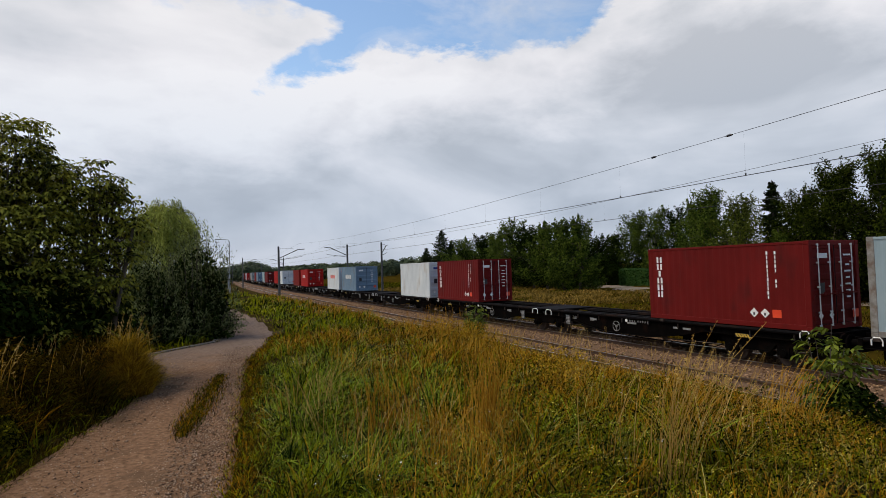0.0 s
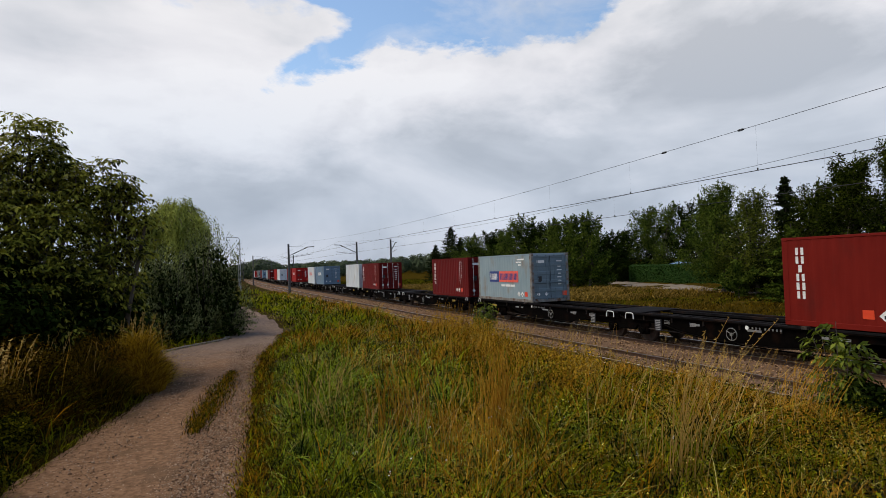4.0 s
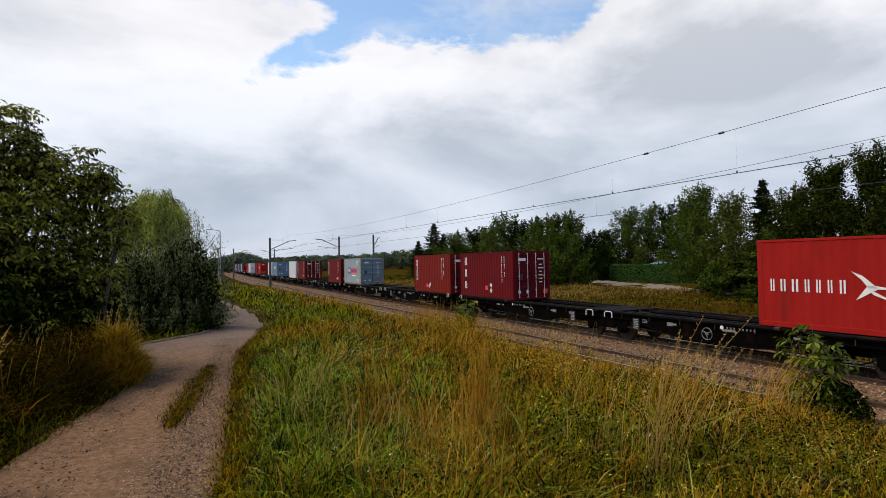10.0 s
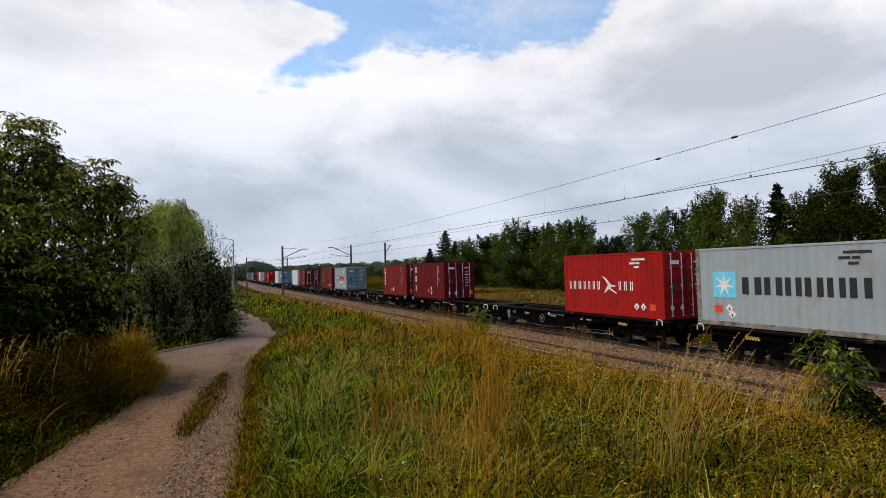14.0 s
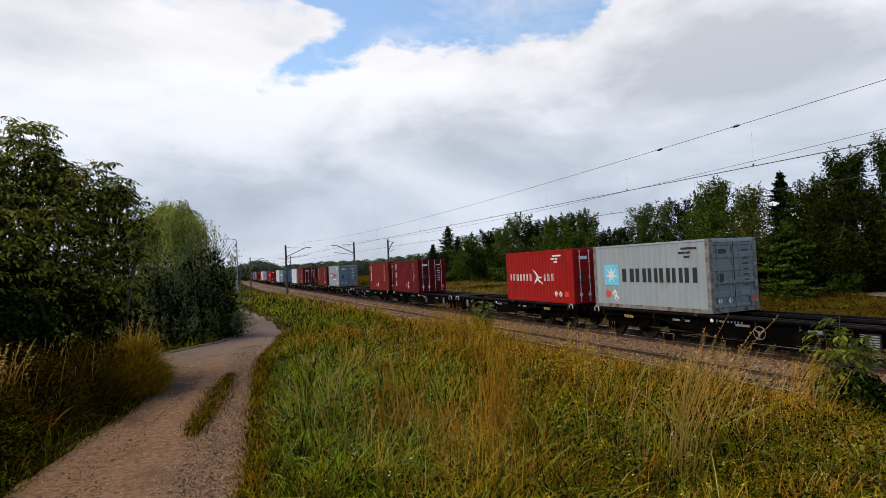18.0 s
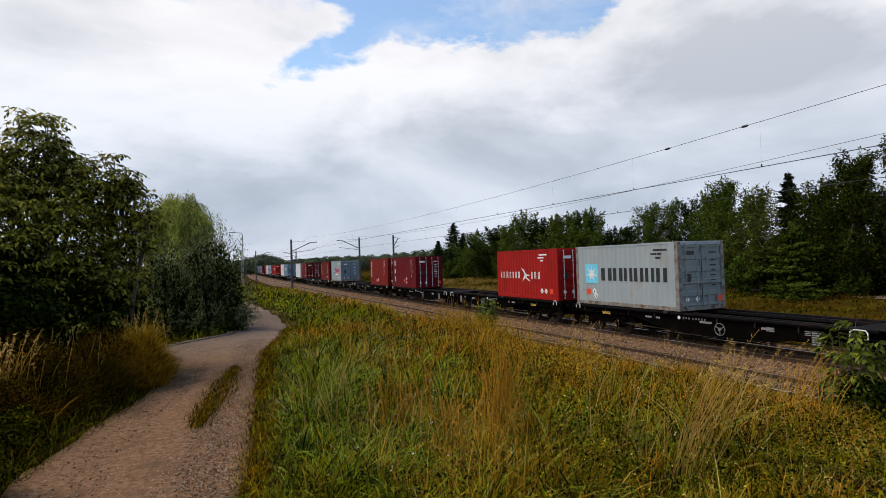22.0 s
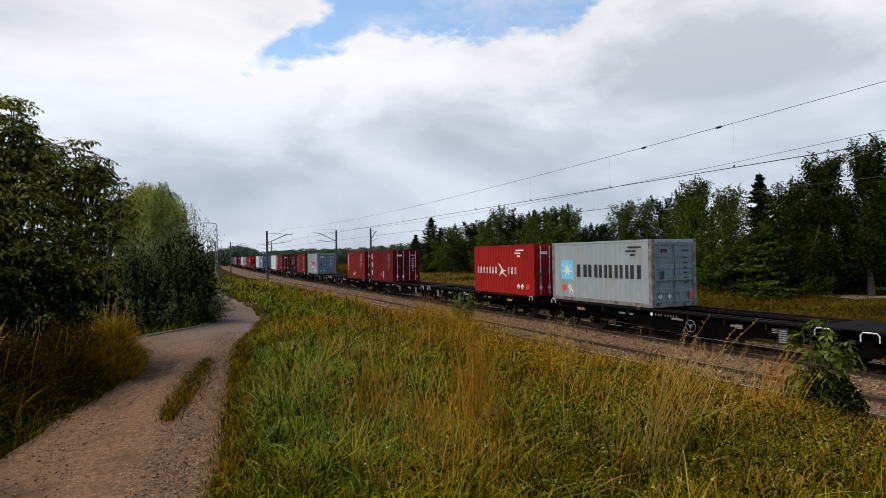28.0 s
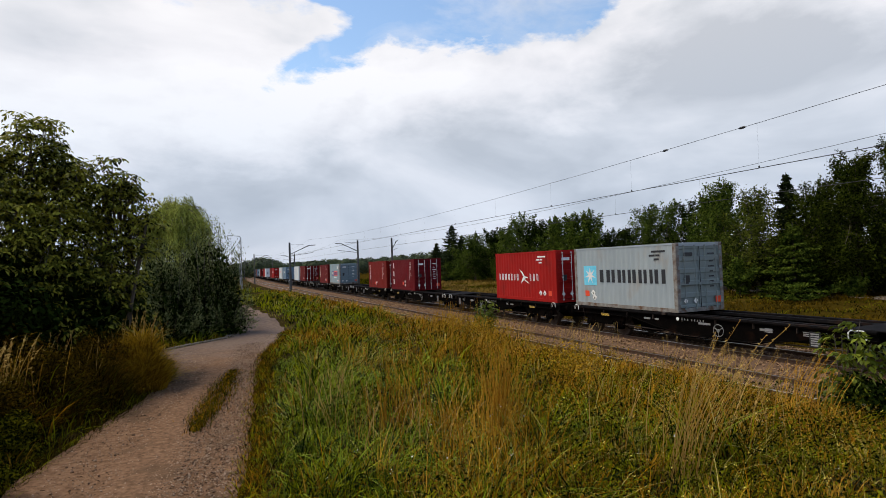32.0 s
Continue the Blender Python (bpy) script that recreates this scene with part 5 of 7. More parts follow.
def spruce(x, y, height, width, seed, material, label, group="trees across the meadow"):
    rng = np.random.default_rng(seed)
    g = float(ground_z(x, y))
    host = tagged(empty("spruce", Matrix.Translation((x, y, g))), label, "tree", group=group)
    part("trunk", tube(bmesh.new(), [(0, 0, -0.2), (0, 0, height * 0.6), (0, 0, height)], [0.18, 0.09, 0.02], 8), M_BARK, host)
    cs, ns = [], []
    tiers = int(height * 3)
    for i in range(tiers):
        f = i / tiers
        z = height * (0.06 + 0.93 * f)
        for j in range(13):
            a = j * 0.483 + i * 1.1 + rng.uniform(-0.25, 0.25)
            z = height * (0.06 + 0.93 * f) + rng.normal(0, 0.16)
            R = (width * 0.5 * (1 - f) ** 0.80 * (1 + 0.22 * math.sin(9 * f + seed + 2 * a)) + 0.15) * rng.uniform(0.55, 1.2)
            k = int(70 * R / (width * 0.5) + 14)
            t = rng.uniform(0.1, 1, k) ** 0.8
            fan = rng.normal(0, 0.13, k) * R * t
            p = np.stack([np.cos(a) * R * t - np.sin(a) * fan, np.sin(a) * R * t + np.cos(a) * fan, z - 0.30 * R * t + 0.22 * R * t ** 3 + rng.normal(0, 0.05, k)], -1)
            cs.append(p)
            nn = np.stack([np.cos(a) * np.ones(k) * 0.5, np.sin(a) * np.ones(k) * 0.5, np.ones(k)], -1) + rng.normal(0, 0.4, (k, 3))
            ns.append(nn / np.linalg.norm(nn, axis=1, keepdims=True))
    v, f = leaf_cards(np.concatenate(cs), np.concatenate(ns), 0.26, rng, 0.42)
    ob = sheet("crown", v, f, material)
    ob.parent = host
    return host


def polar(az, d):
    return d * math.sin(radians(az)), d * math.cos(radians(az))


def top_height(x, y, el):
    return EYE + math.hypot(x, y) * math.tan(radians(el)) - float(ground_z(x, y))


# trees across the meadow: bearing, distance, elevation of the tip, width, kind, crown's foot, taper
ROW = (
    (27.3, 106, 2.7, 8.0, "mid", 0.02, 1.0), (29.3, 100, 3.1, 7.0, "deep", 0.02, 1.0), (30.6, 98, 3.4, 6.0, "mid", 0.02, 1.2), (32.2, 92, 4.75, 6.6, "mid", 0.02, 1.3), (34.2, 88, 3.9, 6.0, "deep", 0.02, 1.0),
    (35.5, 84, 4.1, 5.0, "mid", 0.02, 1.3), (37.3, 80, 4.4, 5.0, "mid", 0.02, 1.2), (38.7, 78, 4.75, 4.4, "mid", 0.02, 1.4), (40.4, 96, 2.4, 7.0, "deep", 0.02, 1.0), (42.2, 100, 2.6, 7.0, "deep", 0.02, 1.0),
    (44.2, 100, 4.7, 7.0, "mid", 0.02, 0.9), (46.0, 98, 5.2, 7.0, "mid", 0.02, 0.9), (48.0, 98, 5.0, 7.0, "deep", 0.02, 1.0), (49.6, 94, 5.3, 6.0, "mid", 0.04, 1.2),
    (50.7, 62, 6.6, 5.4, "mid", 0.08, 1.3), (53.4, 58, 5.7, 4.8, "olive", 0.10, 1.2), (58.2, 57, 5.9, 5.0, "dusk", 0.06, 1.1), (60.6, 54, 7.9, 5.2, "dusk", 0.06, 1.1),
    (63.7, 53, 8.8, 5.4, "dusk", 0.10, 1.1), (65.0, 55, 5.0, 3.0, "deep", 0.16, 1.0), (71.5, 75, 3.0, 6.5, "deep", 0.06, 1.0), (75.0, 70, 4.0, 7.0, "deep", 0.06, 1.0),
)
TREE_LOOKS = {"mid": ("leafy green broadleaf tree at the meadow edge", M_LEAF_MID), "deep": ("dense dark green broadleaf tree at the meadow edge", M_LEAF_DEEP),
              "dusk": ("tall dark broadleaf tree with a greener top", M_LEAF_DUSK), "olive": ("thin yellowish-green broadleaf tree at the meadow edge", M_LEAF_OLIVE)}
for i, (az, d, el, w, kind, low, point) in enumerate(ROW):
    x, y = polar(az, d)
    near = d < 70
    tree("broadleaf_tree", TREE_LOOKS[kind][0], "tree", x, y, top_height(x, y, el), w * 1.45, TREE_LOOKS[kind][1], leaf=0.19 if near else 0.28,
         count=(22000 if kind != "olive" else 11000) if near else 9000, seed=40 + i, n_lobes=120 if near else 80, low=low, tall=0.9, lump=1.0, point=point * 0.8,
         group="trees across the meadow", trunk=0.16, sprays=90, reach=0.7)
for az, d, el, w, sd in ((25.0, 112, 4.0, 8.0, 1), (55.9, 60, 6.9, 4.6, 2), (56.2, 51, 2.6, 5.2, 5), (68.2, 78, 3.4, 4.6, 3), (23.4, 125, 2.2, 6.0, 4), (26.0, 112, 2.9, 6.0, 6)):
    x, y = polar(az, d)
    spruce(x, y, top_height(x, y, el), w, sd, M_SPRUCE_YOUNG if sd == 5 else M_NEEDLE, "young bright green spruce with layered branches" if sd == 5 else "dark green spruce with drooping branch tiers")


# dark-leaved bushes, the last ones added behind: shade of the wood as leaf colour
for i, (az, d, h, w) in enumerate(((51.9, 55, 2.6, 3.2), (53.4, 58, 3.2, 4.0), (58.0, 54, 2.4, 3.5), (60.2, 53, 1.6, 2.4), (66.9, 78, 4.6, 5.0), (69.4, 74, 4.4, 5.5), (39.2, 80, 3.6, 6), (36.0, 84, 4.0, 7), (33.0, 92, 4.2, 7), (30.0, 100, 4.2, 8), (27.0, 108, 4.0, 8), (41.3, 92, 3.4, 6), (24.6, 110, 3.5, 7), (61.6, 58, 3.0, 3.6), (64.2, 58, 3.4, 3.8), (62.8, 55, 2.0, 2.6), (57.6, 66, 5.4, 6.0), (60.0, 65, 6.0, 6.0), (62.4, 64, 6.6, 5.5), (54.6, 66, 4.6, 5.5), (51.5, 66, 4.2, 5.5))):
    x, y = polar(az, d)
    tree("bush", "low dense bush, mostly dark-leaved for the shade below meadow-edge trees", "bush", x, y, h, w, M_LEAF_DEEP if i % 3 or i > 12 else M_LEAF_MID, leaf=0.22 if i < 16 else 0.30, count=4200 if i < 16 else 8000, seed=300 + i,
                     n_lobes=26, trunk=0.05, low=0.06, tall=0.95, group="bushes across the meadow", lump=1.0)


def hedge():
    rng = np.random.default_rng(77)
    host = tagged(empty("clipped_hedge"), "tall clipped dark green hedge behind a dirt lane", "hedge")
    x0, x1, y0, y1, h = 62.0, 63.6, 40.0, 67.5, 2.55
    g = -0.3
    bm = box(bmesh.new(), x0 + 0.12, x1 - 0.12, y0 + 0.12, y1 - 0.12, g - 0.1, g + h - 0.12)
    part("core", bm, M_LEAF_DEEP, host)
    n = 16000
    t = rng.integers(0, 4, n)
    p = np.stack([rng.uniform(x0, x1, n), rng.uniform(y0, y1, n), rng.uniform(g, g + h, n)], -1)
    nn = np.zeros((n, 3))
    p[t == 0, 0], nn[t == 0, 0] = x0, -1
    p[t == 1, 2], nn[t == 1, 2] = g + h, 1
    p[t == 2, 0], nn[t == 2, 0] = x0, -1
    p[t == 3, 1], nn[t == 3, 1] = y1, 1
    p += rng.normal(0, 0.06, (n, 3))
    nn += rng.normal(0, 0.45, (n, 3))
    nn /= np.linalg.norm(nn, axis=1, keepdims=True)
    v, f = leaf_cards(p, nn, 0.20, rng, 0.7)
    sheet("foliage", v, f, M_HEDGE).parent = host


hedge()


def garden_gate(x, y, turn, label):
    host = tagged(empty("garden_gate", pose(x, y, float(ground_z(x, y)), 0, 0, turn)), label, "gate", group="garden gates")
    for z in (0.15, 1.1, 2.0):
        part("rail", box(bmesh.new(), -1.25, 1.25, -0.03, 0.03, z - 0.05, z + 0.05), M_TEAL, host)
    for i in range(17):
        u = -1.2 + 0.15 * i
        part("bar", box(bmesh.new(), u - 0.015, u + 0.015, -0.012, 0.012, 0.2, 1.96), M_TEAL, host)
    for u in (-1.25, 1.25):
        part("post", box(bmesh.new(), u - 0.06, u + 0.06, -0.06, 0.06, -0.1, 2.1), M_TEAL, host)
    part("kick_panel", box(bmesh.new(), -1.2, 1.2, -0.02, 0.02, 0.2, 0.62), M_TEAL, host)
    return host


gx0, gy0 = polar(65.6, 60)
garden_gate(gx0, gy0, 114, "teal painted steel garden gate with upright bars")
gx1, gy1 = polar(69.4, 60)
garden_gate(gx1, gy1, 110, "teal painted steel garden gate beside a pillar")


def pillar(x, y):
    host = tagged(empty("gate_pillar", pose(x, y, float(ground_z(x, y)), 0, 0, 20)), "weathered brown gate pillar with a cap", "gate pillar")
    part("shaft", bev(box(bmesh.new(), -0.28, 0.28, -0.28, 0.28, -0.1, 2.6), 0.02), M_BRICK, host)
    part("cap", bev(box(bmesh.new(), -0.36, 0.36, -0.36, 0.36, 2.6, 2.75), 0.03), M_KERB, host)


pillar(*polar(67.4, 60))


def house(x, y, turn):
    host = tagged(empty("house", pose(x, y, float(ground_z(x, y)), 0, 0, turn)), "pale green boarded house behind garden trees", "house")
    wall = part("wall", box(bmesh.new(), -5, 5, -4, 4, -0.3, 3.0), M_SIDING, host)
    for i in range(14):
        part("board", box(bmesh.new(), -5.03, -5.0, -4, 4, 0.1 + 0.2 * i, 0.27 + 0.2 * i), M_SIDING, wall)
    bm = bmesh.new()
    vs = [bm.verts.new(p) for p in ((-5.6, -4.6, 3.0), (5.6, -4.6, 3.0), (5.6, 4.6, 3.0), (-5.6, 4.6, 3.0), (-5.6, 0, 4.6), (5.6, 0, 4.6))]
    for f in ((0, 1, 5, 4), (2, 3, 4, 5), (0, 4, 3), (1, 2, 5), (3, 2, 1, 0)):
        bm.faces.new([vs[i] for i in f])
    part("roof", bm, M_RAIL, host)
    for yy in (-2, 2):
        for z in (0.9,):
            w = part("window", box(bmesh.new(), -5.06, -5.03, yy - 0.6, yy + 0.6, z, z + 1.4), M_WHITE, host)
            part("pane", box(bmesh.new(), -5.08, -5.06, yy - 0.5, yy + 0.5, z + 0.1, z + 1.3), M_BLACK, w)


house(*polar(69.5, 84), 20)


def awning(x, y):
    host = tagged(empty("garden_awning", Matrix.Translation((x, y, float(ground_z(x, y))))), "pale blue garden awning rising behind the hedge", "awning")
    bm = bmesh.new()
    vs = [bm.verts.new(p) for p in ((-1.7, -1.7, 2.5), (1.7, -1.7, 2.5), (1.7, 1.7, 2.5), (-1.7, 1.7, 2.5), (0, 0, 3.15))]
    for f in ((0, 1, 4), (1, 2, 4), (2, 3, 4), (3, 0, 4), (3, 2, 1, 0)):
        bm.faces.new([vs[i] for i in f])
    part("roof", bm, M_ROOF, host)
    for px in (-1.6, 1.6):
        for py in (-1.6, 1.6):
            part("leg", tube(bmesh.new(), [(px, py, -0.05), (px, py, 2.52)], 0.04, 6), M_LAMP, host)


awning(*polar(47.2, 88.5))

# left side: a big walnut, a willow, dark shrubs
def walnut(x, y, label, domes, seed, density=10.0, fill=9000):
    """A many-stemmed walnut: stems up into rounded tops (x, y, top, radius, length), each clad in rosettes of feathered leaves."""
    rng = np.random.default_rng(seed)
    g = float(ground_z(x, y))
    host = tagged(empty("walnut_tree", Matrix.Translation((x, y, g))), label, "tree")
    base = np.array((x, y, g))
    bm = bmesh.new()
    tips, ways, deep = [], [], []
    for dx, dy, top, r, tall in domes:
        c = np.array((dx, dy, top - tall)) - base
        foot = Vector((rng.normal(0, 0.16), rng.normal(0, 0.12), -0.15))
        e = Vector(c)
        tube(bm, [foot, foot.lerp(e, 0.45) + Vector((rng.normal(0, 0.1), rng.normal(0, 0.1), 0.15)), e, e + Vector((0, 0, tall * 0.8))], [0.075, 0.05, 0.03, 0.006], 7)
        k = int(density * (1.15 if top > 5.1 else 0.55 if top < 4.15 else 0.95) * 4 * math.pi * r * (r + tall) / 2)
        d = rng.normal(0, 1, (k, 3))
        d[:, 2] += 0.35
        d /= np.linalg.norm(d, axis=1, keepdims=True)
        shell = 1 - 0.45 * rng.uniform(0, 1, k) ** 1.8
        lump = 1 + 0.20 * np.sin(5 * np.arctan2(d[:, 1], d[:, 0]) + dx * 7) * np.cos(4 * d[:, 2] + dy)
        p = c + d * np.array((r, r, tall)) * (shell * lump)[:, None]
        keep = p[:, 2] > 0.3
        tips.append(p[keep])
        ways.append(d[keep])
        # leading shoots that rise out of the top
        for _ in range(max(3, int(9 * r))):
            q = rng.normal(0, 0.42, 2) * r
            h0 = c[2] + tall * math.sqrt(max(0.05, 1 - (q[0] ** 2 + q[1] ** 2) / r ** 2))
            up = rng.uniform(0.02, 0.26)
            foot2, tip = (c[0] + q[0], c[1] + q[1], h0 - 0.25), (c[0] + q[0] * 1.15, c[1] + q[1] * 1.15, h0 + up)
            tube(bm, [foot2, tip], [0.010, 0.004], 4, False)
            for hgt in np.linspace(0, 1, 3):
                tips.append((np.array(foot2) * (1 - hgt) + np.array(tip) * hgt)[None])
                ways.append(np.array([[q[0], q[1], 0.9]]))
        # near-black inner leaves: the crown's shade is put into their colour
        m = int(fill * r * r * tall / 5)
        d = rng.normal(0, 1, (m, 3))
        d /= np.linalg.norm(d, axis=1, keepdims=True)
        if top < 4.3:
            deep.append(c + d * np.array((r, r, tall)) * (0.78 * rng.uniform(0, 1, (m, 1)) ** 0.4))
    p, d = np.concatenate(tips), np.concatenate(ways)
    for i in rng.choice(len(p), 160, replace=False):
        a, e = Vector(p[i] * np.array((0.55, 0.55, 0.80))), Vector(p[i])
        tube(bm, [a, a.lerp(e, 0.5) + Vector((0, 0, 0.05)), e], [0.016, 0.010, 0.004], 4, False)
    part("trunk", bm, M_BARK, host)
    n = 5
    b = np.repeat(p, n, 0)
    ang = np.tile(np.arange(n) * 2 * math.pi / n, len(p)) + np.repeat(rng.uniform(0, 6.28, len(p)), n)
    w = np.stack([np.cos(ang), np.sin(ang), rng.uniform(-0.15, 0.45, len(b))], -1) + 0.6 * np.repeat(d, n, 0)
    v, f = compound_leaves(b, w, rng)
    sheet("crown", v, f, M_LEAF_WALNUT).parent = host
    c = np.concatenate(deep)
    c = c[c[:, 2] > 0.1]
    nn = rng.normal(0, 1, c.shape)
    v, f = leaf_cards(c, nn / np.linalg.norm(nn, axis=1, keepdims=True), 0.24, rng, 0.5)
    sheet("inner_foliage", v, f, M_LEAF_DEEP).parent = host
    return host


walnut(-3.2, 13.4, "tall shady walnut tree with long drooping leaflets", (
    (-2.98, 13.6, 6.45, 0.52, 0.75), (-3.3, 13.5, 5.75, 0.50, 0.7), (-2.52, 13.7, 5.92, 0.32, 0.55), (-2.10, 13.4, 5.62, 0.30, 0.5), (-2.45, 13.5, 5.35, 0.42, 0.6), (-3.85, 13.4, 5.80, 0.55, 0.8), (-4.7, 13.1, 5.6, 0.7, 1.0),
    (-3.15, 13.2, 5.00, 0.70, 0.8), (-4.3, 12.8, 4.75, 0.9, 1.1), (-2.40, 13.3, 4.70, 0.55, 0.8), (-3.3, 12.9, 4.1, 1.0, 1.2), (-2.4, 13.2, 3.9, 0.8, 1.2), (-4.3, 12.5, 3.9, 1.2, 1.3), (-5.4, 12.2, 4.14, 1.2, 1.5)), 3)
walnut(-1.6, 13.9, "shady walnut sapling growing against the larger tree", (
    (-1.62, 13.7, 5.64, 0.26, 0.50), (-1.70, 13.7, 5.15, 0.34, 0.6), (-1.22, 13.9, 5.22, 0.25, 0.42), (-0.97, 13.9, 4.82, 0.22, 0.45), (-1.82, 13.7, 4.60, 0.45, 0.8), (-1.30, 13.9, 4.35, 0.42, 0.7), (-2.0, 13.4, 3.7, 0.80, 1.3), (-1.40, 14.0, 3.4, 0.55, 1.4)), 9)


def willow(x, y, height, width, seed):
    """A weeping willow: arching limbs from which leafy strands hang."""
    rng = np.random.default_rng(seed)
    g = float(ground_z(x, y))
    host = tagged(empty("willow_tree", Matrix.Translation((x, y, g))), "pale green weeping willow with hanging twigs", "tree")
    fork = Vector((0.05, 0, height * 0.62))
    bm = bmesh.new()
    tube(bm, [(0, 0, -0.2), (0.08, 0, height * 0.3), fork], [0.26, 0.20, 0.14], 9)
    cs, ts = [], []
    for i in range(150):
        a = i * 2.39996 + rng.uniform(-0.3, 0.3)
        R = width * 0.5 * math.sqrt(rng.uniform(0.04, 1.0)) * rng.uniform(0.85, 1.12)
        H = (height - fork.z) * (1 - 0.42 * (R / (width * 0.5)) ** 2) * rng.uniform(0.72, 1.03)
        uneven = 1 + 0.12 * math.sin(3 * a + 0.6) + 0.09 * math.sin(7 * a)
        R, H = R * uneven, H * (0.95 + 0.7 * (uneven - 1))

        def limb(t):
            return np.array((fork.x + R * t * math.cos(a), R * t * math.sin(a), fork.z + H * (1 - ((t - 0.62) / 0.62) ** 2)))

        if i % 3 == 0:
            tube(bm, [limb(t) for t in (0, 0.3, 0.6, 0.85, 1.0)], [0.05, 0.035, 0.022, 0.012, 0.005], 5, False)
        for _ in range(17):
            t0 = rng.uniform(0.25, 1.0)
            p = limb(t0) + rng.normal(0, 0.07, 3)
            L = rng.uniform(0.35, 1.0) * (0.7 + 1.9 * t0 * R / (width * 0.5)) * rng.choice((0.7, 1.2, 1.7))
            L = min(L, p[2] - 0.5)
            k = max(5, int(L / 0.075))
            t = np.linspace(0, 1, k)
            out = 0.22 * t ** 0.5
            q = p + np.stack([math.cos(a) * out, math.sin(a) * out, 0.10 * np.sin(math.pi * t * 0.7) - L * t], -1) + rng.normal(0, 0.03, (k, 3))
            cs.append(q)
            ts.append(np.stack([math.cos(a) * 0.3 * (1 - t), math.sin(a) * 0.3 * (1 - t), -1 + 0.8 * (1 - t) ** 2], -1) + rng.normal(0, 0.33, (k, 3)))
    part("trunk", bm, M_BARK, host)
    c, t = np.concatenate(cs), np.concatenate(ts)
    nn = rng.normal(0, 0.6, c.shape) + np.array((0, -0.3, 0.8))
    v, f = leaf_cards(c, nn / np.linalg.norm(nn, axis=1, keepdims=True), 0.17, rng, 0.20, 0.1, along_way=t)
    sheet("crown", v, f, M_LEAF_WILLOW).parent = host


willow(-0.72, 27.0, 5.6, 3.4, 12)


def shrub(x, y, h, w, material, label, seed, leaf=0.12, count=6000, name="shrub", category="shrub", group="", slender=0.5):
    rng = np.random.default_rng(seed)
    g = float(ground_z(x, y))
    host = tagged(empty(name, Matrix.Translation((x, y, g))), label, category, group=group)
    lobes = []
    for i in range(18):
        a, f = i * 2.4, (i + 0.5) / 18
        d = w * 0.40 * rng.uniform(0.45, 1) * math.sqrt(1 - 0.85 * f * f)
        z = h * (0.06 + 0.80 * f)
        r = w * 0.19 * rng.uniform(0.7, 1.25)
        lobes.append((d * math.cos(a), d * math.sin(a), z, r, r, min(h * 0.2, r * 1.1)))
    bm = bmesh.new()
    for l in lobes[2::4]:
        e = Vector(l[:3])
        tube(bm, [(0, 0, -0.1), e * 0.5, e], [0.035 * h * 0.5, 0.022, 0.008], 6)
    part("branchwork", bm, M_BARK, host)
    c, nrm = lobes_crown(rng, lobes, count, leaf, shell=0.35)
    c[:, 2] = np.maximum(c[:, 2], 0.02)
    v, f = leaf_cards(c, nrm, leaf, rng, slender)
    sheet("foliage", v, f, material).parent = host
    return host


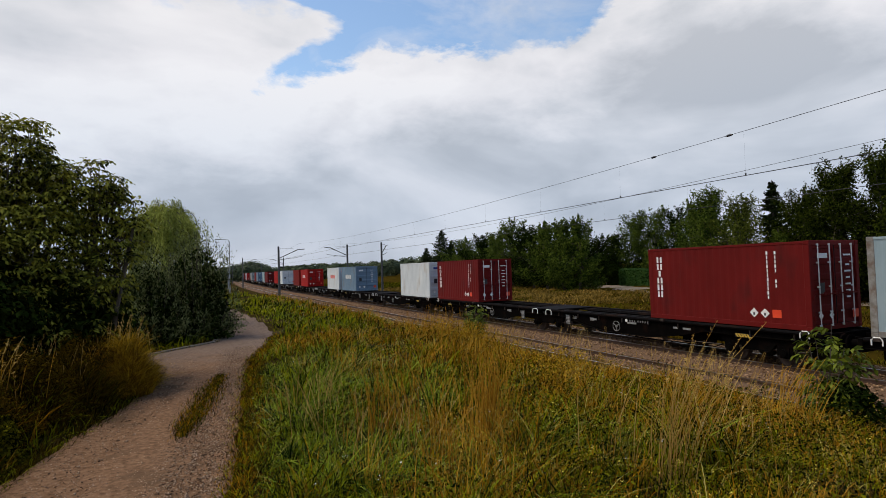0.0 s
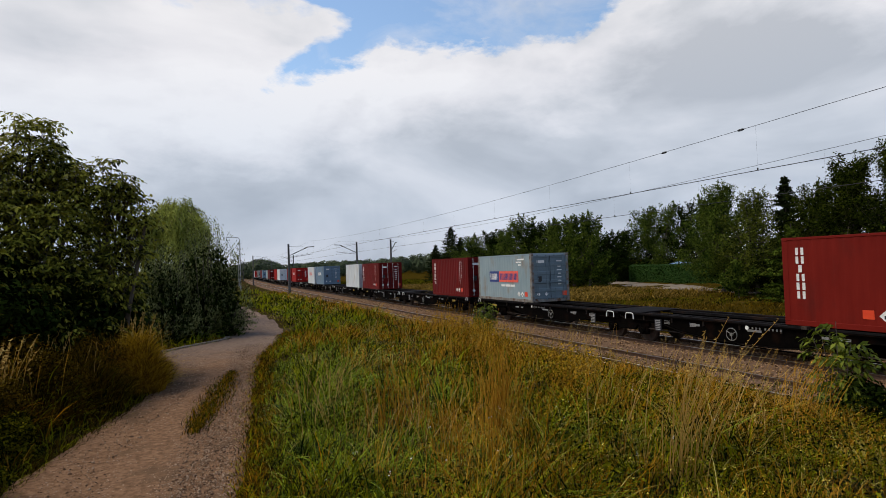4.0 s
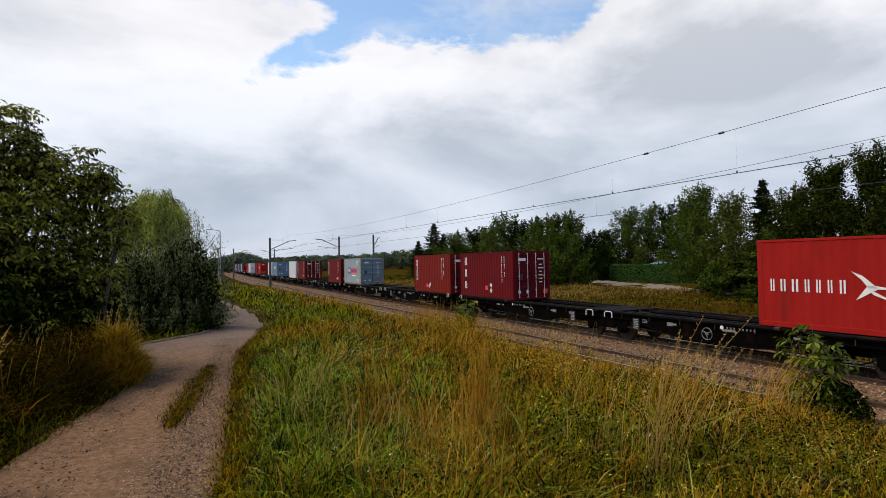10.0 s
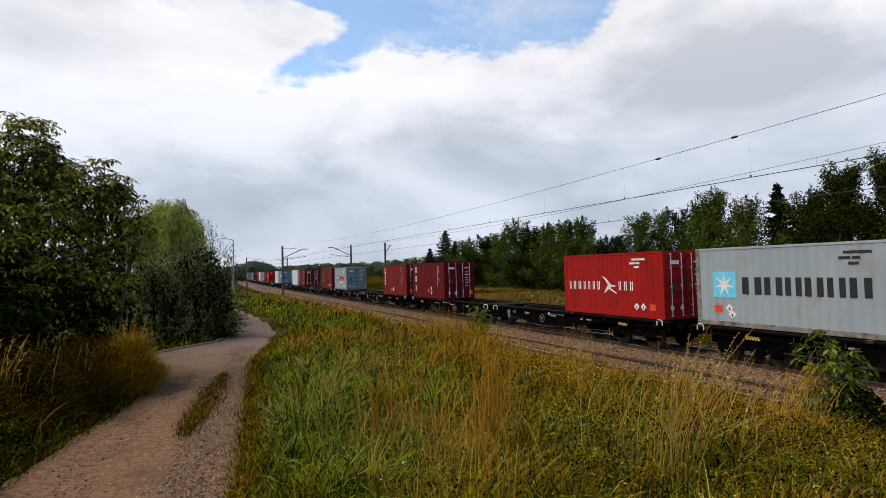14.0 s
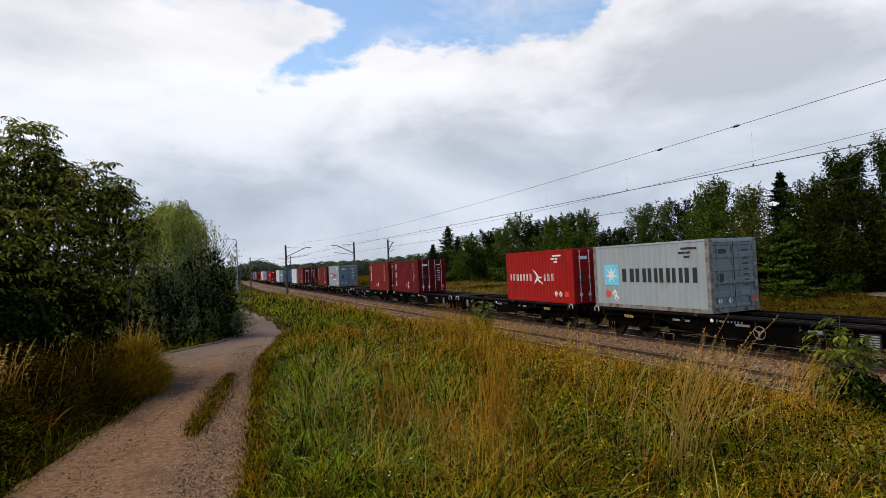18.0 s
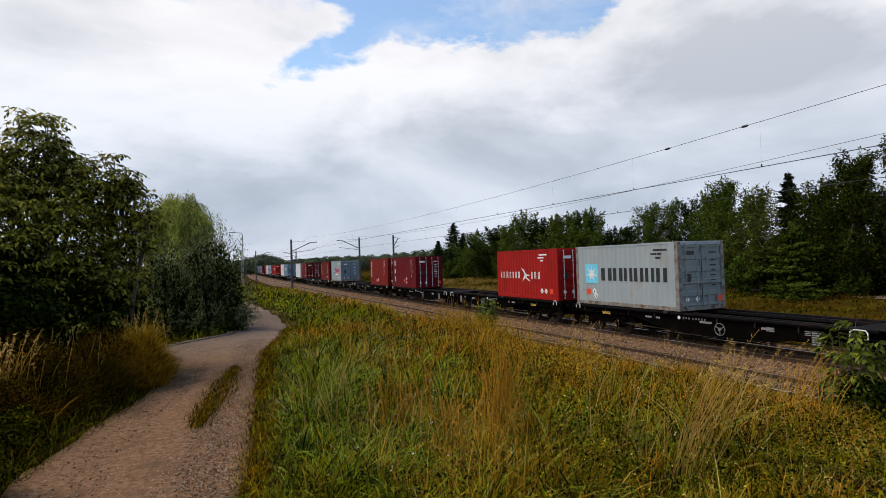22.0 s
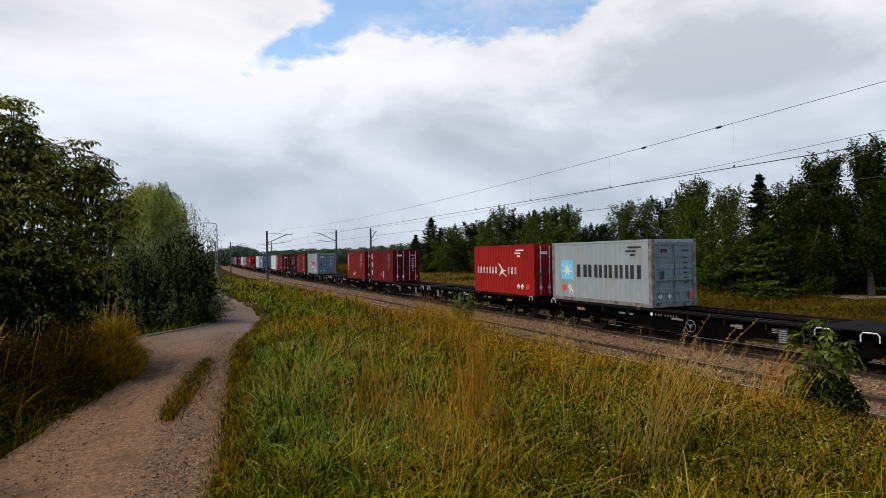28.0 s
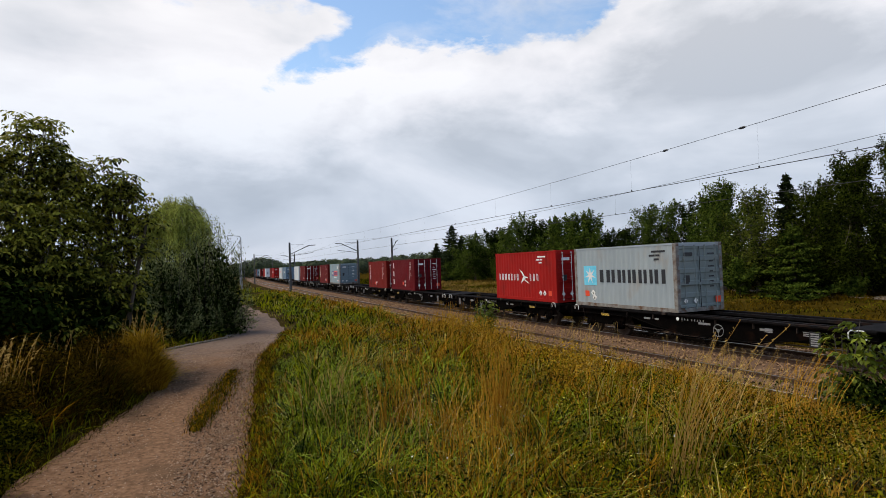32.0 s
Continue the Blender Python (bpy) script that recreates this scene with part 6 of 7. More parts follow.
def shoot_shrub(x, y, h, w, material, label, seed, shoots=420, per=46, leaf=0.10):
    """A shrub of many rising shoots, each set with narrow leaves, over a shade-coloured core."""
    rng = np.random.default_rng(seed)
    g = float(ground_z(x, y))
    host = tagged(empty("shrub", Matrix.Translation((x, y, g))), label, "shrub")
    a, q = rng.uniform(0, 6.283, shoots), np.sqrt(rng.uniform(0, 1, shoots))
    belly = np.where(q > 0.75, rng.uniform(0.15, 1.0, shoots), 1.0)
    uneven = 1 + 0.14 * np.sin(3 * a + seed) + 0.10 * np.sin(7 * a)
    end = np.stack([w / 2 * q * np.cos(a) * uneven, w / 2 * q * np.sin(a) * uneven, h * np.sqrt(1 - 0.80 * q ** 2) * rng.uniform(0.72, 1.06, shoots) * belly], -1)
    foot = np.stack([0.30 * end[:, 0], 0.30 * end[:, 1], np.zeros(shoots)], -1)
    knee = np.stack([0.85 * end[:, 0], 0.85 * end[:, 1], 0.45 * end[:, 2]], -1)
    bm = bmesh.new()
    for i in range(0, shoots, 6):
        tube(bm, [foot[i], knee[i] * 0.7 + foot[i] * 0.3, end[i] * 0.92], [0.022, 0.014, 0.004], 4, False)
    part("branchwork", bm, M_BARK, host)
    t = rng.uniform(0.22, 1.0, (shoots, per, 1))
    c = (1 - t) ** 2 * foot[:, None] + 2 * t * (1 - t) * knee[:, None] + t ** 2 * end[:, None]
    way = 2 * (1 - t) * (knee - foot)[:, None] + 2 * t * (end - knee)[:, None]
    way /= np.linalg.norm(way, axis=-1, keepdims=True) + 1e-9
    c = (c + rng.normal(0, 0.05, c.shape)).reshape(-1, 3)
    c[:, 2] = np.maximum(c[:, 2], 0.05)
    way = (way + rng.normal(0, 0.55, way.shape)).reshape(-1, 3)
    nn = rng.normal(0, 0.5, c.shape) + np.array((0, 0, 0.6)) + c * np.array((1, 1, 0)) / w
    v, f = leaf_cards(c, nn / np.linalg.norm(nn, axis=1, keepdims=True), leaf, rng, 0.30, 0.1, along_way=way)
    sheet("foliage", v, f, material).parent = host
    # near-black core leaves put the shrub's inner shade into colour
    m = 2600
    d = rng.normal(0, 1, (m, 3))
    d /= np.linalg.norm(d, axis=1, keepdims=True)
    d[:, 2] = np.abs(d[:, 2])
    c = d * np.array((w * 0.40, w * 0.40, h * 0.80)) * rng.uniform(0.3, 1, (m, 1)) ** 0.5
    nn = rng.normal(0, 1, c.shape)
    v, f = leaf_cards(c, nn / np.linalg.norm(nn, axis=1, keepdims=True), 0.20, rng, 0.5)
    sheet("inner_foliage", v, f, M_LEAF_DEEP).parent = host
    return host


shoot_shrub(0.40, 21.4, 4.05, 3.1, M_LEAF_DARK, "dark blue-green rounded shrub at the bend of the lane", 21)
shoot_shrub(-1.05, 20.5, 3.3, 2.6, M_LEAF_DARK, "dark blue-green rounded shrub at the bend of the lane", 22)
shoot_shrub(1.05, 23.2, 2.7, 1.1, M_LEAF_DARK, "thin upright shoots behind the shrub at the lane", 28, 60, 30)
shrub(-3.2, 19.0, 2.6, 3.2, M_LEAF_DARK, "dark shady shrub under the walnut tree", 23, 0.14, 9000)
# undergrowth in a near-black colour that holds the shade below the walnut
shrub(-2.6, 14.2, 2.2, 3.2, M_LEAF_DEEP, "near-black undergrowth, coloured for the shade below the walnut tree", 24, 0.14, 8000)
shrub(-4.4, 12.0, 2.4, 3.2, M_LEAF_DEEP, "near-black undergrowth, coloured for the shade below the walnut tree", 25, 0.14, 8000)
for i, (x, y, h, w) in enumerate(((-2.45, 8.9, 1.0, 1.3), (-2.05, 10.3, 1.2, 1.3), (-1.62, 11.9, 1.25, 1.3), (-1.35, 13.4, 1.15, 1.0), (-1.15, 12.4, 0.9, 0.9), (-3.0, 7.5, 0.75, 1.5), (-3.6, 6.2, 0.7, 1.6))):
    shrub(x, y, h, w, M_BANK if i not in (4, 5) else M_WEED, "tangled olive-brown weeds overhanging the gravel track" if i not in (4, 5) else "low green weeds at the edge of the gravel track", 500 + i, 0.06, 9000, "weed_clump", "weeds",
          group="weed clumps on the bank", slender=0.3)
# added leaf masses: near-black colour stands for the lower crown's shade
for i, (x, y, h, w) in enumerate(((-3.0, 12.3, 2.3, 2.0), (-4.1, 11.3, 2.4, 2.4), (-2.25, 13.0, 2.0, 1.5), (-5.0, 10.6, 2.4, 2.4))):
    shrub(x, y, h, w, M_LEAF_DEEP, "dark leaf mass added for the shade of the walnut's lower crown", 580 + i, 0.13, 6500)
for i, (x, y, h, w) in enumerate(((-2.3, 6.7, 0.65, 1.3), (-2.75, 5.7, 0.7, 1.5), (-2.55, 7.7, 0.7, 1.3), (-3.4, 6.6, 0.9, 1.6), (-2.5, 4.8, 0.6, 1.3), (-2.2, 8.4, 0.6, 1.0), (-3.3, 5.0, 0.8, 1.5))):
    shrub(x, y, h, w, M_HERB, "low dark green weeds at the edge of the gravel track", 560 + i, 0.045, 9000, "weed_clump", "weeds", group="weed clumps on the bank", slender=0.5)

shrub(-3.1, 11.6, 1.5, 2.2, M_BANK, "dark weeds on the bank with its shade in their colour", 31, 0.10, 6000)
shrub(-4.0, 9.6, 1.5, 2.4, M_BANK, "dark weeds on the bank with its shade in their colour", 32, 0.10, 6000)
shrub(-1.9, 13.6, 1.5, 1.6, M_BANK, "dark weeds on the bank with its shade in their colour", 33, 0.10, 4000)
def seedling(x, y, h, w, leaves, label, seed, material, length=0.34, leaflet=0.13):
    """A young tree: a few thin stems with feathered leaves held out and drooping."""
    rng = np.random.default_rng(seed)
    g = float(ground_z(x, y))
    host = tagged(empty("seedling", Matrix.Translation((x, y, g))), label, "young tree")
    bm, p, d = bmesh.new(), [], []
    for i in range(6):
        a = i * 1.05 + rng.uniform(0, 0.5)
        e = Vector((w * 0.28 * math.cos(a) * (i > 0), w * 0.28 * math.sin(a) * (i > 0), h * (1.0 if i == 0 else rng.uniform(0.55, 0.9))))
        tube(bm, [(0, 0, -0.05), e * 0.5 + Vector((0, 0, 0.05)), e], [0.018, 0.012, 0.004], 5, False)
        for t in rng.uniform(0.25, 1.0, leaves // 6):
            p.append(np.array(e) * t)
            b = rng.uniform(0, 6.283)
            d.append((math.cos(b), math.sin(b), rng.uniform(0.1, 0.8)))
    part("stem", bm, M_BARK, host)
    v, f = compound_leaves(np.array(p), np.array(d), rng, length, 3, leaflet, 0.42)
    sheet("foliage", v, f, material).parent = host
    return host


young_walnut = seedling(9.25, 5.55, 1.75, 1.1, 130, "green walnut seedling among the grass", 26, M_SEEDLING)
shrub(9.45, 5.35, 0.95, 1.1, M_LEAF_DEEP, "dark undergrowth below the walnut seedling", 29, 0.09, 3500)
seedling(10.85, 20.2, 1.85, 1.3, 150, "green sapling beside the ballast", 27, M_SEEDLING)
shrub(10.75, 20.4, 1.2, 1.1, M_LEAF_MID, "green undergrowth below the sapling", 30, 0.10, 1800)


def far_wood():
    rng = np.random.default_rng(31)
    cs, ns = [], []
    for i in range(300):
        az = rng.uniform(-4, 40)
        d = rng.uniform(260, 420)
        el = float(np.interp(az, [-4, 3, 6.5, 8, 12, 17, 20, 23, 40], [1.1, 0.8, 1.35, 0.7, 0.9, 0.95, 1.15, 1.4, 1.6])) * rng.uniform(0.72, 1.05)
        x, y = polar(az, d)
        h = EYE + d * math.tan(radians(el))
        k = 300
        dd = rng.normal(0, 1, (k, 3))
        dd /= np.linalg.norm(dd, axis=1, keepdims=True)
        w = rng.uniform(2.5, 5.5)
        cs.append(np.array((x, y, h * 0.48)) + dd * np.array((w, w, h * 0.52)) * rng.uniform(0.75, 1.0, (k, 1)))
        ns.append(dd)
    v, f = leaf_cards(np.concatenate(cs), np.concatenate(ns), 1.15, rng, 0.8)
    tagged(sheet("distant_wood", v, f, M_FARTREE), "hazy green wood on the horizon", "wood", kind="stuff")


far_wood()


# ---- grass ----
def blades(x, y, h, lean, width, rng, b, wind=(0.25, -0.05)):
    """Bent blades of three segments: verts and quads (the tip is narrow)."""
    n = len(x)
    a = rng.uniform(0, 6.283, n)
    dx, dy = np.cos(a), np.sin(a)
    z = ground_z(x, y) - 0.02
    lx, ly = lean * np.cos(b) + wind[0] * lean, lean * np.sin(b) + wind[1] * lean
    v = np.empty((n, 8, 3))
    for k, (t, wd) in enumerate(((0, 1.0), (0.4, 0.9), (0.75, 0.6), (1.0, 0.12))):
        cx_, cy_ = x + lx * h * t ** 2, y + ly * h * t ** 2
        cz = z + h * (t - 0.36 * lean * t ** 2.5)
        for sgn, j in ((-1, 0), (1, 1)):
            v[:, 2 * k + j] = np.stack([cx_ + sgn * dx * width * wd / 2, cy_ + sgn * dy * width * wd / 2, cz], -1)
    q = np.array([(0, 1, 3, 2), (2, 3, 5, 4), (4, 5, 7, 6)])
    f = (q[None] + (np.arange(n) * 8)[:, None, None]).reshape(-1, 4)
    return v.reshape(-1, 3), f


def verge_places(n, rng, near=2.2, far=70.0, lo=-6.0, hi=11.0, power=2.0):
    """Places on the verge, thicker near the viewer."""
    t = rng.uniform(0, 1, n)
    d = near * (far / near) ** (t ** (1 / power * 1.6))
    az = rng.uniform(-26, 72, n)
    x, y = d * np.sin(np.radians(az)), d * np.cos(np.radians(az))
    u = x - KAPPA * y ** 2 / 2
    keep = (u > lo) & (u < hi) & (off_road(x, y) > 0.02)
    return x[keep], y[keep]


def patchy(x, y, scale, seed):
    rng = np.random.default_rng(seed)
    out = np.zeros_like(x)
    for k in range(5):
        a, b, c = rng.uniform(-1, 1, 3)
        out += np.sin((x * a + y * b) * scale * (1 + 0.6 * k) + c * 6)
    return out / 5


def hollow(x, y):
    """Lower growth in front of the tall straw tuft."""
    return 1 - 0.62 * np.exp(-((x - 4.0) / 0.65) ** 2 - ((y - 3.65) / 0.55) ** 2)


def tufted(n, rng, **kw):
    """Blade places gathered in tufts: x, y, tuft number, tuft centre."""
    x, y = verge_places(n // 9, rng, **kw)
    k = rng.integers(5, 14, len(x))
    idx = np.repeat(np.arange(len(x)), k)
    d = np.hypot(x, y)[idx]
    r = rng.normal(0, 1, (len(idx), 2)) * (0.035 + 0.006 * d)[:, None]
    return x[idx] + r[:, 0], y[idx] + r[:, 1], idx, r


def meadow(name, label, n, material, hmin, hmax, width, seed, where=None, lean=0.45, **kw):
    rng = np.random.default_rng(seed)
    x, y, idx, r = tufted(n, rng, **kw)
    m = idx.max() + 1
    keep = off_road(x, y) > -0.10
    if where is not None:
        tx, ty = np.zeros(m), np.zeros(m)
        tx[idx], ty[idx] = x, y
        keep &= (rng.uniform(0, 1, m) < where(tx, ty) * np.where((tx < -0.6) & (ty < 15), 0.22, 1.0))[idx]
    x, y, idx, r = x[keep], y[keep], idx[keep], r[keep]
    d = np.hypot(x, y)
    edge = np.clip(off_road(x, y) / np.where(x < 0, 0.35, 0.8), 0.16, 1)
    u = x - KAPPA * y ** 2 / 2
    bank = np.clip((11.5 - u) / 0.9, 0.3, 1)
    low = np.interp(u, [5, 6, 7, 8, 9, 10, 11], [3, 1.0, 0.72, 0.56, 0.46, 0.50, 0.55]) * np.interp(y, [12.5, 16, 40], [1, 1.7, 1.7])
    left = np.where(x < -0.3, 0.95, 1.0)
    tall = rng.uniform(hmin, hmax, m)[idx]
    h = tall * rng.uniform(0.55, 1.1, len(x)) * edge * bank * left * (0.85 + 0.85 * patchy(x, y, 1.6, 101)) * (0.9 + 0.5 * patchy(x, y, 5.0, 111))
    h = np.minimum(h, low * rng.uniform(0.7, 1.05, len(x))) * hollow(x, y)
    w = width * rng.uniform(0.7, 1.5, len(x)) * np.clip(d / 8, 0.9, 4.5)
    ang_t = rng.uniform(0, 6.283, m)[idx]
    bend = np.where(rng.uniform(0, 1, len(x)) < 0.55, np.arctan2(r[:, 1], r[:, 0]), ang_t) + rng.normal(0, 0.5, len(x))
    v, f = blades(x, y, h, rng.uniform(0.15, 1, len(x)) * lean * (0.6 + 0.9 * rng.uniform(0, 1, m)[idx]), w, rng, bend)
    return tagged(sheet(name, v, f, material), label, "grass", kind="stuff")


def dry_share(x, y):
    u = x - KAPPA * y ** 2 / 2
    base = 0.20 - 0.22 * np.clip((2.8 - x) / 1.0, 0, 1) + 0.75 * np.clip(patchy(x, y, 0.75, 3) * 1.8, 0, 1)
    base += 0.45 * np.exp(-((off_road(x, y) - 0.1) / 0.22) ** 2)
    base += 0.55 * np.clip((u - 6.8) / 1.5, 0, 1) * np.clip((26 - y) / 8, 0.25, 1)
    base += 0.75 * np.exp(-((x - 2.9) / 0.55) ** 2 - ((y - 5.7) / 1.6) ** 2) + 0.6 * np.exp(-((x - 7.9) / 1.0) ** 2 - ((y - 17.0) / 2.5) ** 2)
    base += 0.7 * np.exp(-((x - 6.5) / 0.6) ** 2 - ((y - 8.6) / 0.9) ** 2) + 0.6 * np.exp(-((x - 2.3) / 0.5) ** 2 - ((y - 4.8) / 0.7) ** 2)
    base -= 0.8 * np.clip((y - 19) / 5, 0, 1) * np.clip((7.5 - u) / 2, 0, 1)
    base += np.where(x < -0.6, 0.15, 0.06 + 0.20 * np.clip((x - 2.5) / 2, 0, 1))
    return np.clip(base, 0, 1)


def lush_share(x, y):
    """Patches of long blue-green grass, most of them near the gravel track."""
    base = np.clip(patchy(x, y, 0.95, 55) * 2.2 + 0.15, 0, 1) * np.clip((6.5 - x) / 2.0, 0.15, 1)
    for px, py, r in ((1.75, 8.4, 0.9), (2.3, 10.5, 1.1), (3.3, 8.3, 0.8), (1.35, 6.0, 0.5), (3.2, 12.5, 1.2), (4.6, 9.2, 0.9), (2.2, 5.9, 0.4)):
        base = base + 0.9 * np.exp(-((x - px) / r) ** 2 - ((y - py) / (r * 1.3)) ** 2)
    return np.clip(base, 0, 1) * (x > -0.4)


meadow("green_grass", "thick knee-high green grass on the verge", 215000, M_GRASS, 0.26, 0.66, 0.0130, 1, lambda x, y: (1 - 0.75 * dry_share(x, y)) * (1 - 0.55 * lush_share(x, y)), lean=1.35)
meadow("tall_green_grass", "lush green grass clumps with arching blades", 135000, M_LUSH, 0.38, 0.74, 0.0130, 7, lambda x, y: lush_share(x, y) * (1 - 0.5 * dry_share(x, y)), lean=1.7)
meadow("ripening_grass", "olive and tawny grass among the green", 90000, M_OLIVE, 0.34, 0.80, 0.0105, 2, lambda x, y: dry_share(x, y) * (1 - 0.6 * lush_share(x, y)), lean=1.0)
meadow("dry_grass", "dry orange-yellow grass tufts", 70000, M_DRY, 0.40, 0.90, 0.0075, 4, lambda x, y: dry_share(x, y) ** 1.8 * (1 - 0.6 * lush_share(x, y)), lean=0.7)
meadow("seeding_grass", "pale arching seed heads standing over the grass", 30000, M_SEED, 0.45, 0.86, 0.0085, 9, lambda x, y: np.clip(0.40 + patchy(x, y, 1.9, 77), 0, 1) * (x > 0.3), lean=1.5)


def grass_mound(name, label, x0, y0, r, rise, n, material, seed, length=(0.18, 0.55)):
    """A bulging tussock: blades that spring from a low dome and arch outwards and down."""
    rng = np.random.default_rng(seed)
    a, q = rng.uniform(0, 6.283, n), np.sqrt(rng.uniform(0, 1, n))
    x, y = x0 + r * q * np.cos(a), y0 + r * q * np.sin(a)
    h = rng.uniform(*length, n)
    v, f = blades(x, y, h, rng.uniform(0.3, 1.5, n), rng.uniform(0.010, 0.022, n), rng, a + rng.normal(0, 1.6, n), (0.0, 0.0))
    v[:, 2] += np.repeat(rise * (1 - q ** 2) * rng.uniform(0.3, 1.0, n), 8)
    tagged(sheet(name, v, f, material), label, "grass", kind="stuff")


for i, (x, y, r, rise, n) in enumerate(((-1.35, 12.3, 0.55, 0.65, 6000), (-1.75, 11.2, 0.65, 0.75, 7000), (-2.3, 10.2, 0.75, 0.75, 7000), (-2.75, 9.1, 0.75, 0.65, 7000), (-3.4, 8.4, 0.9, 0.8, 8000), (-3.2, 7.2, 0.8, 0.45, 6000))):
    grass_mound("bank_tussock", "bulging tawny grass tussock darkened for the shady bank", x, y, r, rise, n // 2, M_BANK, 700 + i)
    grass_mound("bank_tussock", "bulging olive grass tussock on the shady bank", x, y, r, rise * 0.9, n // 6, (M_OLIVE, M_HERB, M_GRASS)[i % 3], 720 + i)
grass_mound("bank_tussock", "orange-tipped dry grass tussock overhanging the track", -1.15, 12.8, 0.45, 0.75, 4200, M_OLIVE, 741, (0.25, 0.6))
grass_mound("bank_tussock", "orange-tipped dry grass tussock overhanging the track", -1.5, 11.9, 0.4, 0.9, 1600, M_DRY, 742, (0.2, 0.5))
grass_mound("bank_tussock", "golden dry grass tussock at the end of the bank", -0.98, 12.1, 0.42, 1.0, 4600, M_GOLD, 743, (0.2, 0.55))


def ballast_weeds():
    """Dry brown wisps and litter over the near edge of the ballast."""
    rng = np.random.default_rng(66)
    n = 30000
    y = 1 + rng.uniform(0, 1, n) ** 1.4 * 60
    u = 10.9 + np.abs(rng.normal(0, 1.3, n))
    keep = (patchy(u * 3, y, 0.9, 12) > -0.15) & (np.abs(u - 12.57) > 0.12) & (u < 15.2)
    u, y = u[keep], y[keep]
    x = u + KAPPA * y ** 2 / 2
    h = rng.uniform(0.08, 0.42, len(x)) * np.interp(u, [11.2, 12.2, 15], [1, 0.5, 0.25])
    v, f = blades(x, y, h, rng.uniform(0.4, 1.8, len(x)), 0.008 + 0.0006 * y, rng, rng.uniform(0, 6.28, len(x)))
    v[:, 2] += np.repeat(np.interp(u, [10.9, 11.2, 12.0, 14.6], [0.0, 0.10, 0.27, 0.27]), 8)
    ob = sheet("ballast_weeds", v, f, M_LITTER)
    ob.data.materials.append(M_STALK)
    ob.data.polygons.foreach_set("material_index", np.repeat((rng.uniform(0, 1, len(x)) < 0.25).astype(np.int32), 3))
    tagged(ob, "dry brown wisps of grass along the ballast edge", "grass", kind="stuff")


ballast_weeds()


def fringe():
    """Short trampled grass that frays the edges of the gravel track."""
    rng = np.random.default_rng(67)
    n = 26000
    y = 4 + rng.uniform(0, 1, n) ** 1.3 * 16
    right = rng.uniform(0, 1, n) < 0.6
    e = np.where(right, np.interp(y, ROAD_Y, ROAD_R), np.interp(y, ROAD_Y, ROAD_L))
    wave = 0.16 * patchy(y * 2.0, y * 0.7, 1.7, 9)
    inward = rng.normal(0.0, 0.16, n) - wave
    x = e + np.where(right, inward, -inward)
    h = rng.uniform(0.05, 0.26, n) * np.clip(0.7 + inward * 2.0, 0.25, 1.4)
    v, f = blades(x, y, h, rng.uniform(0.3, 1.2, n), 0.006 + 0.0004 * y, rng, rng.uniform(0, 6.28, n))
    ob = sheet("verge_fringe", v, f, M_BANK)
    ob.data.materials.append(M_GRASS)
    ob.data.materials.append(M_OLIVE)
    look_of = np.where(rng.uniform(0, 1, n) < 0.30, 1, np.where(right & (rng.uniform(0, 1, n) < 0.55), 2, 0)).astype(np.int32)
    ob.data.polygons.foreach_set("material_index", np.repeat(look_of, 3))
    tagged(ob, "short frayed grass along the gravel track", "grass", kind="stuff")


fringe()


def strip_grass():
    """The low grass crown between the wheel ruts."""
    rng = np.random.default_rng(61)
    n = 3800
    f = rng.uniform(0, 1, n)
    x = -0.06 + 0.80 * f + rng.normal(0, 0.10, n) * (0.6 + 0.8 * np.sin(3.14 * f))
    y = 8.5 + 4.7 * f + rng.normal(0, 0.12, n)
    h = rng.uniform(0.03, 0.13, n) * (1.1 - 0.5 * f)
    v, q = blades(x, y, h, rng.uniform(0.3, 1.1, n), np.full(n, 0.008), rng, rng.uniform(0, 6.28, n))
    v[:, 2] += 0.05
    ob = sheet("rut_grass", v, q, M_OLIVE)
    ob.data.materials.append(M_HERB)
    ob.data.polygons.foreach_set("material_index", np.repeat((rng.uniform(0, 1, n) < 0.6).astype(np.int32), 3))
    tagged(ob, "low trampled grass between the wheel ruts", "grass", kind="stuff")


strip_grass()


def meadow_across():
    """Dry grass on the meadow beyond the tracks, in wide far blades."""
    rng = np.random.default_rng(62)
    n = 60000
    y = rng.uniform(2, 150, n)
    u = 22.6 + rng.uniform(0, 1, n) ** 1.3 * 26
    x = u + KAPPA * y ** 2 / 2
    tone = patchy(x, y, 0.25, 5)
    h = rng.uniform(0.12, 0.42, n) * (1 + 0.6 * tone) * np.where(y > 40, 1.7, 1.0)
    far = y + rng.normal(0, 6, n) > 36
    ripe, green = far & (tone > -0.15), (tone <= -0.12 - 0.1 * far) | (y > 100)
    for name, m, pick, label in (("dry_meadow_grass", M_MEADOW, ~ripe & ~green, "dark yellow-brown meadow grass beyond the tracks"), ("ripe_meadow_grass", M_HAY, ripe & ~green, "tawny ripe meadow grass beyond the tracks"),
                                 ("green_meadow_grass", M_HERB, green, "green meadow grass beyond the tracks")):
        v, f = blades(x[pick], y[pick], h[pick], rng.uniform(0.4, 1.6, pick.sum()), 0.02 + 0.0009 * np.hypot(x, y)[pick], rng, rng.uniform(0, 6.28, pick.sum()))
        tagged(sheet(name, v, f, m), label, "grass", kind="stuff")


meadow_across()


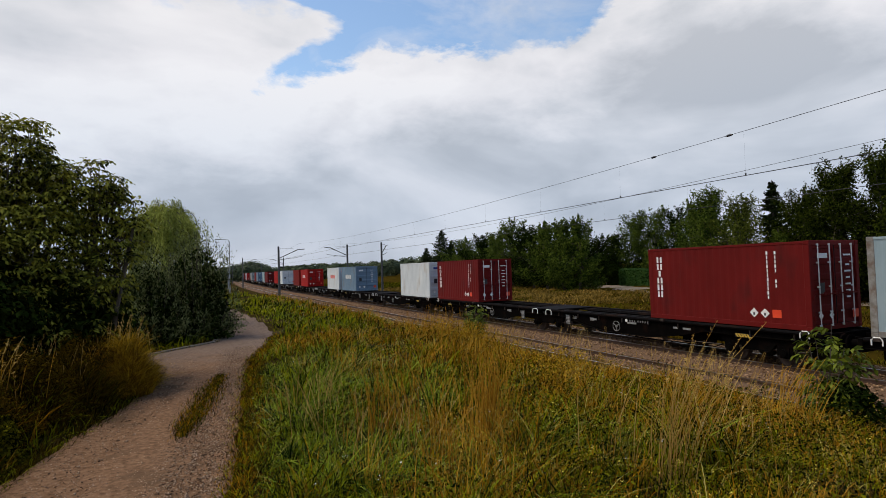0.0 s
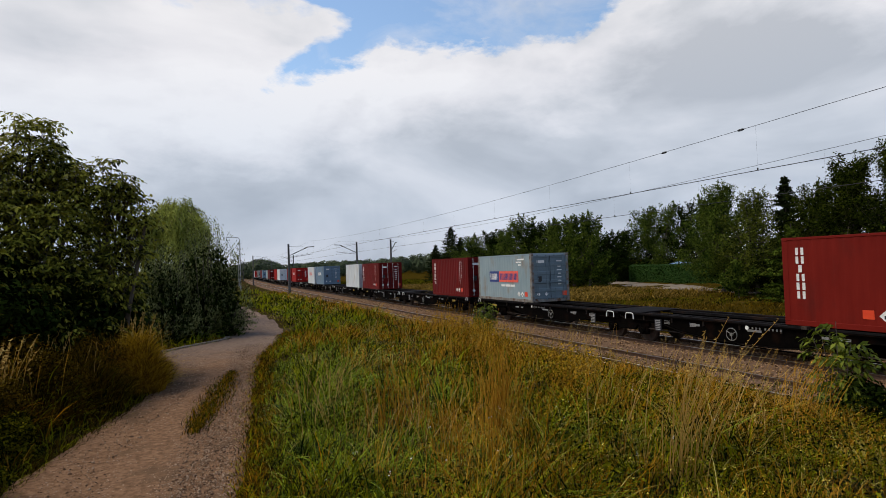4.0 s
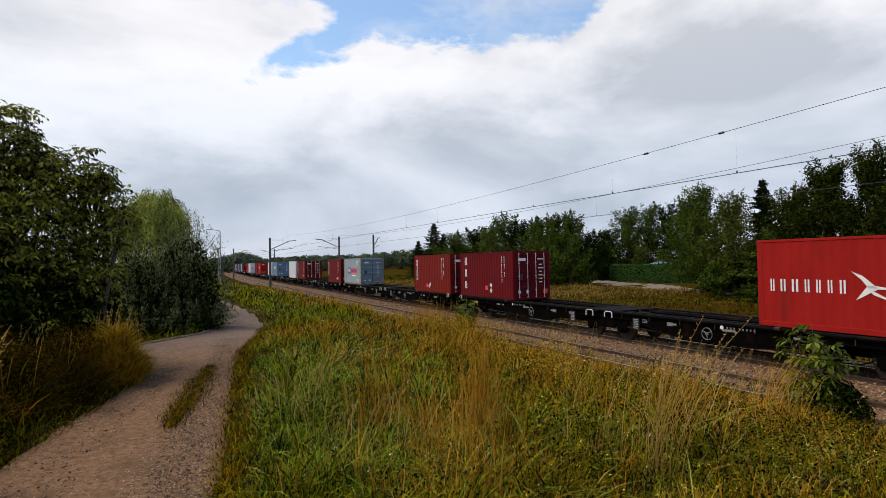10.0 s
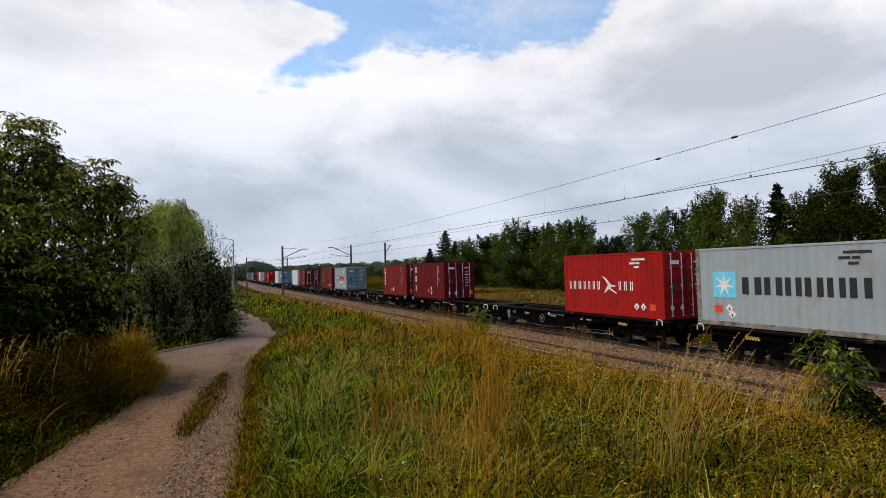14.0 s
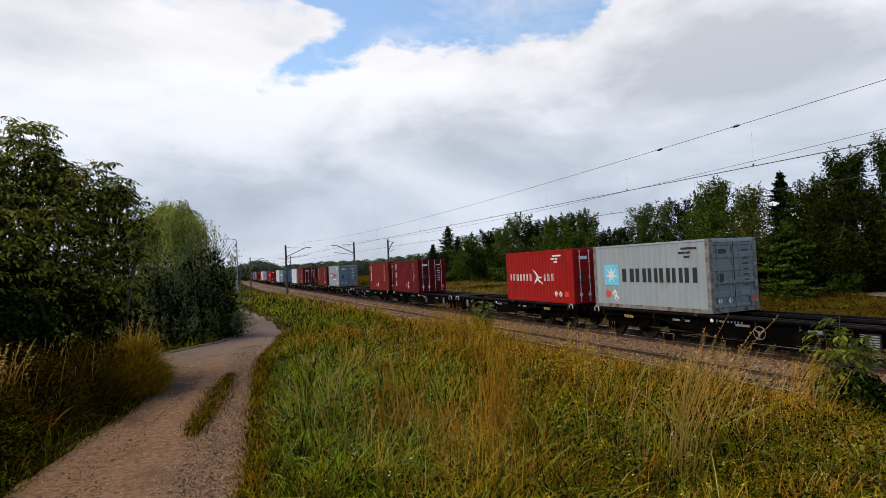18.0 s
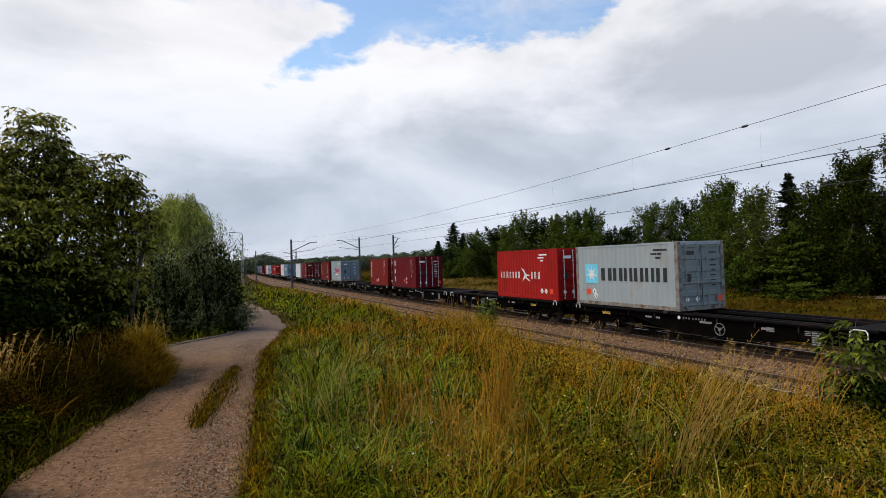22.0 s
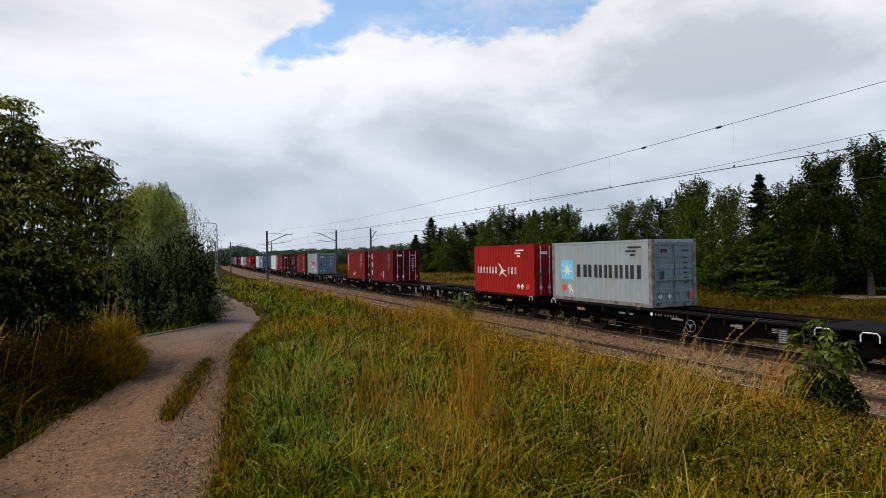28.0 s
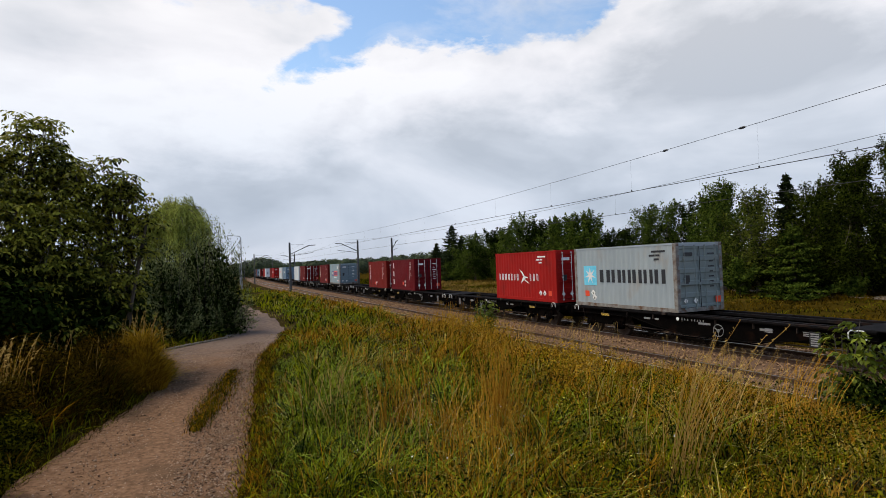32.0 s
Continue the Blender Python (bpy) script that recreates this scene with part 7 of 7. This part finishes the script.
def sandy_lane():
    ys = np.linspace(8, 110, 80)
    mid = np.interp(ys, [8, 26, 40, 58, 80, 110], [43, 46.5, 49.5, 56, 62, 70])
    half = np.interp(ys, [8, 40, 52, 62, 80, 110], [1.4, 1.6, 3.2, 3.2, 1.6, 1.4])
    f = np.linspace(-1, 1, 7)
    x = mid[:, None] + half[:, None] * f
    y = np.repeat(ys[:, None], 7, 1)
    tagged(sheet("dirt_lane", np.stack([x, y, ground_z(x, y) + 0.03 + 0.05 * (1 - f ** 2)], -1).reshape(-1, 3), grid_faces(7, 80), M_SAND, True), "pale sandy lane along the meadow edge", "dirt road", kind="structure")


sandy_lane()


def weeds():
    rng = np.random.default_rng(14)
    x, y = verge_places(42000, rng, far=26.0)
    keep = (off_road(x, y) > 0.3) & (patchy(x, y, 1.4, 8) > rng.normal(0.0, 0.35, len(x)))
    x, y = x[keep], y[keep]
    z = ground_z(x, y) + rng.uniform(0.10, 0.62, len(x)) * np.clip(off_road(x, y), 0.2, 1) * hollow(x, y)
    nn = rng.normal(0, 0.6, (len(x), 3)) + np.array((0, 0, 0.8))
    nn /= np.linalg.norm(nn, axis=1, keepdims=True)
    v, f = leaf_cards(np.stack([x, y, z], -1), nn, 0.045, rng, 0.42)
    tagged(sheet("weed_leaves", v, f, M_WEED), "broad green weed leaves low in the grass", "weeds", kind="stuff")


weeds()


def herbs():
    """Patches of low dark broad-leaved herbs that fill the gaps of the grass."""
    rng = np.random.default_rng(15)
    x, y = verge_places(90000, rng, far=20.0)
    right = np.clip((x - 2.5) / 4, 0, 1)
    keep = (off_road(x, y) > 0.3) & (patchy(x, y, 1.2, 21) + 0.22 * right + 0.5 * np.exp(-((x - 5.0) / 0.8) ** 2 - ((y - 6.2) / 0.9) ** 2) > rng.normal(0.20, 0.14, len(x)))
    x, y = x[keep], y[keep]
    z = ground_z(x, y) + rng.uniform(0.05, 0.55, len(x)) * np.clip(off_road(x, y), 0.2, 1) * hollow(x, y)
    nn = rng.normal(0, 0.6, (len(x), 3)) + np.array((0, 0, 0.8))
    nn /= np.linalg.norm(nn, axis=1, keepdims=True)
    v, f = leaf_cards(np.stack([x, y, z], -1), nn, 0.042, rng, 0.5)
    tagged(sheet("herb_leaves", v, f, M_HERB), "dark broad herb leaves among the grass", "weeds", kind="stuff")


herbs()


STALKS, SINGLE_STALKS = {}, []


def stalk_tuft(x, y, n, h, spread, kind, seed, lean=(0.2, 0.0)):
    """A tuft of tall bare stalks with loose seed heads, gathered by kind."""
    rng = np.random.default_rng(seed)
    g = float(ground_z(x, y))
    bm, heads = STALKS.setdefault(kind, (bmesh.new(), []))
    for _ in range(n):
        bx, by = rng.normal(0, spread, 2)
        hh = h * rng.uniform(0.65, 1.1)
        ex, ey = lean[0] * hh * rng.uniform(0.4, 1.6) + rng.normal(0, 0.12), lean[1] * hh * rng.uniform(0.4, 1.6) + rng.normal(0, 0.12)
        ts = np.array((0, 0.35, 0.7, 1.0))
        pts = [Vector((x + bx + ex * t ** 1.7, y + by + ey * t ** 1.7, g + hh * (t - 0.05 * t * t))) for t in ts]
        if kind == "windblown":
            bm = bmesh.new()
            SINGLE_STALKS.append(bm)
        slim = 0.75 if kind == "windblown" else 1.0
        tube(bm, pts, [0.0046 * slim, 0.0042 * slim, 0.0034 * slim, 0.0020], 4, False)
        t = rng.uniform(0.82, 1.0, 7)
        heads.append(np.stack([x + bx + ex * t ** 1.7, y + by + ey * t ** 1.7, g + hh * (t - 0.05 * t * t)], -1) + rng.normal(0, 0.007, (7, 3)))


def flowers():
    rng = np.random.default_rng(18)
    for name, label, m, n, size, lo in (("yellow_flowers", "small yellow meadow flowers", M_FLOWER, 420, 0.013, 5.0), ("white_flowers", "small white meadow flowers", M_PETAL, 60, 0.013, 0.9)):
        x, y = verge_places(n * 3, rng, near=3.5, far=22)
        keep = x > lo * (1 if lo < 2 else 0.45)
        x, y = x[keep], y[keep]
        z = ground_z(x, y) + rng.uniform(0.35, 0.8, len(x)) * np.clip(off_road(x, y), 0.2, 1)
        c = np.repeat(np.stack([x, y, z], -1), 3, 0) + rng.normal(0, 0.012, (len(x) * 3, 3))
        nn = rng.normal(0, 0.4, c.shape) + np.array((0, 0, 1.0))
        nn /= np.linalg.norm(nn, axis=1, keepdims=True)
        v, f = leaf_cards(c, nn, size, rng, 0.8)
        tagged(sheet(name, v, f, m), label, "flowers", kind="stuff")


flowers()


def plumes():
    """Drooping tan seed plumes of dead weeds along the ballast edge, and a golden-yellow weed patch."""
    rng = np.random.default_rng(44)
    bm, cs = bmesh.new(), []
    for i in range(70):
        y = 6 + 30 * rng.uniform(0, 1) ** 1.3
        x = rng.uniform(10.3, 11.6) + KAPPA * y * y / 2
        g, h = float(ground_z(x, y)), rng.uniform(0.45, 0.95)
        bend = Vector((rng.normal(0.12, 0.12), rng.normal(-0.05, 0.12), 0))
        pts = [Vector((x, y, g)) + bend * t ** 2 * 1.6 + Vector((0, 0, h * (t - 0.22 * t ** 3))) for t in (0, 0.4, 0.75, 1.0)]
        tube(bm, pts, [0.006, 0.005, 0.004, 0.002], 4, False)
        t = rng.uniform(0.6, 1.0, 40)
        c = np.array(pts[2])[None] * (1 - (t[:, None] - 0.6) / 0.4) + np.array(pts[3])[None] * ((t[:, None] - 0.6) / 0.4)
        cs.append(c + rng.normal(0, 0.030, (40, 3)))
    tagged(part("plume_stems", bm, M_STALK), "thin stems of dead weeds at the ballast edge", "tall grass", kind="stuff")
    c = np.concatenate(cs)
    nn = rng.normal(0, 1, c.shape)
    v, f = leaf_cards(c, nn / np.linalg.norm(nn, axis=1, keepdims=True), 0.05, rng, 0.35)
    tagged(sheet("seed_plumes", v, f, M_STALK), "tan drooping seed plumes at the ballast edge", "seed heads", kind="stuff")
    x, y = np.r_[rng.normal(7.9, 0.55, 2600), rng.normal(6.5, 0.35, 1500)], np.r_[rng.normal(15.2, 1.3, 2600), rng.normal(8.7, 0.5, 1500)]
    c = np.stack([x, y, ground_z(x, y) + rng.uniform(0.30, 0.80, len(x))], -1)
    nn = rng.normal(0, 0.6, c.shape) + np.array((0, 0, 0.7))
    v, f = leaf_cards(c, nn / np.linalg.norm(nn, axis=1, keepdims=True), 0.05, rng, 0.6)
    tagged(sheet("golden_weeds", v, f, M_GOLD), "golden-yellow flowering weeds on the verge", "weeds", kind="stuff")


plumes()


for x, y, n, h, sp, kind, lean in (
        (3.25, 5.85, 100, 1.20, 0.10, "dry", (0.03, 0.0)), (2.55, 6.9, 70, 0.95, 0.25, "dry", (-0.1, 0.0)), (2.7, 5.2, 60, 0.75, 0.3, "dry", (0.0, 0.0)), (3.6, 6.6, 50, 0.9, 0.35, "dry", (0.1, 0.0)),
        (4.18, 3.98, 18, 1.38, 0.09, "windblown", (0.34, 0.0)), (4.25, 4.0, 14, 1.46, 0.10, "windblown", (0.52, -0.04)), (4.05, 3.98, 7, 1.15, 0.20, "windblown", (0.25, 0.0)), (4.05, 4.5, 7, 1.05, 0.2, "straw", (0.1, 0.0)), (5.2, 4.3, 7, 1.0, 0.2, "straw", (0.75, 0.1)),
        (7.9, 5.3, 46, 1.0, 0.16, "dry", (0.35, -0.1)), (4.9, 3.75, 3, 0.9, 0.15, "oat", (0.1, 0.0)), (6.9, 5.2, 8, 1.15, 0.25, "straw", (0.35, 0.0)), (5.5, 3.9, 6, 1.0, 0.25, "straw", (0.1, 0.0)), (6.3, 6.4, 8, 1.0, 0.4, "straw", (0.2, 0.0)),
        (8.8, 11.5, 40, 1.05, 0.5, "straw", (0.2, 0.0)), (8.9, 15.0, 40, 1.0, 0.6, "straw", (0.15, 0.0)), (9.4, 8.3, 30, 1.0, 0.4, "straw", (0.2, 0.0)),
        (1.75, 7.6, 26, 0.8, 0.25, "straw", (-0.2, 0.0)), (1.9, 9.0, 20, 0.8, 0.3, "straw", (0.2, 0.0)), (2.2, 6.2, 20, 0.75, 0.3, "straw", (0.3, 0.0)),
        (8.3, 18.2, 60, 1.1, 0.6, "dry", (0.05, 0.0)), (7.2, 16.5, 50, 0.95, 0.8, "dry", (0.05, 0.0)), (6.2, 12.0, 40, 0.9, 0.7, "dry", (0.1, 0.0)),
        (-1.32, 13.4, 90, 1.2, 0.22, "dry", (0.2, -0.1)), (-2.95, 9.4, 26, 1.55, 0.30, "oat", (0.12, -0.05)), (-2.6, 9.6, 18, 1.4, 0.25, "oat", (0.15, -0.05)), (-3.3, 9.2, 18, 1.5, 0.3, "oat", (0.1, -0.05)), (-1.1, 12.5, 30, 1.5, 0.22, "oat", (0.1, -0.05)), (-2.2, 11.2, 30, 1.3, 0.35, "straw", (0.1, -0.1)), (-3.1, 9.6, 40, 1.4, 0.4, "straw", (0.1, -0.1)), (-2.6, 10.0, 30, 1.2, 0.3, "dry", (0.1, -0.1))):
    stalk_tuft(x, y, n, h, sp, kind, int(x * 100 + y * 7) % 9973, lean)
TUFT_AT = Vector((4.18, 3.98, float(ground_z(4.18, 3.98))))
straw_tuft = tagged(empty("straw_tuft", Matrix.Translation(TUFT_AT)), "tall tuft of pale straw stalks bent by the wind", "tall grass")
for kind, m, label in (("dry", M_DRY, "upright orange-brown dry grass stalks"), ("straw", M_STALK, "tall pale straw stalks with loose seed heads"), ("oat", M_STRAW, "thin oat stalks with pale drooping heads on the bank"), ("windblown", M_STRAW, "")):
    bm, heads = STALKS[kind]
    c = np.concatenate(heads)
    rng = np.random.default_rng(91)
    nn = rng.normal(0, 1, c.shape)
    nn /= np.linalg.norm(nn, axis=1, keepdims=True)
    if label:
        tagged(part("tall_" + kind + "_grass", bm, m), label, "tall grass", kind="stuff")
        v, f = leaf_cards(c, nn, 0.060 if kind == "oat" else 0.026, rng, 0.35)
        tagged(sheet(kind + "_seed_heads", v, f, m), "loose seed heads on tall grass", "seed heads", kind="stuff")
    else:
        bm.free()
        for one in SINGLE_STALKS:
            bmesh.ops.translate(one, verts=one.verts, vec=-TUFT_AT)
            part("stalk", one, m, straw_tuft)
        v, f = leaf_cards(c - np.array(TUFT_AT), nn, 0.038, rng, 0.30)
        tagged(sheet("seed_heads", v, f, m), kind="stuff").parent = straw_tuft


# ---- the train's run ----
RUN = [(0.0,-52.45), (0.5,-49.35), (1.0,-46.26), (1.5,-43.26), (2.0,-40.36), (2.5,-37.67), (3.0,-35.07), (3.5,-32.47), (4.5,-27.28), (5.5,-21.88), (6.0,-19.29),
       (6.5,-16.69), (7.0,-14.09), (7.5,-12.0), (8.0,-9.9), (8.5,-7.83), (9.0,-5.75), (9.5,-3.98), (10.0,-2.4), (10.5,-0.99), (11.0,0.51), (11.5,2.02), (12.0,3.42), (12.5,4.68),
       (13.0,5.83), (13.5,6.94), (14.0,7.99), (14.5,9.0), (15.5,10.72), (16.5,12.15), (17.0,12.65), (17.5,13.21), (18.0,13.66), (18.5,14.04), (19.0,14.35), (19.5,14.62),
       (20.0,14.85), (20.5,15.05), (21.0,15.2), (21.5,15.27), (22.0,15.3), (27.0,15.3), (32.0,15.3)]


# how far the wind bends them towards the track, in degrees
TUFT_LEAN = [(0.0, 0), (6.0, 0), (11.0, -2), (13.0, -4), (17.0, 0), (18.5, 3), (20.0, 12), (22.0, 11), (24.0, 10), (27.0, 2), (30.0, 6), (32.0, 4)]
SEEDLING_LEAN = [(0.0, 5), (1.5, 1), (3.0, 0), (6.0, 0), (8.0, 4), (9.5, 3), (11.0, 0), (12.5, 2), (14.0, 1), (17.0, 0), (18.5, 7), (20.0, 13), (22.0, 9), (24.0, 8), (27.0, 12), (30.0, 14), (32.0, 12)]


def motions():
    """The train slows and stops: every wagon and every box runs along the curved track; the wind bends a tuft and a seedling."""
    for ob, leans in ((straw_tuft, TUFT_LEAN), (young_walnut, SEEDLING_LEAN)):
        x, y, z = ob.matrix_basis.translation
        walk(ob, [(t, pose(x, y, z, 0.41 * a, 0.91 * a, 0)) for t, a in leans])
    for things, z in ((WAGONS, 0.0), (BOXES, DECK)):
        for ob, off in things:
            rows = []
            for t, s in RUN:
                x, y, rz = along(s + off, FAR_TRACK)
                rows.append((t, pose(x, y, z, 0, 0, rz)))
            walk(ob, rows)
    # the wheels of the nearest wagons roll
    ts, ss = np.array([r[0] for r in RUN]), np.array([r[1] for r in RUN])
    stops = np.interp(np.r_[np.arange(ss[0], ss[-1], 0.55), ss[-1]], ss[:-2], ts[:-2])
    for ob, off in WAGONS[:3]:
        for w in ob.children_recursive:
            if w.name.startswith("wheelset"):
                place = w.matrix_basis.translation.copy()
                rows = [(float(t), pose(*place, math.degrees(-float(np.interp(t, ts, ss)) / 0.46), 0, 0)) for t in stops]
                walk(w, rows + [(32.0, rows[-1][1])])


motions()
